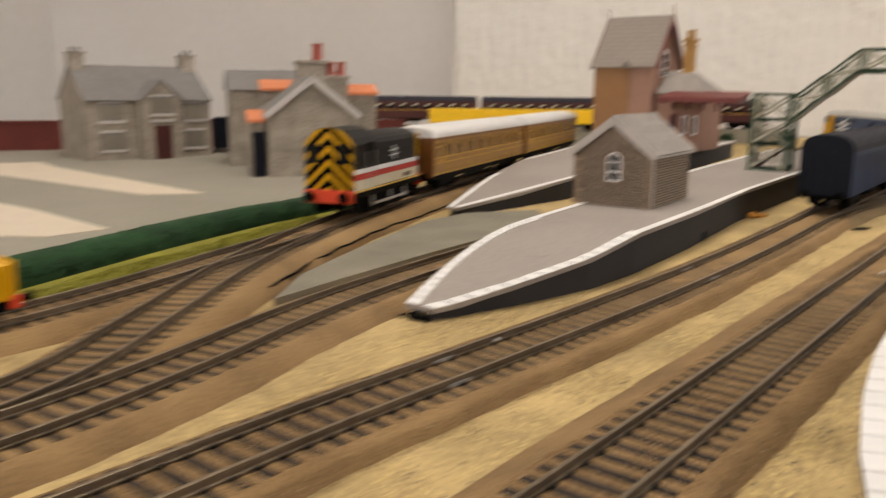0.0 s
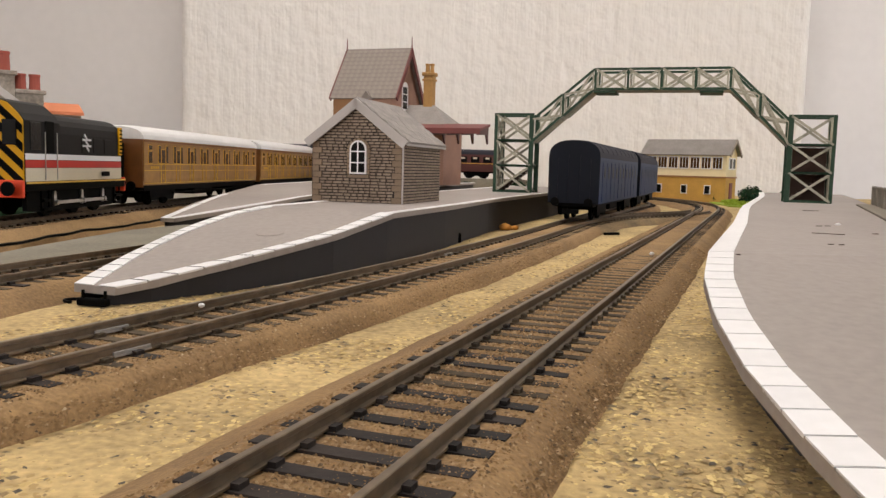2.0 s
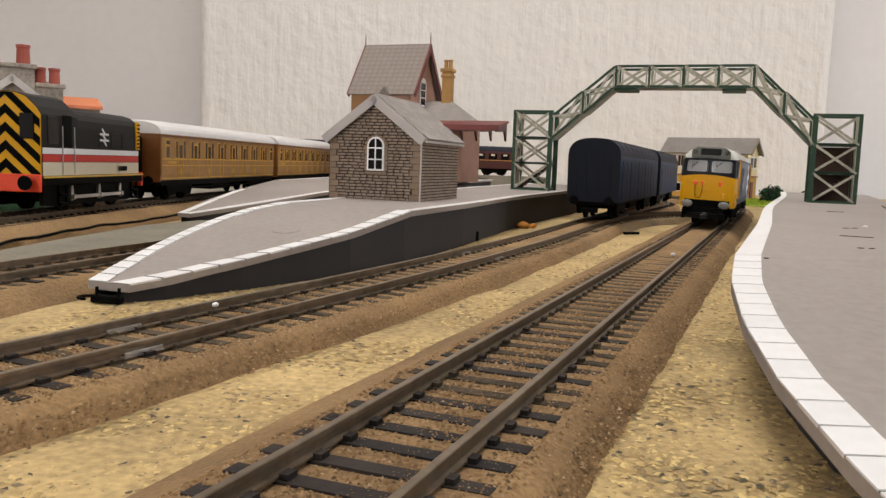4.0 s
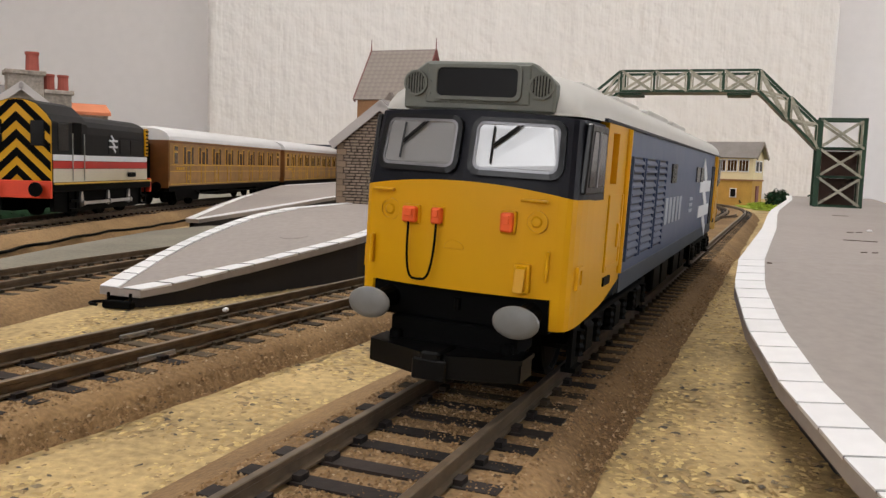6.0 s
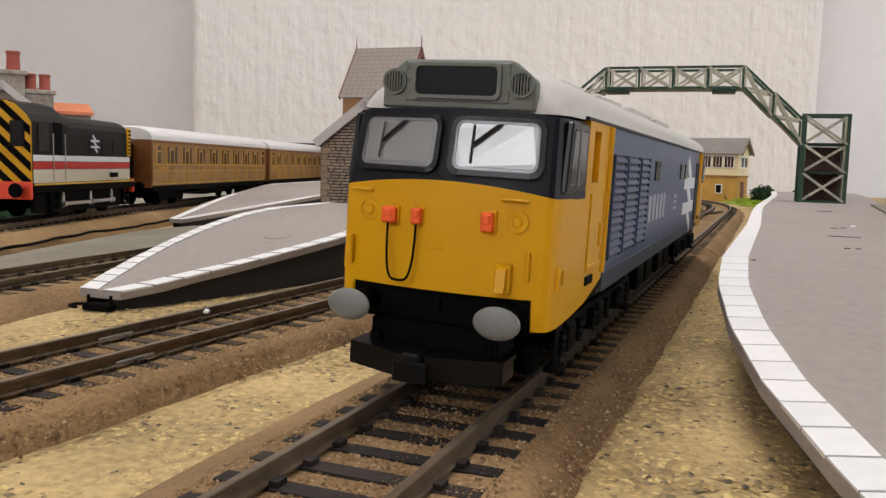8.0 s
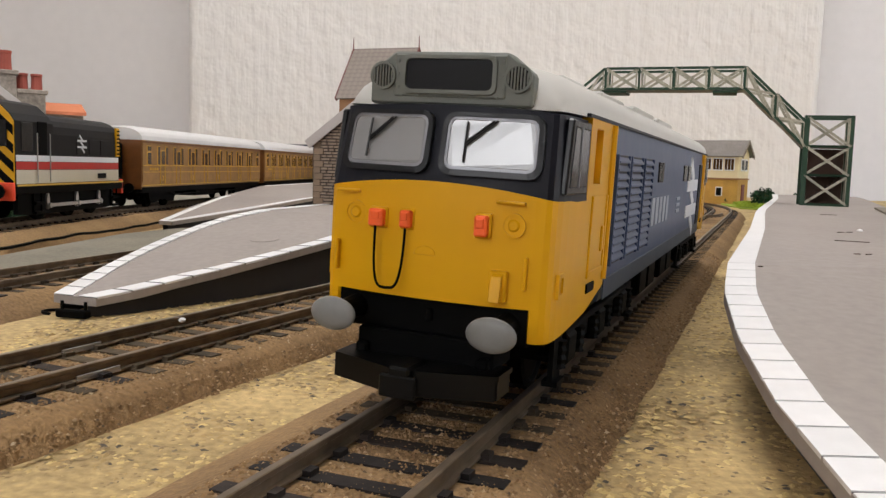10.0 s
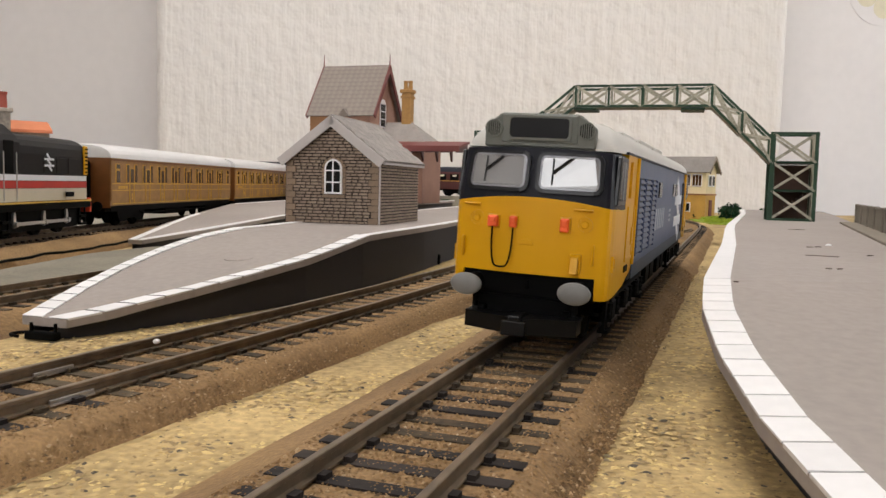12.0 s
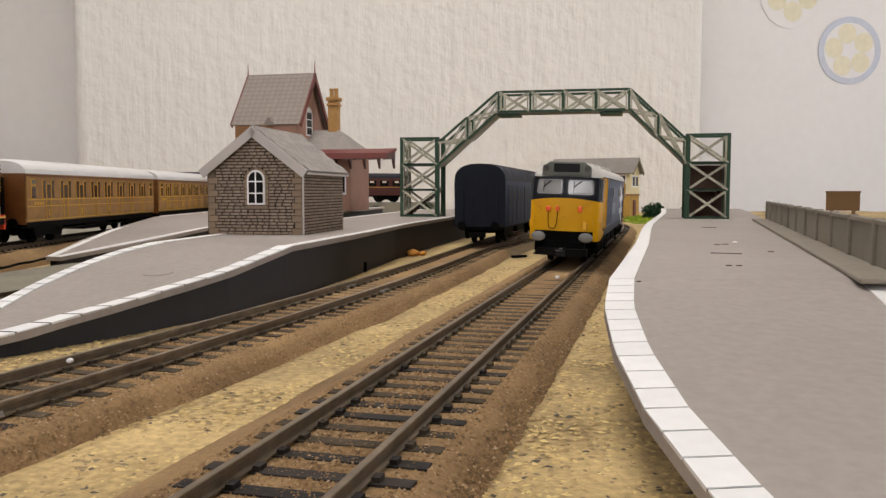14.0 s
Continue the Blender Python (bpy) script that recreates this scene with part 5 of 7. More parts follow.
    for s in (-1, 1):
        bm = BM()
        m = Matrix.Translation((W / 2, 0, RG + 1.0)) @ Matrix.Rotation(s * sl, 4, "Y")
        x0, x1 = (0, ln) if s > 0 else (-ln, 0)
        box(bm, x0, x1, -3.3, -2.3, -4.2, 0.35, 0.15, m)
        part("bargeboard", bm, M_BARGE, h, "pale grey bargeboard")
    bm = BM()
    rod(bm, (W / 2, -2.6, RG + 1.1), (W / 2, D + 2.6, RG + 1.1), 0.9, 8)
    part("ridge", bm, M_SLATE, h)
    bm = BM()
    box(bm, W + 2.2, W + 3.4, -1.5, D + 1.5, EV - 3.4, EV - 2.2, 0.2)
    part("gutter", bm, M_BARGE, h)
    return h


hut()


# ---- station building ----
def station():
    st = thing("station_building", "tall gabled model station house with pink walls and maroon canopy", "station",
               Matrix.Translation((-97.4, 982.4, 14)) @ Matrix.Rotation(radians(-20.6), 4, "Z"))
    L, H, EV, RG = 72.0, 40.5, 99.5, 155.0
    bm = BM()
    prism(bm, [(-H, 0), (H, 0), (H, EV), (0, RG - 3), (-H, EV)], "x", 0, L)
    part("wall", bm, M_PINKBRICK, st, "pinkish brick-paper wall")
    bm = BM()
    box(bm, -0.8, L * 0.62, -H - 1.0, -H + 0.5, 0, EV - 2)
    part("wall_panel", bm, M_TANWALL, st, "ochre front wall")
    sl = math.atan2(RG - EV, H)
    ln = H / math.cos(sl) + 6
    rnd = random.Random(3)
    for s in (-1, 1):
        m = Matrix.Translation((0, 0, RG)) @ Matrix.Rotation(-s * sl, 4, "X")
        bm = BM()
        y0, y1 = (0, ln) if s > 0 else (-ln, 0)
        box(bm, -5, L + 5, y0, y1, -1.6, 0, 0.2, m)
        rf = part("roof_slope", bm, M_SLATE_B, st, "steep brown-grey slate slope")
        if s < 0:
            nr, nc = 12, 12
            bm = BM()
            rw, cw = ln / nr, (L + 9.6) / nc
            box(bm, -cw / 2 + 0.01, cw / 2 - 0.01, -rw * 1.04, 0.1, 0, 0.15)
            me = mesh_of("slate", bm, M_SLATE_B)
            for i in range(nr):
                for j in range(nc):
                    piece("slate", me, rf, m @ Matrix.Translation((-4.8 + cw * (j + 0.5), -rw * i, 0.1 + 0.03 * rnd.random())))
        for x in (-5.6, L + 5.0):
            bm = BM()
            box(bm, x, x + 1.4, y0, y1, -5.0, 0.8, 0.2, m)
            part("bargeboard", bm, M_MAROONTRIM, st, "maroon bargeboard")
    for x in (-5, L + 5.4):
        bm = BM()
        rod(bm, (x, 0, RG - 4), (x, 0, RG + 13), 0.9, 6, 0.3)
        part("finial", bm, M_MAROONTRIM, st)
    # gable window: turn so that the window faces +x
    for y, z, w, h_ in ((-6, 84, 17, 32),):
        bm = BM()
        pts = [(y - w / 2, z), (y + w / 2, z)] + [(y + w / 2 * math.cos(math.pi * k / 8), z + h_ - w / 2 + w / 2 * math.sin(math.pi * k / 8)) for k in range(9)]
        prism(bm, pts, "x", L - 0.3, L + 1.0)
        win = part("window", bm, M_WINFRAME, st, "arched white sash window")
        for k in range(2):
            for j in range(3):
                bm = BM()
                box(bm, L + 0.9, L + 1.3, y - w / 2 + 1.2 + 6.6 * k, y - w / 2 + 7.0 + 6.6 * k, z + 1.4 + 8.6 * j, z + 8.8 + 8.6 * j)
                part("pane", bm, M_DARKGLASS, win)
    # small gablet on the front slope
    bm = BM()
    prism(bm, [(42 - 7, EV - 6), (42 + 7, EV - 6), (42, EV + 3)], "y", -H - 6, -H + 8)
    part("gablet", bm, M_SLATE_B, st)
    # chimney with pots
    bm = BM()
    box(bm, 89, 104, 2, 18, 60, 84, 1.0)
    box(bm, 91, 102, 4, 15, 84, 124, 0.6)
    box(bm, 89.8, 103.2, 2.8, 16.2, 118, 121, 0.6)
    box(bm, 89.2, 103.8, 2.2, 16.8, 124, 128, 0.6)
    chm = part("chimney", bm, M_CHIMNEY, st, "tall yellow brick chimney")
    for x in (93.8, 99.4):
        bm = BM()
        lathe(bm, [(2.6, 0), (2.2, 8), (2.7, 9), (2.7, 10.5), (1.8, 10.5), (1.8, 7), (0.2, 7)], (x, 9.5, 127.5), "z", 12)
        part("chimney_pot", bm, M_CHIMNEY, chm)
    # low wing behind the canopy
    bm = BM()
    prism(bm, [(-24, 0), (38, 0), (38, 66), (-24, 66)], "x", L, 128)
    part("wing_wall", bm, M_PINKBRICK, st, "pink low wing with door and windows")
    bm = BM()
    e = [bm.verts.new(p) for p in ((L - 1, -29, 65), (133, -29, 65), (133, 43, 65), (L - 1, 43, 65))]
    r = [bm.verts.new(p) for p in ((L - 1, 7, 91), (104, 7, 91))]
    for q in ((e[0], e[1], r[1], r[0]), (e[1], e[2], r[1]), (e[2], e[3], r[0], r[1]), (e[3], e[0], r[0]), (e[0], e[3], e[2], e[1])):
        bm.faces.new(q)
    part("wing_roof", bm, M_SLATE, st, "pale hipped slate wing roof")
    for x, z, w, h_, mm in ((95, 0, 9, 42, M_MAROONTRIM), (108, 18, 6, 22, M_WINFRAME), (120, 18, 6, 22, M_WINFRAME)):
        bm = BM()
        box(bm, x - w / 2, x + w / 2, -25.2, -24, z, z + h_, 0.2)
        d = part("door" if z == 0 else "window", bm, mm, st)
        bm = BM()
        box(bm, x - w / 2 + 1.4, x + w / 2 - 1.4, -25.6, -25, z + 2, z + h_ - 2)
        part("pane", bm, M_DARKGLASS if z else M_MAROON, d)
    # canopy
    bm = BM()
    prism(bm, [(-62, 58.5), (-62, 61), (-23, 68), (-23, 65.5)], "x", 92, 181)
    cn = part("canopy", bm, M_MAROONTRIM, st, "maroon platform canopy")
    for k in range(6):
        bm = BM()
        x = 94 + 16.6 * k
        prism(bm, [(-60, 54.5), (-60, 58.6), (-23.5, 65.2), (-23.5, 46), (-30, 56)], "x", x, x + 2.2)
        part("canopy_bracket", bm, M_MAROON, cn)
    bm = BM()
    box(bm, 91, 182, -64, -62, 55.5, 61.5, 0.3)
    part("fascia", bm, M_MAROONTRIM, cn)
    return st


station()


# ---- signal box ----
def signal_box():
    sb = thing("signal_box", "ochre and cream signal box with grey slate roof", "signal box",
               Matrix.Translation((338, 1296, GROUND)) @ Matrix.Rotation(radians(-36), 4, "Z"))
    L, D = 128.0, 52.0
    bm = BM()
    box(bm, 0, L, 0, D, 0, 38, 0.4)
    part("brick_base", bm, M_OCHRE, sb, "ochre brick lower storey")
    bm = BM()
    prism(bm, [(0, 38.0), (D, 38.0), (D, 74), (D / 2, 94), (0, 74)], "x", 0, L)
    up = part("cabin", bm, M_CREAMBOX, sb, "cream boarded upper storey")
    for k in range(7):
        bm = BM()
        x = 5 + 17 * k
        box(bm, x, x + 15, -1.2, 0.2, 50, 69, 0.2)
        w = part("window", bm, M_WINFRAME, sb)
        for j in range(3):
            bm = BM()
            box(bm, x + 1 + 4.6 * j, x + 4.8 + 4.6 * j, -1.7, -1.1, 51.5, 67.5)
            part("pane", bm, M_COACHGLASS, w)
    for k in range(2):
        bm = BM()
        box(bm, L - 0.2, L + 1.2, 10 + 18 * k, 23 + 18 * k, 50, 68, 0.2)
        w = part("window", bm, M_WINFRAME, sb)
        bm = BM()
        box(bm, L + 1.1, L + 1.6, 11.5 + 18 * k, 21.5 + 18 * k, 52, 66)
        part("pane", bm, M_DARKGLASS, w)
    bm = BM()
    box(bm, L - 0.2, L + 1.4, 18, 31, 0, 30, 0.2)
    part("door", bm, M_MAROONTRIM, sb)
    for x in (20, 60, 96):
        bm = BM()
        box(bm, x, x + 10, -1.2, 0.2, 12, 26, 0.2)
        w = part("window", bm, M_WINFRAME, sb)
        bm = BM()
        box(bm, x + 1.2, x + 8.8, -1.7, -1.1, 13.2, 24.8)
        part("pane", bm, M_DARKGLASS, w)
    bm = BM()
    box(bm, -1.5, L + 1.5, -1.5, D + 1.5, 37, 39.4, 0.3)
    part("band", bm, M_TANWALL, sb)
    a = math.atan2(20, D / 2)
    for s in (-1, 1):
        m = Matrix.Translation((0, D / 2, 96)) @ Matrix.Rotation(-s * a, 4, "X")
        y0, y1 = (0, 40) if s > 0 else (-40, 0)
        bm = BM()
        box(bm, -6, L + 6, y0, y1, -1.6, 0, 0.2, m)
        part("roof_slope", bm, M_SLATE, sb, "grey slate slope")
        for x in (-7, L + 5.6):
            bm = BM()
            box(bm, x, x + 1.4, y0, y1, -4.2, 0.5, 0.2, m)
            part("bargeboard", bm, M_SLATE_B if x > 0 else M_BARGE, sb)
    return sb


signal_box()


# ---- rolling stock ----
def on_line(line, y):
    """Place and heading on a track at a given y."""
    p = min(course(line, 2.0), key=lambda q: abs(q[1] - y))
    return p


def stock_pose(line, y0, y1, z=0.0):
    a, b = on_line(line, y0), on_line(line, y1)
    h = math.degrees(math.atan2(b[0] - a[0], b[1] - a[1]))
    return Matrix.Translation(((a[0] + b[0]) / 2, (a[1] + b[1]) / 2, z)) @ Matrix.Rotation(-radians(h), 4, "Z")


def running_gear(parent, L, inset=38.0):
    bm = BM()
    box(bm, -13, 13, -L / 2 + 2, L / 2 - 2, 9.5, 12, 0.4)
    box(bm, -12, 12, -20, 20, 5, 9.5, 0.6)
    part("underframe", bm, M_BLACK, parent, "black underframe")
    for c in (-L / 2 + inset, L / 2 - inset):
        bg = part("bogie", bogie_bm(c, 19, 12.6, 2, 26), M_BLACK, parent)
        # bogie sides made solid and deep, their black standing in for shade underneath
        for s in (-1, 1):
            bm = BM()
            prism(bm, [(c - 21, 8.4), (c - 19, 11.0), (c + 19, 11.0), (c + 21, 8.4), (c + 18, 3.0), (c + 8, 3.0), (c + 5, 4.6), (c - 5, 4.6), (c - 8, 3.0), (c - 18, 3.0)], "x", *sorted((s * 11.4, s * 13.8)))
            part("bogie_shade_side", bm, M_BLACK, bg)
        for k in (-1, 1):
            wheelset(bg, "wheel", c + k * 13, 6.2, 6.2)
    for e in (-1, 1):
        for s in (-1, 1):
            bm = BM()
            rod(bm, (s * 11.3, e * (L / 2 - 2), 13), (s * 11.3, e * (L / 2 + 4), 13), 1.2, 8)
            rod(bm, (s * 11.3, e * (L / 2 + 4), 13), (s * 11.3, e * (L / 2 + 5), 13), 2.9, 14)
            part("buffer", bm, M_BLACK, parent)
        bm = BM()
        box(bm, -2.4, 2.4, min(e * (L / 2), e * (L / 2 + 7)), max(e * (L / 2), e * (L / 2 + 7)), 6.4, 7.6, 0.2)
        box(bm, -5.5, 5.5, min(e * (L / 2 + 6.2), e * (L / 2 + 7)), max(e * (L / 2 + 6.2), e * (L / 2 + 7)), 5.2, 8.4, 0.2)
        part("coupling", bm, M_BLACK, parent)


def blue_van(m):
    L, W = 218.0, 17.3
    v = thing("parcels_van", "dark blue bogie parcels van standing on the curved track", "railway van", m, group="blue vans")
    bm = BM()
    prism(bm, [(-W, 12), (W, 12), (W, 41), (W - 0.4, 43.2), (-W + 0.4, 43.2), (-W, 41)], "y", -L / 2 + 0.6, L / 2 - 0.6)
    part("body", bm, M_VAN, v, "blue panelled side")
    bm = BM()
    rs = roof_section(W + 0.1, 43.0, 54.4, 12)
    prism(bm, rs, "y", -L / 2 + 0.3, L / 2 - 0.3)
    rf = part("roof", bm, M_VANROOF, v, "dark curved roof")
    for k in range(9):
        y = -L / 2 + 14 + (L - 28) * k / 8
        bm = BM()
        pr = [(x * 1.01, z + 0.25) for x, z in rs[1:-1]]
        prism(bm, pr + [(x, z - 0.6) for x, z in rs[1:-1]][::-1], "y", y - 0.5, y + 0.5)
        part("roof_rib", bm, M_VANROOF, rf)
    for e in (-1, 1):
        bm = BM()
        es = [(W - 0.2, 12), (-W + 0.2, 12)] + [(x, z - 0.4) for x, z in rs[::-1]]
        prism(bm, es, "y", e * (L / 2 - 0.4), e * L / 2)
        # same blue as the sides, darkened here because the end faces away from light
        en = part("end_panel", bm, M_VANEND, v, "plain blue end, its shade put into the colour")
        for x in (-11, -4, 4, 11):
            bm = BM()
            box(bm, x - 0.3, x + 0.3, min(e * L / 2, e * (L / 2 + 0.4)), max(e * L / 2, e * (L / 2 + 0.4)), 14, 46 - abs(x) * 0.35)
            part("rib", bm, M_VANEND, en)
    for s in (-1, 1):
        for k in range(5):
            y = -L / 2 + 30 + (L - 60) * k / 4
            for dy in (-9.5, 9.5):
                bm = BM()
                box(bm, s * W - 0.35, s * W + 0.35, y + dy - 9, y + dy + 9, 13.5, 40, 0.15)
                d = part("door", bm, M_VAN, v)
                bm = BM()
                box(bm, s * (W + 0.3) - 0.15, s * (W + 0.3) + 0.15, y + dy - 3.2, y + dy + 3.2, 29, 37)
                part("pane", bm, M_LOCODARK, d)
    running_gear(v, L)
    return v


blue_van(stock_pose(LINE_B, 550, 748))
v2 = blue_van(stock_pose(LINE_B, 772, 970))


def numeral(text, place, s, height, m, parent):
    """A single character standing on a side that faces s along x."""
    cu = bpy.data.curves.new("numeral", "FONT")
    cu.body, cu.size, cu.extrude, cu.align_x, cu.align_y = text, height * MM, 0.0001, "CENTER", "CENTER"
    tmp = bpy.data.objects.new("numeral_outline", cu)
    me = bpy.data.meshes.new_from_object(tmp)
    bpy.data.objects.remove(tmp)
    me.materials.append(m)
    ob = new("numeral", me)
    ob.parent = parent
    ob.matrix_basis = Matrix.Translation(place * MM) @ Matrix.Rotation(s * math.pi / 2, 4, "Z") @ Matrix.Rotation(math.pi / 2, 4, "X")
    return ob


def teak_coach(m, group="teak coaches"):
    L, W = 240.0, 17.4
    c = thing("teak_coach", "varnished teak model coach with white roof and yellow lining", "railway coach", m, group=group)
    bm = BM()
    prism(bm, [(-W + 1.4, 12), (W - 1.4, 12), (W, 17), (W, 40), (W - 0.6, 42.5), (-W + 0.6, 42.5), (-W, 40), (-W, 17)], "y", -L / 2 + 1, L / 2 - 1)
    part("body", bm, M_TEAK, c, "golden teak body")
    rs = roof_section(W + 0.3, 42.2, 51.0, 12)
    bm = BM()
    rings = []
    for y, k in ((-L / 2, 0.86), (-L / 2 + 5, 0.96), (-L / 2 + 12, 1), (L / 2 - 12, 1), (L / 2 - 5, 0.96), (L / 2, 0.86)):
        rings.append([bm.verts.new((x, y, 42.2 + (z - 42.2) * k)) for x, z in rs])
    for a, b in zip(rings, rings[1:]):
        for i in range(len(a) - 1):
            bm.faces.new((a[i], a[i + 1], b[i + 1], b[i]))
    bm.faces.new(rings[0])
    bm.faces.new(rings[-1][::-1])
    rf = part("roof", bm, M_COACHROOF, c, "white domed roof", smooth=False)
    for e in (-1, 1):
        bm = BM()
        prism(bm, [(-W + 0.6, 12), (W - 0.6, 12), (W - 0.6, 42), (9, 48), (-9, 48), (-W + 0.6, 42)], "y", e * (L / 2 - 1.2), e * (L / 2 - 0.2))
        part("end_panel", bm, M_TEAKDARK, c, "dark brown coach end")
        bm = BM()
        box(bm, -5.5, 5.5, min(e * L / 2, e * (L / 2 + 4)), max(e * L / 2, e * (L / 2 + 4)), 12, 40, 0.8)
        part("gangway", bm, M_BLACK, c)
    rnd = random.Random(2)
    for s in (-1, 1):
        def light(y, w, z0, z1):
            """A window with a thin gold edge and a dark brown pane."""
            bm = BM()
            box(bm, s * W - 0.3, s * W + 0.3, y - 0.45, y + w + 0.45, z0 - 0.45, z1 + 0.45, 0.12)
            fr = part("window", bm, M_CREAMLINE, c)
            bm = BM()
            box(bm, s * (W + 0.3) - 0.1, s * (W + 0.3) + 0.15, y, y + w, z0, z1)
            part("pane", bm, M_COACHGLASS, fr, "dark brown pane")

        def line(name, y0, y1, z0, z1, m=M_CREAMLINE, out=0.15):
            bm = BM()
            box(bm, s * (W + out) - 0.2, s * (W + out) + 0.2, y0, y1, z0, z1)
            return part(name, bm, m, c)
        for y in (-L / 2 + 7.5, L / 2 - 12.5):
            light(y, 5.0, 27.4, 34.6)
            light(y, 5.0, 35.8, 38.6)
        for k in range(8):
            y = -L / 2 + 22.5 + 25.4 * k
            light(y, 3.2, 27.4, 38.6)
            light(y + 5.2, 5.0, 27.4, 36.0)
            light(y + 12.2, 3.2, 27.4, 38.6)
            for dy in (4.3, 11.1):
                line("door_edge", y + dy - 0.2, y + dy + 0.2, 14.6, 26.4)
            if k % 2 == 0:
                numeral("3", Vector((s * (W + 0.3), y + 7.7, 18.4)), s, 5.0, M_CREAMLINE, c)
        for z in (14.2, 22.4, 26.4):
            line("lining", -L / 2 + 2, L / 2 - 2, z, z + 0.45)
        for k in range(4):
            line("name_bar", -L / 2 + 11 + 3.4 * k, -L / 2 + 12.8 + 3.4 * k, 23.6, 25.4)
        line("cornice", -L / 2 + 1, L / 2 - 1, 40.6, 41.6, M_TEAKDARK, 0.25)
        line("solebar", -L / 2 + 2, L / 2 - 2, 9.6, 13.2, M_BLACK, -1.0)
        bm = BM()
        box(bm, s * (W - 1.4) - 0.6, s * (W - 1.4) + 0.6, -L / 2 + 50, L / 2 - 50, 7.2, 8.2)
        bar(bm, (s * (W - 1.4), -L / 2 + 50, 8), (s * (W - 1.4), -L / 2 + 40, 12), 1, 1, (1, 0, 0))
        part("truss_rod", bm, M_BLACK, c)
    running_gear(c, L)
    return c


teak_coach(stock_pose(LINE_D, 516, 752, 4.0))
teak_coach(stock_pose(LINE_D, 768, 1004, 4.0))


def clipped(poly, outline):
    """The part of a polygon that lies inside a convex outline."""
    area = sum(a[0] * b[1] - b[0] * a[1] for a, b in zip(outline, outline[1:] + outline[:1]))
    if area < 0:
        outline = outline[::-1]
    for a, b in zip(outline, outline[1:] + outline[:1]):
        def inside(p):
            return (b[0] - a[0]) * (p[1] - a[1]) - (b[1] - a[1]) * (p[0] - a[0])
        out = []
        for p, q in zip(poly, poly[1:] + poly[:1]):
            u, v = inside(p), inside(q)
            if u >= 0:
                out.append(p)
            if (u >= 0) != (v >= 0):
                t = u / (u - v)
                out.append((p[0] + (q[0] - p[0]) * t, p[1] + (q[1] - p[1]) * t))
        poly = out
        if len(poly) < 3:
            return []
    tidy = []
    for p in poly:
        if not tidy or (abs(p[0] - tidy[-1][0]) + abs(p[1] - tidy[-1][1])) > 0.02:
            tidy.append(p)
    if len(tidy) > 1 and abs(tidy[0][0] - tidy[-1][0]) + abs(tidy[0][1] - tidy[-1][1]) < 0.02:
        tidy.pop()
    return tidy


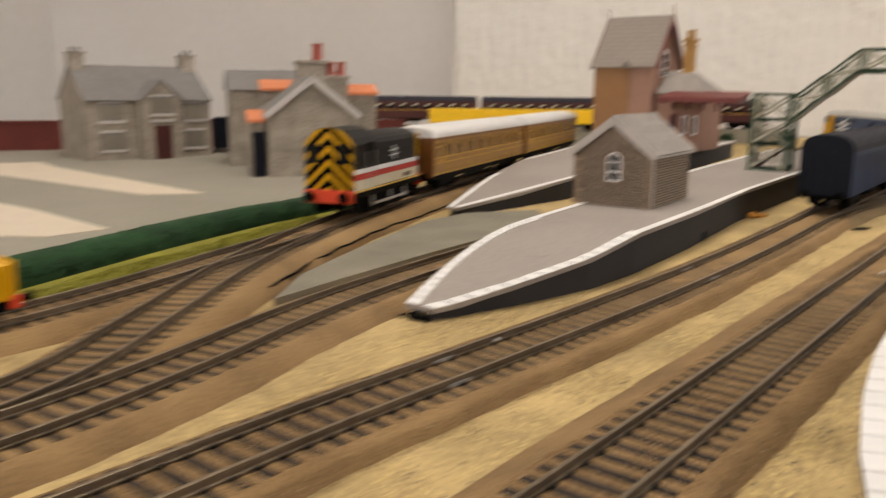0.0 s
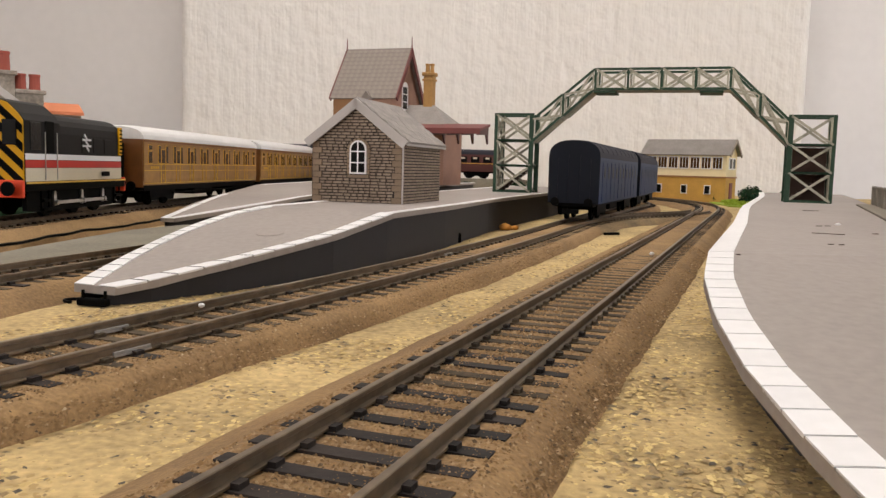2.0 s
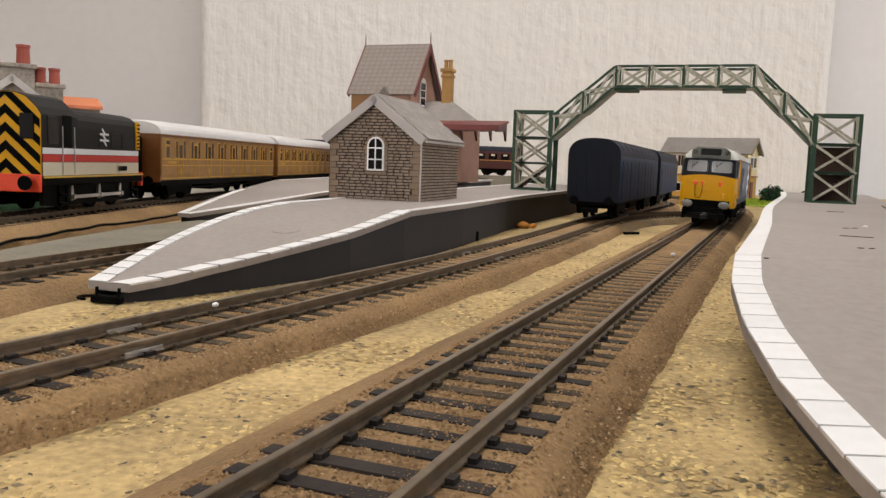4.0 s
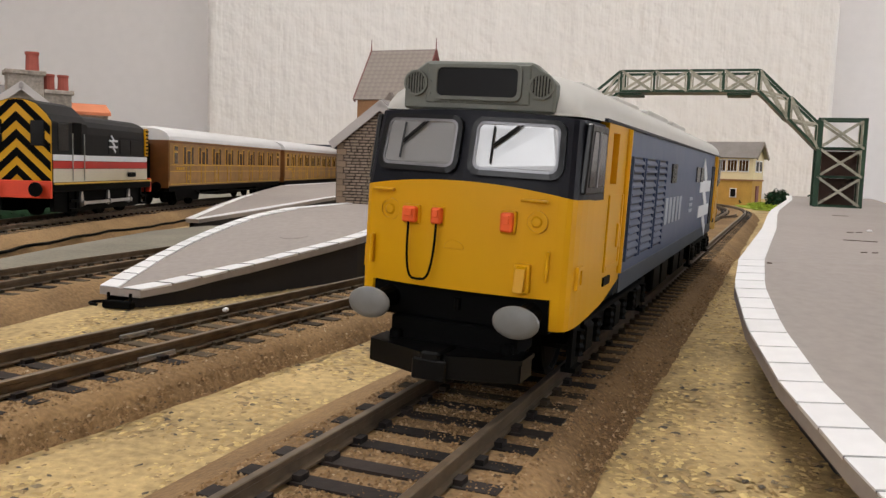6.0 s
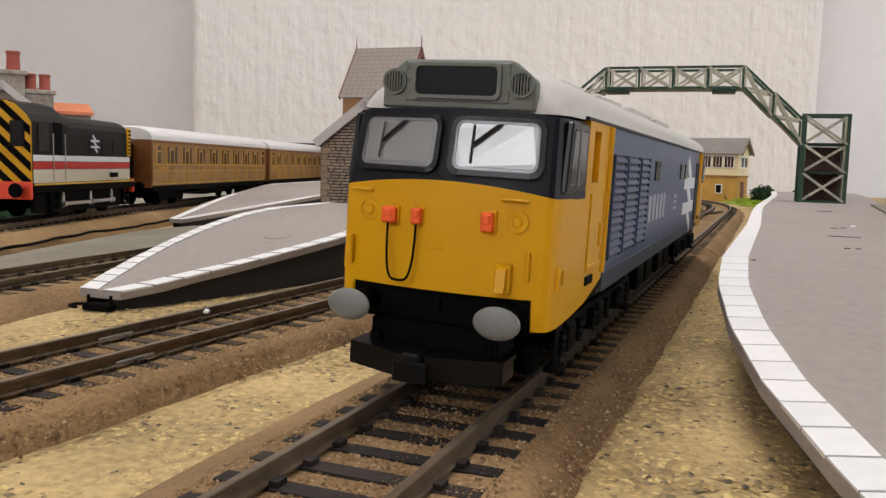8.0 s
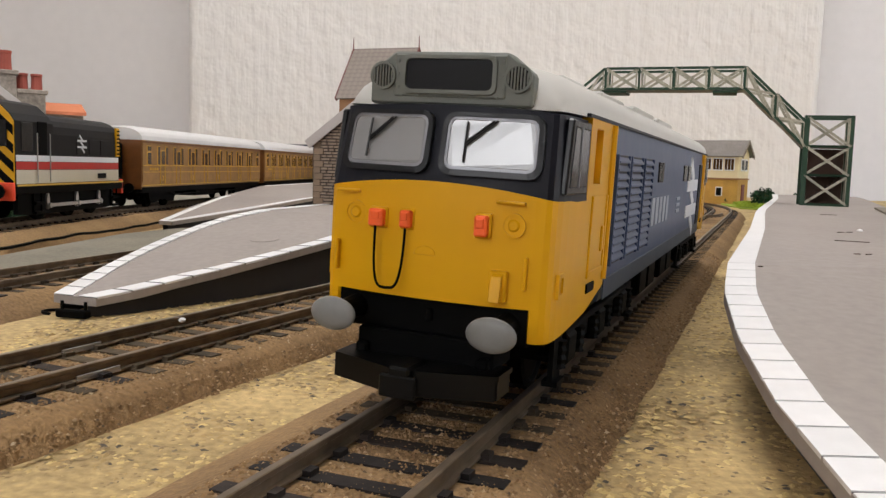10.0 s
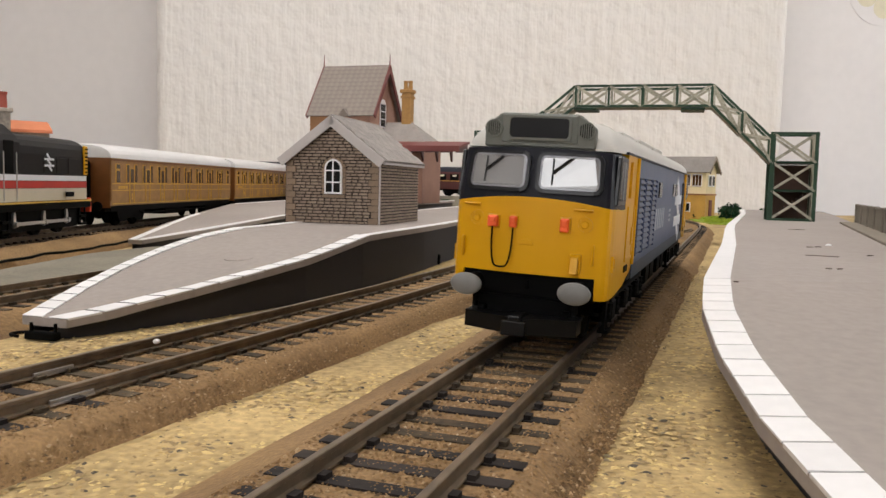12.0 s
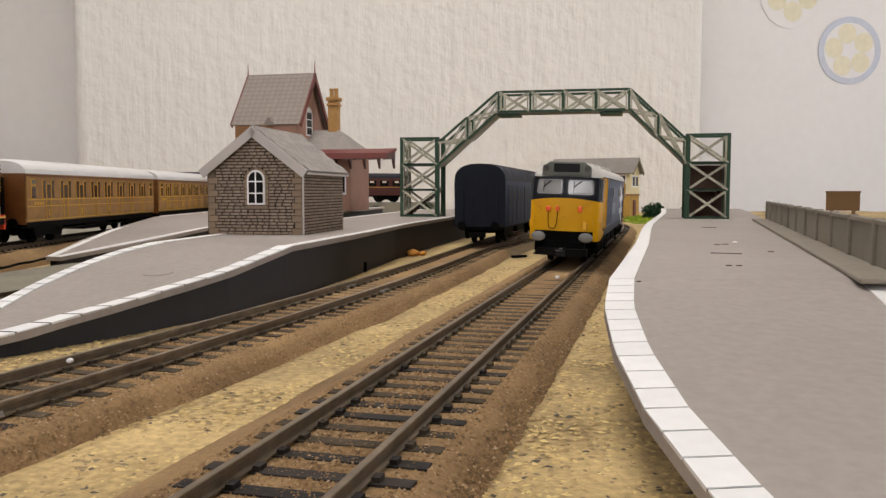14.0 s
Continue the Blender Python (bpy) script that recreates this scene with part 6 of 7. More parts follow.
def shunter(m):
    L, W = 116.0, 16.3
    s_ = thing("shunter_locomotive", "small dark grey shunter with wasp-striped yellow cab front and red stripe", "locomotive", m)
    bm = BM()
    box(bm, -W, W, -L / 2, L / 2, 12, 16, 0.4)
    part("running_plate", bm, M_BLACK, s_)
    for s in (-1, 1):
        bm = BM()
        box(bm, s * W - 0.2, s * W + 0.4, -L / 2 + 1, L / 2 - 1, 15.4, 16.2)
        part("edge_line", bm, M_CREAMLINE, s_)
    # cab towards the viewer
    cl = 34.0
    cs = [(W, 15.5), (W, 42.5), (W - 2.2, 45.6), (9.0, 50.0), (4.5, 51.4), (0, 51.8), (-4.5, 51.4), (-9.0, 50.0), (-W + 2.2, 45.6), (-W, 42.5), (-W, 15.5)]
    bm = BM()
    prism(bm, cs, "y", -L / 2, -L / 2 + cl)
    part("cab", bm, M_SHBLACK, s_, "dark grey cab with curved roof")
    bm = BM()
    bs = [(W - 1.2, 15.5), (W - 1.2, 38)] + roof_section(W - 1.2, 38, 47.5, 10) + [(-W + 1.2, 38), (-W + 1.2, 15.5)]
    prism(bm, bs, "y", -L / 2 + cl, L / 2 - 4)
    part("bonnet", bm, M_SHBLACK, s_, "dark grey engine bonnet")
    for e, y, sec in ((-1, -L / 2, cs), (1, L / 2 - 4, bs)):
        bm = BM()
        prism(bm, [(x * 0.985, z - 0.3) for x, z in sec], "y", min(y, y + e * 0.6), max(y, y + e * 0.6))
        fp = part("end_panel", bm, M_LOCOYELLOW, s_, "yellow end with black chevrons")
        outline = [(x * 0.97, z - 0.5) for x, z in sec]
        for k in range(9):
            for s in (-1, 1):
                z0 = 12.0 + 7.6 * k
                arm = [(0.0, z0), (s * W, z0 - 0.86 * W), (s * W, z0 - 0.86 * W + 3.9), (0.0, z0 + 3.9)]
                arm = clipped(arm, outline)
                if len(arm) < 3:
                    continue
                bm = BM()
                prism(bm, arm, "y", *sorted((y + e * 0.4, y + e * 0.85)))
                part("chevron", bm, M_BLACK, fp)
        if e == -1:
            for x in (-10.0, 10.0):
                bm = BM()
                box(bm, x - 3.3, x + 3.3, y - 1.4, y - 0.4, 31.8, 42.6, 0.3)
                part("window", bm, M_DARKGLASS, s_)
    bm = BM()
    box(bm, -W, W, -L / 2 - 2.0, -L / 2, 9.5, 17.0, 0.4)
    bb = part("buffer_beam", bm, M_BUFRED, s_, "orange-red buffer beam")
    bm = BM()
    box(bm, -W, W, L / 2 - 2, L / 2, 9.5, 17.0, 0.4)
    part("buffer_beam", bm, M_BUFRED, s_)
    for e in (-1, 1):
        for s in (-1, 1):
            bm = BM()
            rod(bm, (s * 11.3, e * (L / 2 + 1), 13.4), (s * 11.3, e * (L / 2 + 5.5), 13.4), 1.4, 8)
            rod(bm, (s * 11.3, e * (L / 2 + 5.5), 13.4), (s * 11.3, e * (L / 2 + 6.5), 13.4), 3.1, 14)
            part("buffer", bm, M_BLACK, s_)
    for s in (-1, 1):
        xx = s * (W - 0.6)
        for z0, z1, m_ in ((16.4, 22.2, M_CREAM), (22.4, 25.6, M_RED), (25.8, 28.4, M_LOGO)):
            for y0, y1, ww in ((-L / 2 + 0.4, -L / 2 + cl, W), (-L / 2 + cl + 0.2, L / 2 - 4.4, W - 1.2)):
                bm = BM()
                box(bm, s * ww - 0.15, s * ww + 0.25, y0, y1, z0, z1)
                part("stripe", bm, m_, s_)
        bm = BM()
        box(bm, s * W - 0.1, s * W + 0.3, -L / 2 + 5, -L / 2 + 15, 30, 42, 0.2)
        part("side_window", bm, M_DARKGLASS, s_)
        bm = BM()
        box(bm, s * W - 0.1, s * W + 0.3, -L / 2 + 19, -L / 2 + 28, 28.8, 43, 0.2)
        part("cab_door", bm, M_BLACK, s_)
        for y in (-L / 2 + 17.6, -L / 2 + 29.4):
            bm = BM()
            rod(bm, (s * (W + 0.9), y, 17), (s * (W + 0.9), y, 38), 0.26, 6)
            part("handrail", bm, M_METAL, s_)
        bm = BM()
        box(bm, s * (W - 1.0) - 0.6, s * (W - 1.0) + 0.6, L / 2 - 8, L / 2 - 3.6, 29, 44, 0.3)
        gl = part("radiator_edge", bm, M_LOCOYELLOW, s_, "yellow louvred edge of the bonnet end")
        for k in range(7):
            bm = BM()
            box(bm, s * (W - 0.3) - 0.25, s * (W - 0.3) + 0.25, L / 2 - 7.4, L / 2 - 4.0, 30 + 2 * k, 30.8 + 2 * k)
            part("louvre", bm, M_BLACK, gl)
        for y0 in (8, 22, 36):
            bm = BM()
            box(bm, s * (W - 1.2) - 0.1, s * (W - 1.2) + 0.3, y0 - 5.5, y0 + 5.5, 29.5, 37, 0.2)
            part("bonnet_door", bm, M_SHBLACK, s_)
        lx, ly, lz = s * (W - 1.2) + s * 0.4, 8, 34.5
        for dz in (-1.5, 1.5):
            bm = BM()
            box(bm, lx - 0.15, lx + 0.15, ly - 5.2, ly + 5.2, lz + dz - 0.5, lz + dz + 0.5)
            part("logo_bar", bm, M_LOGO, s_)
        for a, b in (((ly - 2.6, lz + 4), (ly + 1, lz + 1.5)), ((ly - 2.2, lz + 1.4), (ly + 2.2, lz - 1.4)), ((ly - 1, lz - 1.5), (ly + 2.6, lz - 4))):
            bm = BM()
            bar(bm, (lx, a[0], a[1]), (lx, b[0], b[1]), 0.3, 1.1)
            part("logo_arrow", bm, M_LOGO, s_)
        bm = BM()
        box(bm, s * W + 0.1, s * W + 0.5, 24, 34, 18, 20.4)
        part("name_bar", bm, M_BLACK, s_)
        # outside frame, extended low so its black also fills the shade above the rail
        bm = BM()
        prism(bm, [(-52, 3.4), (-52, 11), (-48, 12.4), (50, 12.4), (50, 3.4), (40, 2.6), (-42, 2.6)], "x", s * 11.6, s * 13.6)
        part("side_frame_shade", bm, M_BLACK, s_)
        for y in (-26, 4, 30):
            bm = BM()
            lathe(bm, [(8.9, 0), (8.9, s * 2.4), (7.6, s * 2.6), (7.2, s * 2.0), (2.4, s * 2.0), (2.2, s * 3.2), (0.2, s * 3.2)], (s * 7.6, y, 8.9), "x", 22)
            w = part("wheel", bm, M_BLACK, s_)
            bm = BM()
            prism(bm, [(y + 1.4 * math.cos(a), 8.2 + 3.6 * math.sin(a)) for a in [math.pi * k / 7 for k in range(14)]], "x", *sorted((s * 13.4, s * 14.6)))
            rod(bm, (s * 14, y, 6.4), (s * 16, y, 6.4), 1.2, 10)
            part("crank", bm, M_METAL, w, "bright metal crank")
        for y0, y1 in ((-26, 4), (4, 30)):
            bm = BM()
            bar(bm, (s * 15.2, y0, 6.4), (s * 15.2, y1, 6.4), 0.8, 1.5)
            part("coupling_rod", bm, M_METAL, s_, "bright side rod")
        for y in (-L / 2 + 23, L / 2 - 8):
            bm = BM()
            box(bm, s * 14 - 1.4, s * 14 + 1.4, y - 4, y + 4, 3.0, 4.2)
            box(bm, s * 14 - 1.4, s * 14 + 1.4, y - 4, y + 4, 7.0, 8.2)
            bar(bm, (s * 14, y - 3.8, 3), (s * 14, y - 3.8, 13), 0.8, 0.8, (0, 1, 0))
            bar(bm, (s * 14, y + 3.8, 3), (s * 14, y + 3.8, 13), 0.8, 0.8, (0, 1, 0))
            part("step", bm, M_BLACK, s_)
    s_.scale = (1.0, 1.0, 1.075)
    return s_


shunter(stock_pose(LINE_D, 374, 490, 4.3))


def maroon_coach(m):
    L, W = 240.0, 17.2
    c = thing("maroon_coach", "dark maroon model coach on the raised back track", "railway coach", m, group="maroon coaches")
    bm = BM()
    prism(bm, [(-W, 12), (W, 12), (W, 42), (-W, 42)], "y", -L / 2, L / 2)
    part("body", bm, M_MAROON, c)
    bm = BM()
    prism(bm, roof_section(W, 42, 51, 10), "y", -L / 2, L / 2)
    part("roof", bm, M_VANROOF, c, "dark grey roof")
    for s in (-1, 1):
        for k in range(10):
            bm = BM()
            y = -L / 2 + 12 + 22 * k
            box(bm, s * W - 0.3, s * W + 0.4, y, y + 15, 28, 38, 0.2)
            w = part("window", bm, M_DARKGLASS, c)
            bm = BM()
            box(bm, s * (W + 0.4) - 0.1, s * (W + 0.4) + 0.2, y + 4, y + 11, 34, 37)
            part("top_light", bm, M_CREAM, w)
        bm = BM()
        box(bm, s * W - 0.2, s * W + 0.3, -L / 2 + 1, L / 2 - 1, 26, 26.8)
        part("lining", bm, M_CREAMLINE, c)
    running_gear(c, L)
    return c


BACK = [(-640, 1290), (-400, 1370), (-160, 1425), (60, 1462), (170, 1478)]
bm = BM()
sweep(bm, course(BACK, 20.0), [(-32, GROUND - 2), (-26, 15.6), (26, 15.6), (32, GROUND - 2)])
solo("raised_trackbed", bm, M_GREYBED, "raised grey trackbed along the back of the layout", "embankment", "structure")
for (x0, y0), (x1, y1) in (((-600, 1304), (-374, 1377)), ((-362, 1380), (-132, 1430)), ((-118, 1433), (118, 1471))):
    a, b = Vector((x0, y0)), Vector((x1, y1))
    d = b - a
    maroon_coach(Matrix.Translation(((a.x + b.x) / 2, (a.y + b.y) / 2, 16)) @ Matrix.Rotation(-math.atan2(d.x, d.y), 4, "Z"))


def yellow_wagon(m):
    w = thing("yellow_wagon", "bright yellow open engineers wagon", "railway wagon", m, group="yellow wagons")
    bm = BM()
    box(bm, -15, 15, -45, 45, 12, 34, 0.5)
    part("body", bm, M_YELLOWWAGON, w)
    for k in range(6):
        for s in (-1, 1):
            bm = BM()
            box(bm, s * 15 - 0.5, s * 15 + 0.8, -42 + 16.4 * k, -40.4 + 16.4 * k, 12, 34)
            part("rib", bm, M_YELLOWWAGON, w)
    bm = BM()
    box(bm, -12, 12, -44, 44, 8, 12)
    part("underframe", bm, M_BLACK, w)
    for y in (-26, 26):
        wheelset(w, "wheel", y, 6.5, 6.5)
    return w


for x, y in ((-352, 1183), (-266, 1214), (-180, 1245)):
    yellow_wagon(Matrix.Translation((x, y, 16)) @ Matrix.Rotation(radians(-70), 4, "Z"))
bm = BM()
sweep(bm, course([(-430, 1155), (-266, 1214), (-110, 1270)], 20.0), [(-26, GROUND - 2), (-22, 15.6), (22, 15.6), (26, GROUND - 2)])
solo("wagon_siding", bm, M_GREYBED, "short raised siding bed under yellow wagons", "embankment", "structure")


# ---- houses, yard, hedge and other scenery ----
def grey_house():
    h = thing("grey_house", "grey stone two-storey card house with two end chimneys", "house",
              Matrix.Translation((-662, 713, -5.2)) @ Matrix.Rotation(radians(57), 4, "Z"))
    L, D, EV, RG = 152.0, 100.0, 72.0, 110.0
    bm = BM()
    prism(bm, [(0, 0), (D, 0), (D, EV), (D / 2, RG - 1), (0, EV)], "x", 0, L)
    part("wall", bm, M_GREYHOUSE, h, "rubble stone walls")
    a = math.atan2(RG - EV, D / 2)
    for s in (-1, 1):
        m = Matrix.Translation((0, D / 2, RG + 0.6)) @ Matrix.Rotation(-s * a, 4, "X")
        y0, y1 = (0, 68) if s > 0 else (-68, 0)
        bm = BM()
        box(bm, -1.5, L + 1.5, y0, y1, -1.6, 0, 0.2, m)
        part("roof_slope", bm, M_GREYROOF, h, "grey slate roof")
    for x in (0, L - 16):
        bm = BM()
        box(bm, x, x + 16, D / 2 - 9, D / 2 + 9, RG - 14, RG + 13, 0.5)
        box(bm, x - 1.2, x + 17.2, D / 2 - 10.2, D / 2 + 10.2, RG + 12.5, RG + 15.5, 0.5)
        ch = part("chimney", bm, M_GREYHOUSE, h)
        for dx in (4, 12):
            bm = BM()
            rod(bm, (x + dx, D / 2, RG + 15), (x + dx, D / 2, RG + 21), 2.2, 8, 1.8)
            part("chimney_pot", bm, M_GREYROOF, ch)
    # projecting bay with door
    bm = BM()
    prism(bm, [(60, 0), (108, 0), (108, 70), (84, 92), (60, 70)], "y", -16, 20)
    part("bay", bm, M_GREYHOUSE, h, "projecting gabled bay")
    for s in (-1, 1):
        m = Matrix.Translation((84, 0, 94)) @ Matrix.Rotation(s * math.atan2(22, 24), 4, "Y")
        x0, x1 = (0, 36) if s > 0 else (-36, 0)
        bm = BM()
        box(bm, x0, x1, -18, 30, -1.4, 0, 0.2, m)
        part("bay_roof", bm, M_GREYROOF, h)
    bm = BM()
    box(bm, 74, 94, -17, -15.5, 0, 40, 0.2)
    dr = part("door", bm, M_MAROON, h, "dark brown front door")
    bm = BM()
    box(bm, 70, 98, -18, -15.6, 44, 47, 0.3)
    part("lintel", bm, M_BARGE, h)
    for x, z, y in ((30, 12, 0), (30, 46, 0), (84, 54, -16), (130, 12, 0), (130, 46, 0)):
        bm = BM()
        box(bm, x - 13, x + 13, y - 1.0, y + 0.2, z, z + 20, 0.2)
        w = part("window", bm, M_GREYROOF, h)
        bm = BM()
        box(bm, x - 15, x + 15, y - 1.8, y + 0.1, z - 3.2, z, 0.3)
        part("sill", bm, M_BARGE, w, "white sill")
        bm = BM()
        box(bm, x - 14, x + 14, y - 1.4, y + 0.1, z + 20, z + 22.4, 0.3)
        part("lintel", bm, M_BARGE, w)
        for k in (0, 1):
            bm = BM()
            box(bm, x - 11 + 11.6 * k, x - 0.6 + 11.6 * k, y - 1.5, y - 0.9, z + 1.5, z + 18.5)
            part("pane", bm, M_FENCE, w)
    return h


def cross_house():
    h = thing("cross_gabled_house", "grey stone house with white-edged gable, red chimney pots and orange tiles", "house",
              Matrix.Translation((-396, 640, -5.2)) @ Matrix.Rotation(radians(34), 4, "Z"))
    bm = BM()
    prism(bm, [(7, 0), (98, 0), (98, 59), (51, 96), (7, 61.5)], "y", 0, 120)
    part("gable_wall", bm, M_GREYHOUSE, h, "stone gable end")
    a = math.atan2(40, 51)
    for s in (-1, 1):
        m = Matrix.Translation((51, 0, 98)) @ Matrix.Rotation(s * a, 4, "Y")
        x0, x1 = (0, 61) if s > 0 else (-61, 0)
        bm = BM()
        box(bm, x0, x1, -3, 122, -1.6, 0, 0.2, m)
        part("roof_slope", bm, M_GREYROOF, h, "grey slate roof")
        bm = BM()
        box(bm, x0, x1, -4.4, -2.8, -5, 0.6, 0.2, m)
        part("bargeboard", bm, M_BARGE, h, "white bargeboard")
    bm = BM()
    prism(bm, [(120, 0), (196, 0), (196, 83), (158, 104), (120, 83)], "x", -22, 100)
    part("main_wall", bm, M_GREYHOUSE, h, "long stone range behind")
    a = math.atan2(21, 38)
    for s in (-1, 1):
        m = Matrix.Translation((0, 158, 106)) @ Matrix.Rotation(-s * a, 4, "X")
        y0, y1 = (0, 46) if s > 0 else (-46, 0)
        bm = BM()
        box(bm, -25, 103, y0, y1, -1.6, 0, 0.2, m)
        part("main_roof", bm, M_GREYROOF, h, "grey slate roof")
    bm = BM()
    box(bm, 50, 80, 92, 116, 66, 114, 0.6)
    box(bm, 48, 82, 90, 118, 112, 116, 0.6)
    box(bm, 80, 104, 94, 114, 0, 97, 0.6)
    box(bm, 80, 106, 92, 116, 96, 100, 0.6)
    ch = part("chimney", bm, M_GREYHOUSE, h, "broad stone chimney stack")
    for x, z, r in ((72, 115.8, 6.0), (86, 99.8, 5.0), (98, 99.8, 5.0)):
        bm = BM()
        lathe(bm, [(r, 0), (r * 0.9, r * 2.5), (r * 1.02, r * 2.6), (r * 1.02, r * 3), (r * 0.7, r * 3), (r * 0.7, r * 2), (0.2, r * 2)], (x, 104, z), "z", 12)
        part("chimney_pot", bm, M_POTRED, ch, "red clay pot")
    for x0, x1, y, z in ((8, 44, 96, 90), (98, 140, 112, 86), (-12, 5, 14, 60)):
        bm = BM()
        prism(bm, [(y - 12, z - 4), (y + 12, z + 5), (y + 12, z + 3), (y - 12, z - 7)], "x", x0, x1)
        part("tiled_lean_to", bm, M_PANTILE, h, "orange tiled lean-to roof")
        bm = BM()
        box(bm, x0 + 2, x1 - 2, y - 8, y + 12, 0, z - 6)
        part("lean_to_wall", bm, M_GREYHOUSE, h)
    # solid porch block; the dark colour stands in for the shade of its opening
    bm = BM()
    box(bm, -7, 5, 2, 30, 0, 44, 0.5)
    part("porch", bm, M_LOCODARK, h, "porch as a solid block, its inner shade put into a dark colour")
    return h


grey_house()
cross_house()


def flat(name, pts, z0, z1, m, label, category, kind="structure"):
    bm = BM()
    prism(bm, pts, "z", z0, z1)
    return solo(name, bm, m, label, category, kind)


flat("yard", [(-1240, 20), (-330, 20), (-296, 180), (-288, 300), (-276, 420), (-252, 520), (-240, 1120), (-420, 1160), (-1240, 1160)], GROUND - 2, -5.1,
     M_YARD, "flat grey card yard in front of the houses", "yard")
flat("path_strip", [(-760, 622), (-700, 680), (-640, 640), (-376, 512), (-420, 488), (-640, 560)], -5.1, -4.5, M_PALE, "pale pink card path across the yard", "path")
flat("path_strip", [(-520, 420), (-440, 392), (-338, 344), (-352, 310), (-420, 290), (-540, 300)], -5.1, -4.5, M_PALE, "pale pink card path across the yard", "path")
flat("grey_strip", [(-158, 225), (-146, 270), (-126, 340), (-104, 410), (-84, 480), (-100, 520), (-146, 486), (-162, 440), (-168, 340), (-168, 270)], GROUND - 2, GROUND + 3.4, M_GREYBED, "flat grey ballast strip between siding and bay track", "ballast")
flat("grass_verge", [(-290, 60), (-205, 60), (-222, 150), (-232, 220), (-222, 300), (-216, 430), (-236, 470), (-250, 420), (-264, 300), (-270, 180)], GROUND - 2, -4.4,
     M_GRASS, "yellow-green grass verge beside the siding", "grass")


def tufts(name, line, width, height, n, m, label, category, seed, leaf=2.2):
    """A bushy run of small leaves, denser low down, with an uneven top."""
    rnd = random.Random(seed)
    vs, fs = [], []
    path = course(line, 4.0)
    for _ in range(n):
        x, y, z, h = rnd.choice(path)
        u = rnd.uniform(-1, 1)
        top = height * (0.75 + 0.3 * noise.noise(Vector((x, y, seed)) / 12)) * math.sqrt(max(0.0, 1 - u * u * 0.8))
        w = top * rnd.random() ** 0.5
        c = Vector((x + u * width / 2 * math.cos(radians(h)) + rnd.uniform(-2, 2), y - u * width / 2 * math.sin(radians(h)) + rnd.uniform(-2, 2), GROUND + 2 + w))
        r = leaf * rnd.uniform(0.6, 1.3)
        q = Euler((rnd.uniform(-1.2, 1.2), rnd.uniform(-1.2, 1.2), rnd.uniform(0, 6.3))).to_matrix()
        o = len(vs)
        for a, b, cc in ((-1, -0.5, 0), (0.2, -0.8, 0.25), (1, 0.1, 0), (0.1, 0.8, -0.2)):
            vs.append(tuple((c + q @ Vector((a * r, b * r, cc * r))) * MM))
        fs += [(o, o + 1, o + 2), (o, o + 2, o + 3)]
    me = bpy.data.meshes.new(name)
    me.from_pydata(vs, [], fs)
    me.materials.append(m)
    ob = new(name, me)
    return tagged(ob, label, category, kind="stuff")


def hedge(line):
    bm = BM()
    rings = []
    for x, y, z, h in course(line, 5.0):
        c, s = math.cos(radians(h)), math.sin(radians(h))
        ring = []
        for u, w in ((-7, -2), (-8, 6), (-5, 12), (0, 14), (5, 12), (8, 6), (7, -2)):
            k = noise.noise(Vector((x + u, y, w)) / 7) * 1.6
            ring.append(bm.verts.new((x + (u + k) * c, y - (u + k) * s, GROUND + 2 + w + k * 0.7)))
        rings.append(ring)
    for a, b in zip(rings, rings[1:]):
        for i in range(len(a) - 1):
            bm.faces.new((a[i], a[i + 1], b[i + 1], b[i]))
    bm.faces.new(rings[0])
    bm.faces.new(rings[-1])
    hd = thing("hedge", "long dark green foam hedge edging the yard", "hedge")
    part("core", bm, M_HEDGE, hd, smooth=True)
    lv = tufts("leaves", line, 17, 15, 5000, M_HEDGE, "dark green foam leaf scatter", "", 4, 1.5)
    lv.parent = hd


HEDGE = [(-300, 40), (-290, 140), (-281, 220), (-278, 274), (-268, 366), (-251, 433), (-240, 500)]
hedge(HEDGE)
tufts("grass_tufts", [(-262, 80), (-250, 200), (-240, 320), (-232, 430)], 26, 4, 5000, M_GRASS, "short yellow-green static grass", "grass", 8, 1.0)


def bush(name, x, y, r, h, seed, m, label):
    rnd = random.Random(seed)
    b = thing(name, label, "bush", Matrix.Translation((x, y, GROUND)))
    bm = BM()
    for k in range(4):
        t = rnd.uniform(0, 6.28)
        rod(bm, (0, 0, -1), (0.5 * r * math.cos(t), 0.5 * r * math.sin(t), h * 0.7), 1.0, 5, 0.3)
    part("stem", bm, M_BALLAST, b)
    vs, fs = [], []
    for _ in range(900):
        d = Vector((rnd.gauss(0, 1), rnd.gauss(0, 1), rnd.gauss(0, 1))).normalized() * rnd.random() ** 0.4
        k = 0.8 + 0.4 * noise.noise(d * 2 + Vector((seed, 0, 0)))
        c = Vector((d.x * r * k, d.y * r * k, h * 0.5 + d.z * h * 0.5 * k))
        q = Euler((rnd.uniform(0, 6), rnd.uniform(0, 6), rnd.uniform(0, 6))).to_matrix()
        s = rnd.uniform(1.0, 2.4)
        o = len(vs)
        for a, bb in ((-1, -0.4), (0.3, -0.8), (1, 0.2), (0, 0.8)):
            vs.append(tuple((c + q @ Vector((a * s, bb * s, 0))) * MM))
        fs += [(o, o + 1, o + 2), (o, o + 2, o + 3)]
    me = bpy.data.meshes.new("crown")
    me.from_pydata(vs, [], fs)
    me.materials.append(m)
    ob = new("crown", me)
    ob.parent = b
    return b


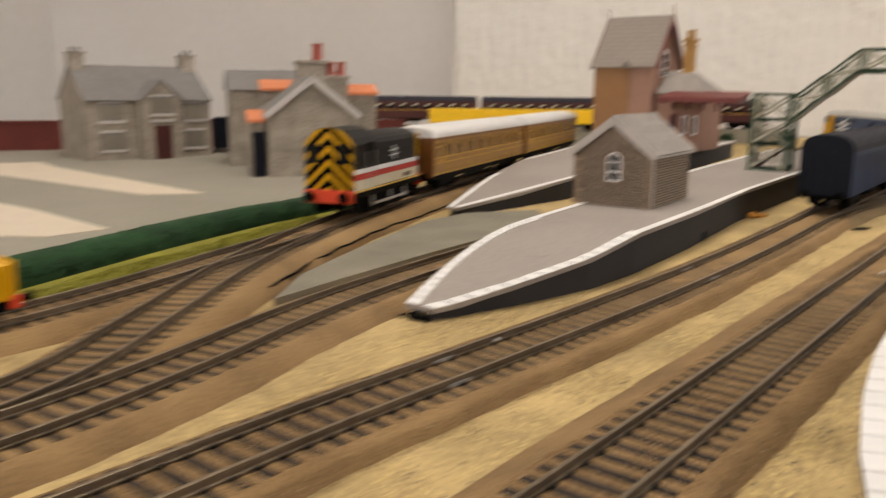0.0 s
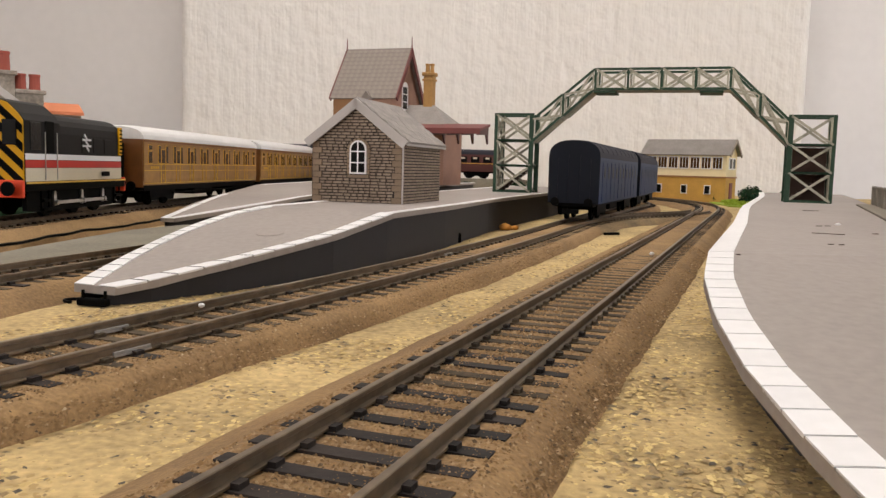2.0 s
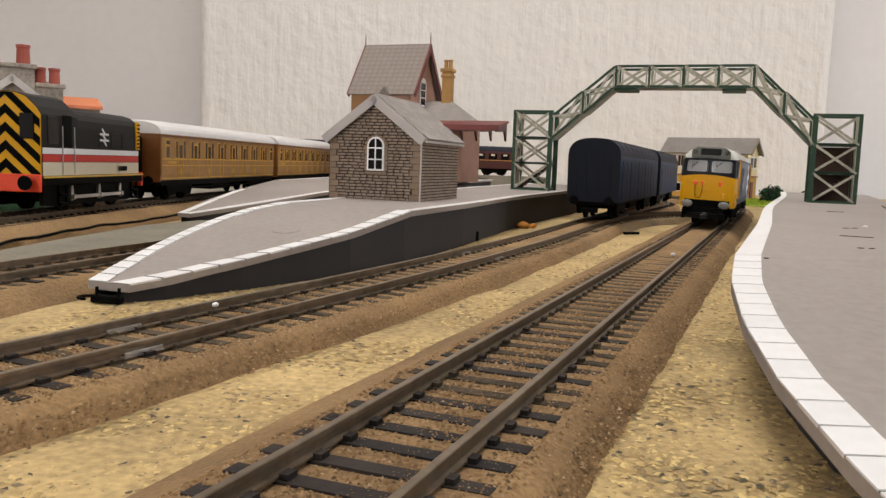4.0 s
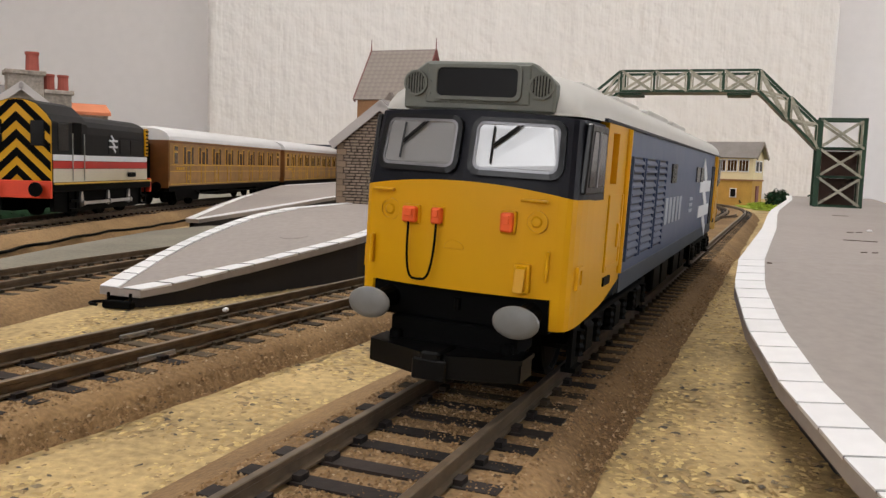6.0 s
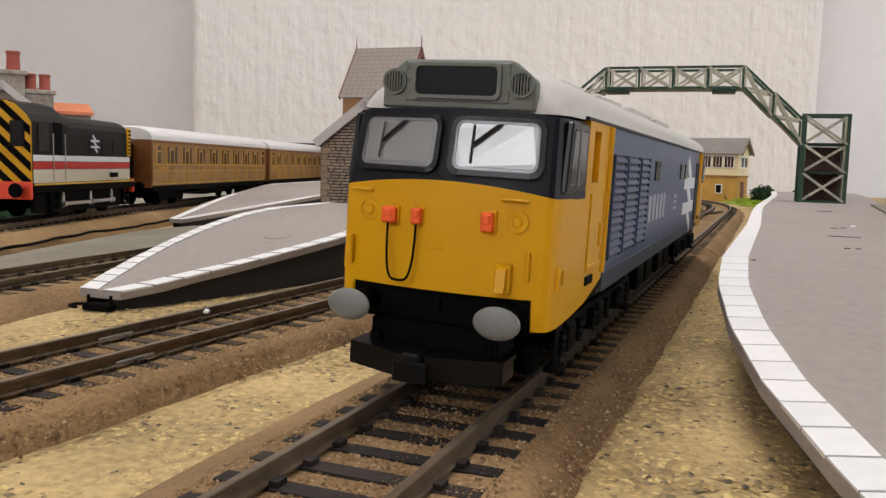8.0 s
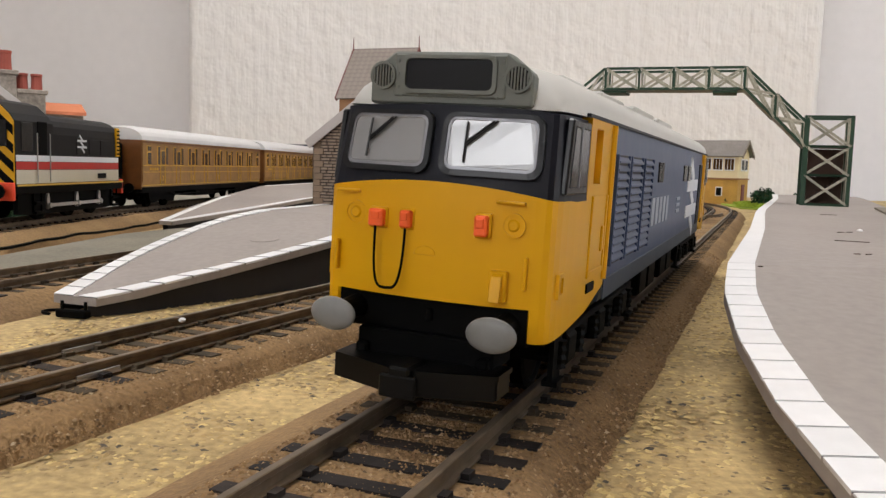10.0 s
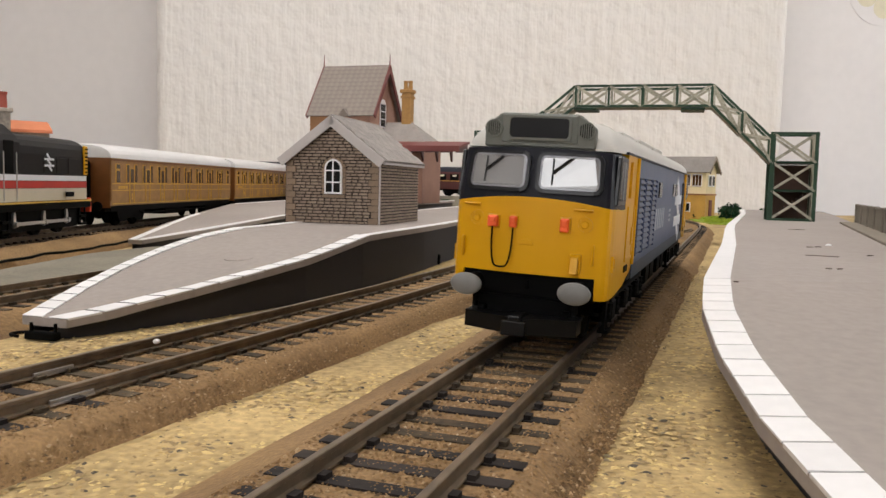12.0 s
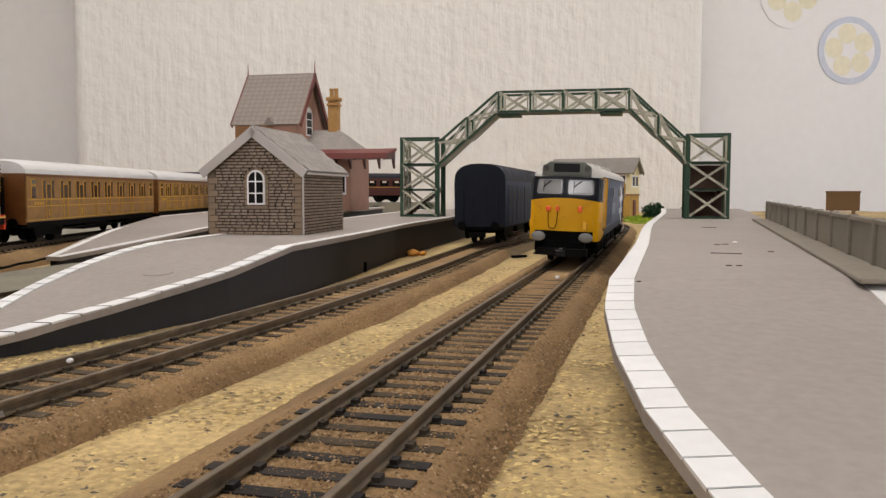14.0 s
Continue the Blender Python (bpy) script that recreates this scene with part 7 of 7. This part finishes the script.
for i, (x, y, r, h) in enumerate(((452, 1150, 18, 30), (476, 1185, 15, 24), (498, 1140, 14, 22), (430, 1240, 12, 16), (150, 1400, 16, 26), (60, 1395, 13, 20))):
    bush("bush", x, y, r, h, i, M_HEDGE, "small dark green foam bush by the line")
flat("lineside_grass", [(395, 1075), (470, 1060), (540, 1180), (520, 1290), (440, 1300), (410, 1180)], GROUND - 2, GROUND + 1.4, M_LIME, "bright lime green grass by the signal box", "grass")
tufts("lime_tufts", [(425, 1080), (450, 1150), (470, 1240)], 60, 5, 4000, M_LIME, "lime green grass scatter by the signal box", "grass", 11, 1.4)

# low red wall along the back of the yard
bm = BM()
sweep(bm, course([(-1240, 560), (-1000, 700), (-720, 905), (-420, 1120)], 15.0), [(-3, GROUND), (-3, 30), (-4.5, 30), (-4.5, 34), (4.5, 34), (4.5, 30), (3, 30), (3, GROUND)])
solo("low_wall", bm, M_REDWALL, "long low dark red wall behind the houses", "wall")


def boxcar(m):
    w = thing("dark_box_van", "small dark blue and maroon road van between the houses", "van", m)
    bm = BM()
    box(bm, -14, 14, -30, 14, 6, 46, 1.5)
    part("body", bm, M_VANEND, w)
    bm = BM()
    box(bm, -13.5, 13.5, 14, 32, 6, 34, 3)
    part("cab", bm, M_MAROON, w)
    for y in (-18, 20):
        for s in (-1, 1):
            bm = BM()
            lathe(bm, [(6, 0), (6, s * 4), (3, s * 4.4), (0.2, s * 4.4)], (s * 10, y, 6), "x", 14)
            part("wheel", bm, M_BLACK, w)
    return w


boxcar(Matrix.Translation((-600, 905, -5.1)) @ Matrix.Rotation(radians(30), 4, "Z"))


# yellow-ended vehicle standing on the spur
def spur_engine(m):
    w = thing("low_yellow_wagon", "low yellow wagon with red buffer beam standing on the spur", "railway wagon", m)
    bm = BM()
    box(bm, -14, 14, -60, 59, 8, 22, 1.0)
    part("body", bm, M_LOCOYELLOW, w)
    bm = BM()
    box(bm, -14.2, 14.2, 59, 60.4, 10, 22.6, 0.4)
    part("end_panel", bm, M_LOCOYELLOW, w, "plain yellow end")
    bm = BM()
    box(bm, -14, 14, 58, 61.4, 5, 10, 0.3)
    part("buffer_beam", bm, M_BUFRED, w)
    for s in (-1, 1):
        bm = BM()
        rod(bm, (s * 11.3, 60, 8), (s * 11.3, 65, 8), 1.2, 8)
        rod(bm, (s * 11.3, 65, 8), (s * 11.3, 66, 8), 2.4, 12)
        part("buffer", bm, M_BLACK, w)
    for y in (-36, -6, 24, 44):
        wheelset(w, "wheel", y, 4.5, 4.5)
    bm = BM()
    box(bm, -12, 12, -58, 58, 4, 8, 0.5)
    part("underframe", bm, M_BLACK, w)
    return w


spur_engine(stock_pose(LINE_E, 44, 158, 0.0))


# ---- long platform furniture ----
def concrete_fence():
    a, b = Vector((316, 592, 0)), Vector((131.5, 185.5, 0))
    d = (b - a)
    L = d.length
    f = thing("concrete_fence", "grey concrete panel fence on a low plinth along the platform", "fence",
              Matrix.Translation((a.x, a.y, 14)) @ Matrix.Rotation(math.atan2(d.y, d.x), 4, "Z"))
    bm = BM()
    box(bm, -2, L, -3, 13, 0, 1.3, 0.3)
    part("plinth", bm, M_FENCE, f)
    n = 11
    w = L / n
    for k in range(n):
        bm = BM()
        box(bm, k * w + 1.6, (k + 1) * w - 1.6, 7.4, 8.8, 1.3, 12.8, 0.2)
        part("panel", bm, M_FENCE, f)
        bm = BM()
        box(bm, k * w - 1.6, k * w + 1.6, 6.4, 9.6, 1.3, 14.6, 0.3)
        part("post", bm, M_FENCE, f)
        bm = BM()
        box(bm, k * w + 1.6, (k + 1) * w - 1.6, 6.8, 9.4, 12.8, 14.2, 0.2)
        part("coping", bm, M_FENCE, f)
    bm = BM()
    box(bm, L - 1.6, L + 1.6, 6.4, 9.6, 1.3, 14.6, 0.3)
    part("post", bm, M_FENCE, f)
    return f


concrete_fence()


def sign_board():
    s = thing("sign_board", "blank brown wooden sign board on two posts", "sign", Matrix.Translation((392, 602, GROUND)) @ Matrix.Rotation(radians(-25), 4, "Z"))
    bm = BM()
    box(bm, -12, 12, -0.9, 0.9, 29, 43.6, 0.3)
    part("board", bm, M_SIGN, s)
    bm = BM()
    box(bm, -12.5, 12.5, -1.3, 1.3, 42.8, 44.2, 0.2)
    part("top_rail", bm, M_SIGN, s)
    for x in (-9, 6.4):
        bm = BM()
        box(bm, x, x + 2.6, -0.7, 0.7, -1, 29.4, 0.2)
        part("post", bm, M_SIGN, s)
    return s


sign_board()


# ---- small things ----
def small_bits():
    bm = BM()
    box(bm, -2.6, 2.6, -2, 2, 0, 6.0, 0.5)
    box(bm, -1.2, 1.2, -2.6, -1.8, 1.2, 3.8, 0.2)
    ob = solo("lamp_stub", bm, M_BLACK, "short black post beside the platform wall", "post")
    ob.location = Vector((16, 452, GROUND - 0.5)) * MM
    rnd = random.Random(9)
    for x, y, z, r, m, lab in ((53, 560, GROUND, 4.2, M_DEBRIS, "orange-brown lump of scatter by the platform wall"), (60, 566, GROUND, 3.0, M_DEBRIS, "orange-brown lump of scatter by the platform wall"),
                               (-51.6, 186, -0.2, 0.8, M_WHITE, "white fleck on the rail"), (100, 357, -2.4, 1.1, M_WHITE, "white fleck between the rails"),
                               (84, 350, -2.4, 0.9, M_WHITE, "white fleck between the rails"), (172.6, 338, 13.8, 1.1, M_WHITE, "white fleck on the platform")):
        bm = BM()
        bmesh.ops.create_icosphere(bm, subdivisions=2, radius=r)
        for v in bm.verts:
            v.co *= 1 + 0.35 * noise.noise(v.co * 0.6 + Vector((x, y, 0)))
            v.co.z *= 0.7
        ob = solo("scatter_lump" if r > 2 else "paint_fleck", bm, m, lab, "debris", smooth=True)
        ob.location = Vector((x, y, z + r * 0.35)) * MM
    # scraps and scuffs lying on the long platform
    for x, y, l, w, a in ((141, 281, 10.5, 0.7, -27), (159, 326, 2.6, 0.6, 0), (163.5, 328, 2.6, 0.6, 8), (119.7, 235.5, 1.8, 0.5, 0), (122.6, 235, 1.8, 0.5, 10), (161, 287, 2.0, 0.8, 0), (226, 478, 9, 0.7, -5), (77.8, 197, 1.0, 0.8, 0)):
        bm = BM()
        box(bm, -l / 2, l / 2, -w / 2, w / 2, 0, 0.25, 0.08)
        ob = solo("thin_scrap", bm, M_BROWNBOARD, "thin dark scrap lying on the platform", "debris", group="platform scraps")
        ob.matrix_basis = Matrix.Translation(Vector((x, y, 14.0)) * MM) @ Matrix.Rotation(radians(a), 4, "Z")
    bm = BM()
    lathe(bm, [(5.2, -0.1), (5.2, 0.12), (4.4, 0.2), (0.2, 0.2)], (0, 0, 0), "z", 18)
    ob = solo("round_scuff", bm, M_PLATFORM, "faint round cover on the platform ramp", "cover")
    ob.matrix_basis = Matrix.Translation(Vector((-58, 300, 7.55)) * MM) @ Matrix.Rotation(radians(6.6), 4, "X") @ Matrix.Rotation(radians(-2.6), 4, "Y")
    # coupling hook lying under the ramp tip
    hk = thing("loose_coupling", "small black wire coupling lying at the ramp tip", "coupling", Matrix.Translation((-93, 224, GROUND + 0.4)) @ Matrix.Rotation(radians(-14), 4, "Z"))
    bm = BM()
    loops = []
    for k in range(15):
        t = math.pi * (0.5 + k / 14)
        p, out = Vector((-4 + 4 * math.cos(t), 3 * math.sin(t), 1.2)), Vector((math.cos(t), math.sin(t), 0))
        loops.append([bm.verts.new(p + (out * math.cos(a) + Vector((0, 0, 1)) * math.sin(a)) * 0.45) for a in (math.pi * q / 3 for q in range(6))])
    for a, b in zip(loops, loops[1:]):
        for q in range(6):
            bm.faces.new((a[q], a[(q + 1) % 6], b[(q + 1) % 6], b[q]))
    bm.faces.new(loops[0])
    bm.faces.new(loops[-1][::-1])
    part("hook", bm, M_BLACK, hk)
    bm = BM()
    box(bm, -4, 5.5, -1.2, 1.2, 0, 2.2, 0.4)
    part("shank", bm, M_BLACK, hk)
    for x in (-2.5, 4.6):
        bm = BM()
        rod(bm, (x, 0, 0.5), (x, 0, 4.4), 0.45, 6)
        part("pin", bm, M_BLACK, hk)
    bm = BM()
    wire = course([(-166, 240), (-172, 290), (-174, 337), (-175, 394), (-170, 456), (-166, 520), (-164, 556)], 6.0)
    prev = None
    for x, y, z, h in wire:
        p = Vector((x + 2.5 * noise.noise(Vector((x, y, 1)) / 20), y, GROUND + 4.6 + 0.8 * noise.noise(Vector((x, y, 5)) / 25)))
        if prev is not None:
            rod(bm, prev, p, 0.7, 6)
        prev = p
    solo("loose_wire", bm, M_BLACK, "thin black feed wire lying beside the siding", "wire")
    # dark earth and point rodding beside the bay track
    bm = BM()
    box(bm, -6, 6, -1.4, 1.4, 0, 1.6, 0.4)
    ob = solo("point_rod_cover", bm, M_BLACK, "dark cover between the tracks", "cover")
    ob.matrix_basis = Matrix.Translation(Vector((118, 520, GROUND + 1.4)) * MM) @ Matrix.Rotation(radians(30), 4, "Z")


def strew(name, spots, m, label, size, flat_):
    """Small grains at (x, y, z) spots, as one scatter."""
    rnd = random.Random(21)
    vs, fs = [], []
    for x, y, z in spots:
        r = rnd.uniform(*size)
        a0 = rnd.uniform(0, 6.28)
        o = len(vs)
        for k, q in ((0, 1.0), (1.7, 0.7), (3.1, 1.1), (4.8, 0.6)):
            vs.append(((x + r * q * math.cos(a0 + k)) * MM, (y + r * q * math.sin(a0 + k)) * MM, (z + rnd.uniform(-0.25, 0.35) * r * flat_) * MM))
        vs.append((x * MM, y * MM, (z + r * flat_) * MM))
        fs += [(o, o + 1, o + 4), (o + 1, o + 2, o + 4), (o + 2, o + 3, o + 4), (o + 3, o, o + 4)]
    me = bpy.data.meshes.new(name)
    me.from_pydata(vs, [], fs)
    me.materials.append(m)
    tagged(new(name, me), label, name, kind="stuff")


def ground_grains():
    rnd = random.Random(9)
    a, b = course(LINE_A, 4.0), course(LINE_B, 4.0)

    def off(line, x, y):
        return min((x - q[0]) ** 2 + (y - q[1]) ** 2 for q in line if abs(q[1] - y) < 60) ** 0.5
    spots = []
    while len(spots) < 24000:
        y = 50 + 420 * rnd.random() ** 1.6
        x = -14 + (y - 84) * 0.401 + rnd.uniform(-130, 95) * (0.6 + y / 500)
        if off(a, x, y) < 22 or off(b, x, y) < 22:
            continue
        z = GROUND + 0.7 * noise.noise(Vector((x, y, 0)) / 45) + 0.4 * noise.noise(Vector((x, y, 7)) / 14)
        spots.append((x, y, z))
    strew("grit", spots, M_GRIT, "tan sawdust flakes strewn between the tracks", (0.35, 1.15), 0.3)
    spots = []
    for line in (a, b):
        near = [q for q in line if 30 < q[1] < 420]
        for _ in range(34000):
            x, y, z, h = near[int(len(near) * rnd.random() ** 1.5)]
            u = rnd.choice((-1, 1)) * rnd.uniform(0, 23)
            k = abs(u)
            if 7.2 < k < 11.2:
                continue
            w = -3.0 if k < 7.3 else -2.98 if k < 16.4 else -2.98 - (k - 16.4) * 0.57 if k < 18.6 else -4.2 - (k - 18.6) * 0.66
            al = rnd.uniform(-2, 2)
            c, s = math.cos(radians(h)), math.sin(radians(h))
            px, py = x + u * c + al * s, y - u * s + al * c
            spots.append((px, py, w + 0.32 * noise.noise(Vector((px, py, 3)) / 9)))
    strew("ballast_grain", spots, M_BGRIT, "loose brown ballast grains on the track shoulders", (0.18, 0.52), 0.75)


def rail_joiners():
    """Bright fishplates where lengths of rail meet on the loop line."""
    line = course(LINE_B, 2.0)
    for y, s in ((163, -1), (151, 1), (330, -1), (322, 1)):
        x, yy, z, h = min(line, key=lambda q: abs(q[1] - y))
        bm = BM()
        for e in (-1, 1):
            box(bm, s * 8.75 + e * 0.72 - 0.22, s * 8.75 + e * 0.72 + 0.22, -4.6, 4.6, -2.2, -1.5, 0.1)
        box(bm, s * 8.75 - 1.1, s * 8.75 + 1.1, -4.6, 4.6, -2.5, -2.2)
        ob = solo("rail_joiner", bm, M_METAL, "bright metal fishplate clasping the rail foot", "rail joiner", group="rail joiners")
        ob.matrix_basis = Matrix.Translation(Vector((x, yy, 0)) * MM) @ Matrix.Rotation(-radians(h), 4, "Z")


small_bits()
rail_joiners()
ground_grains()

# ---- motion ----
MOVES = [(loco, LOCO_ROWS)]


def motions():
    for ob, rows in MOVES:
        walk(ob, rows)


motions()
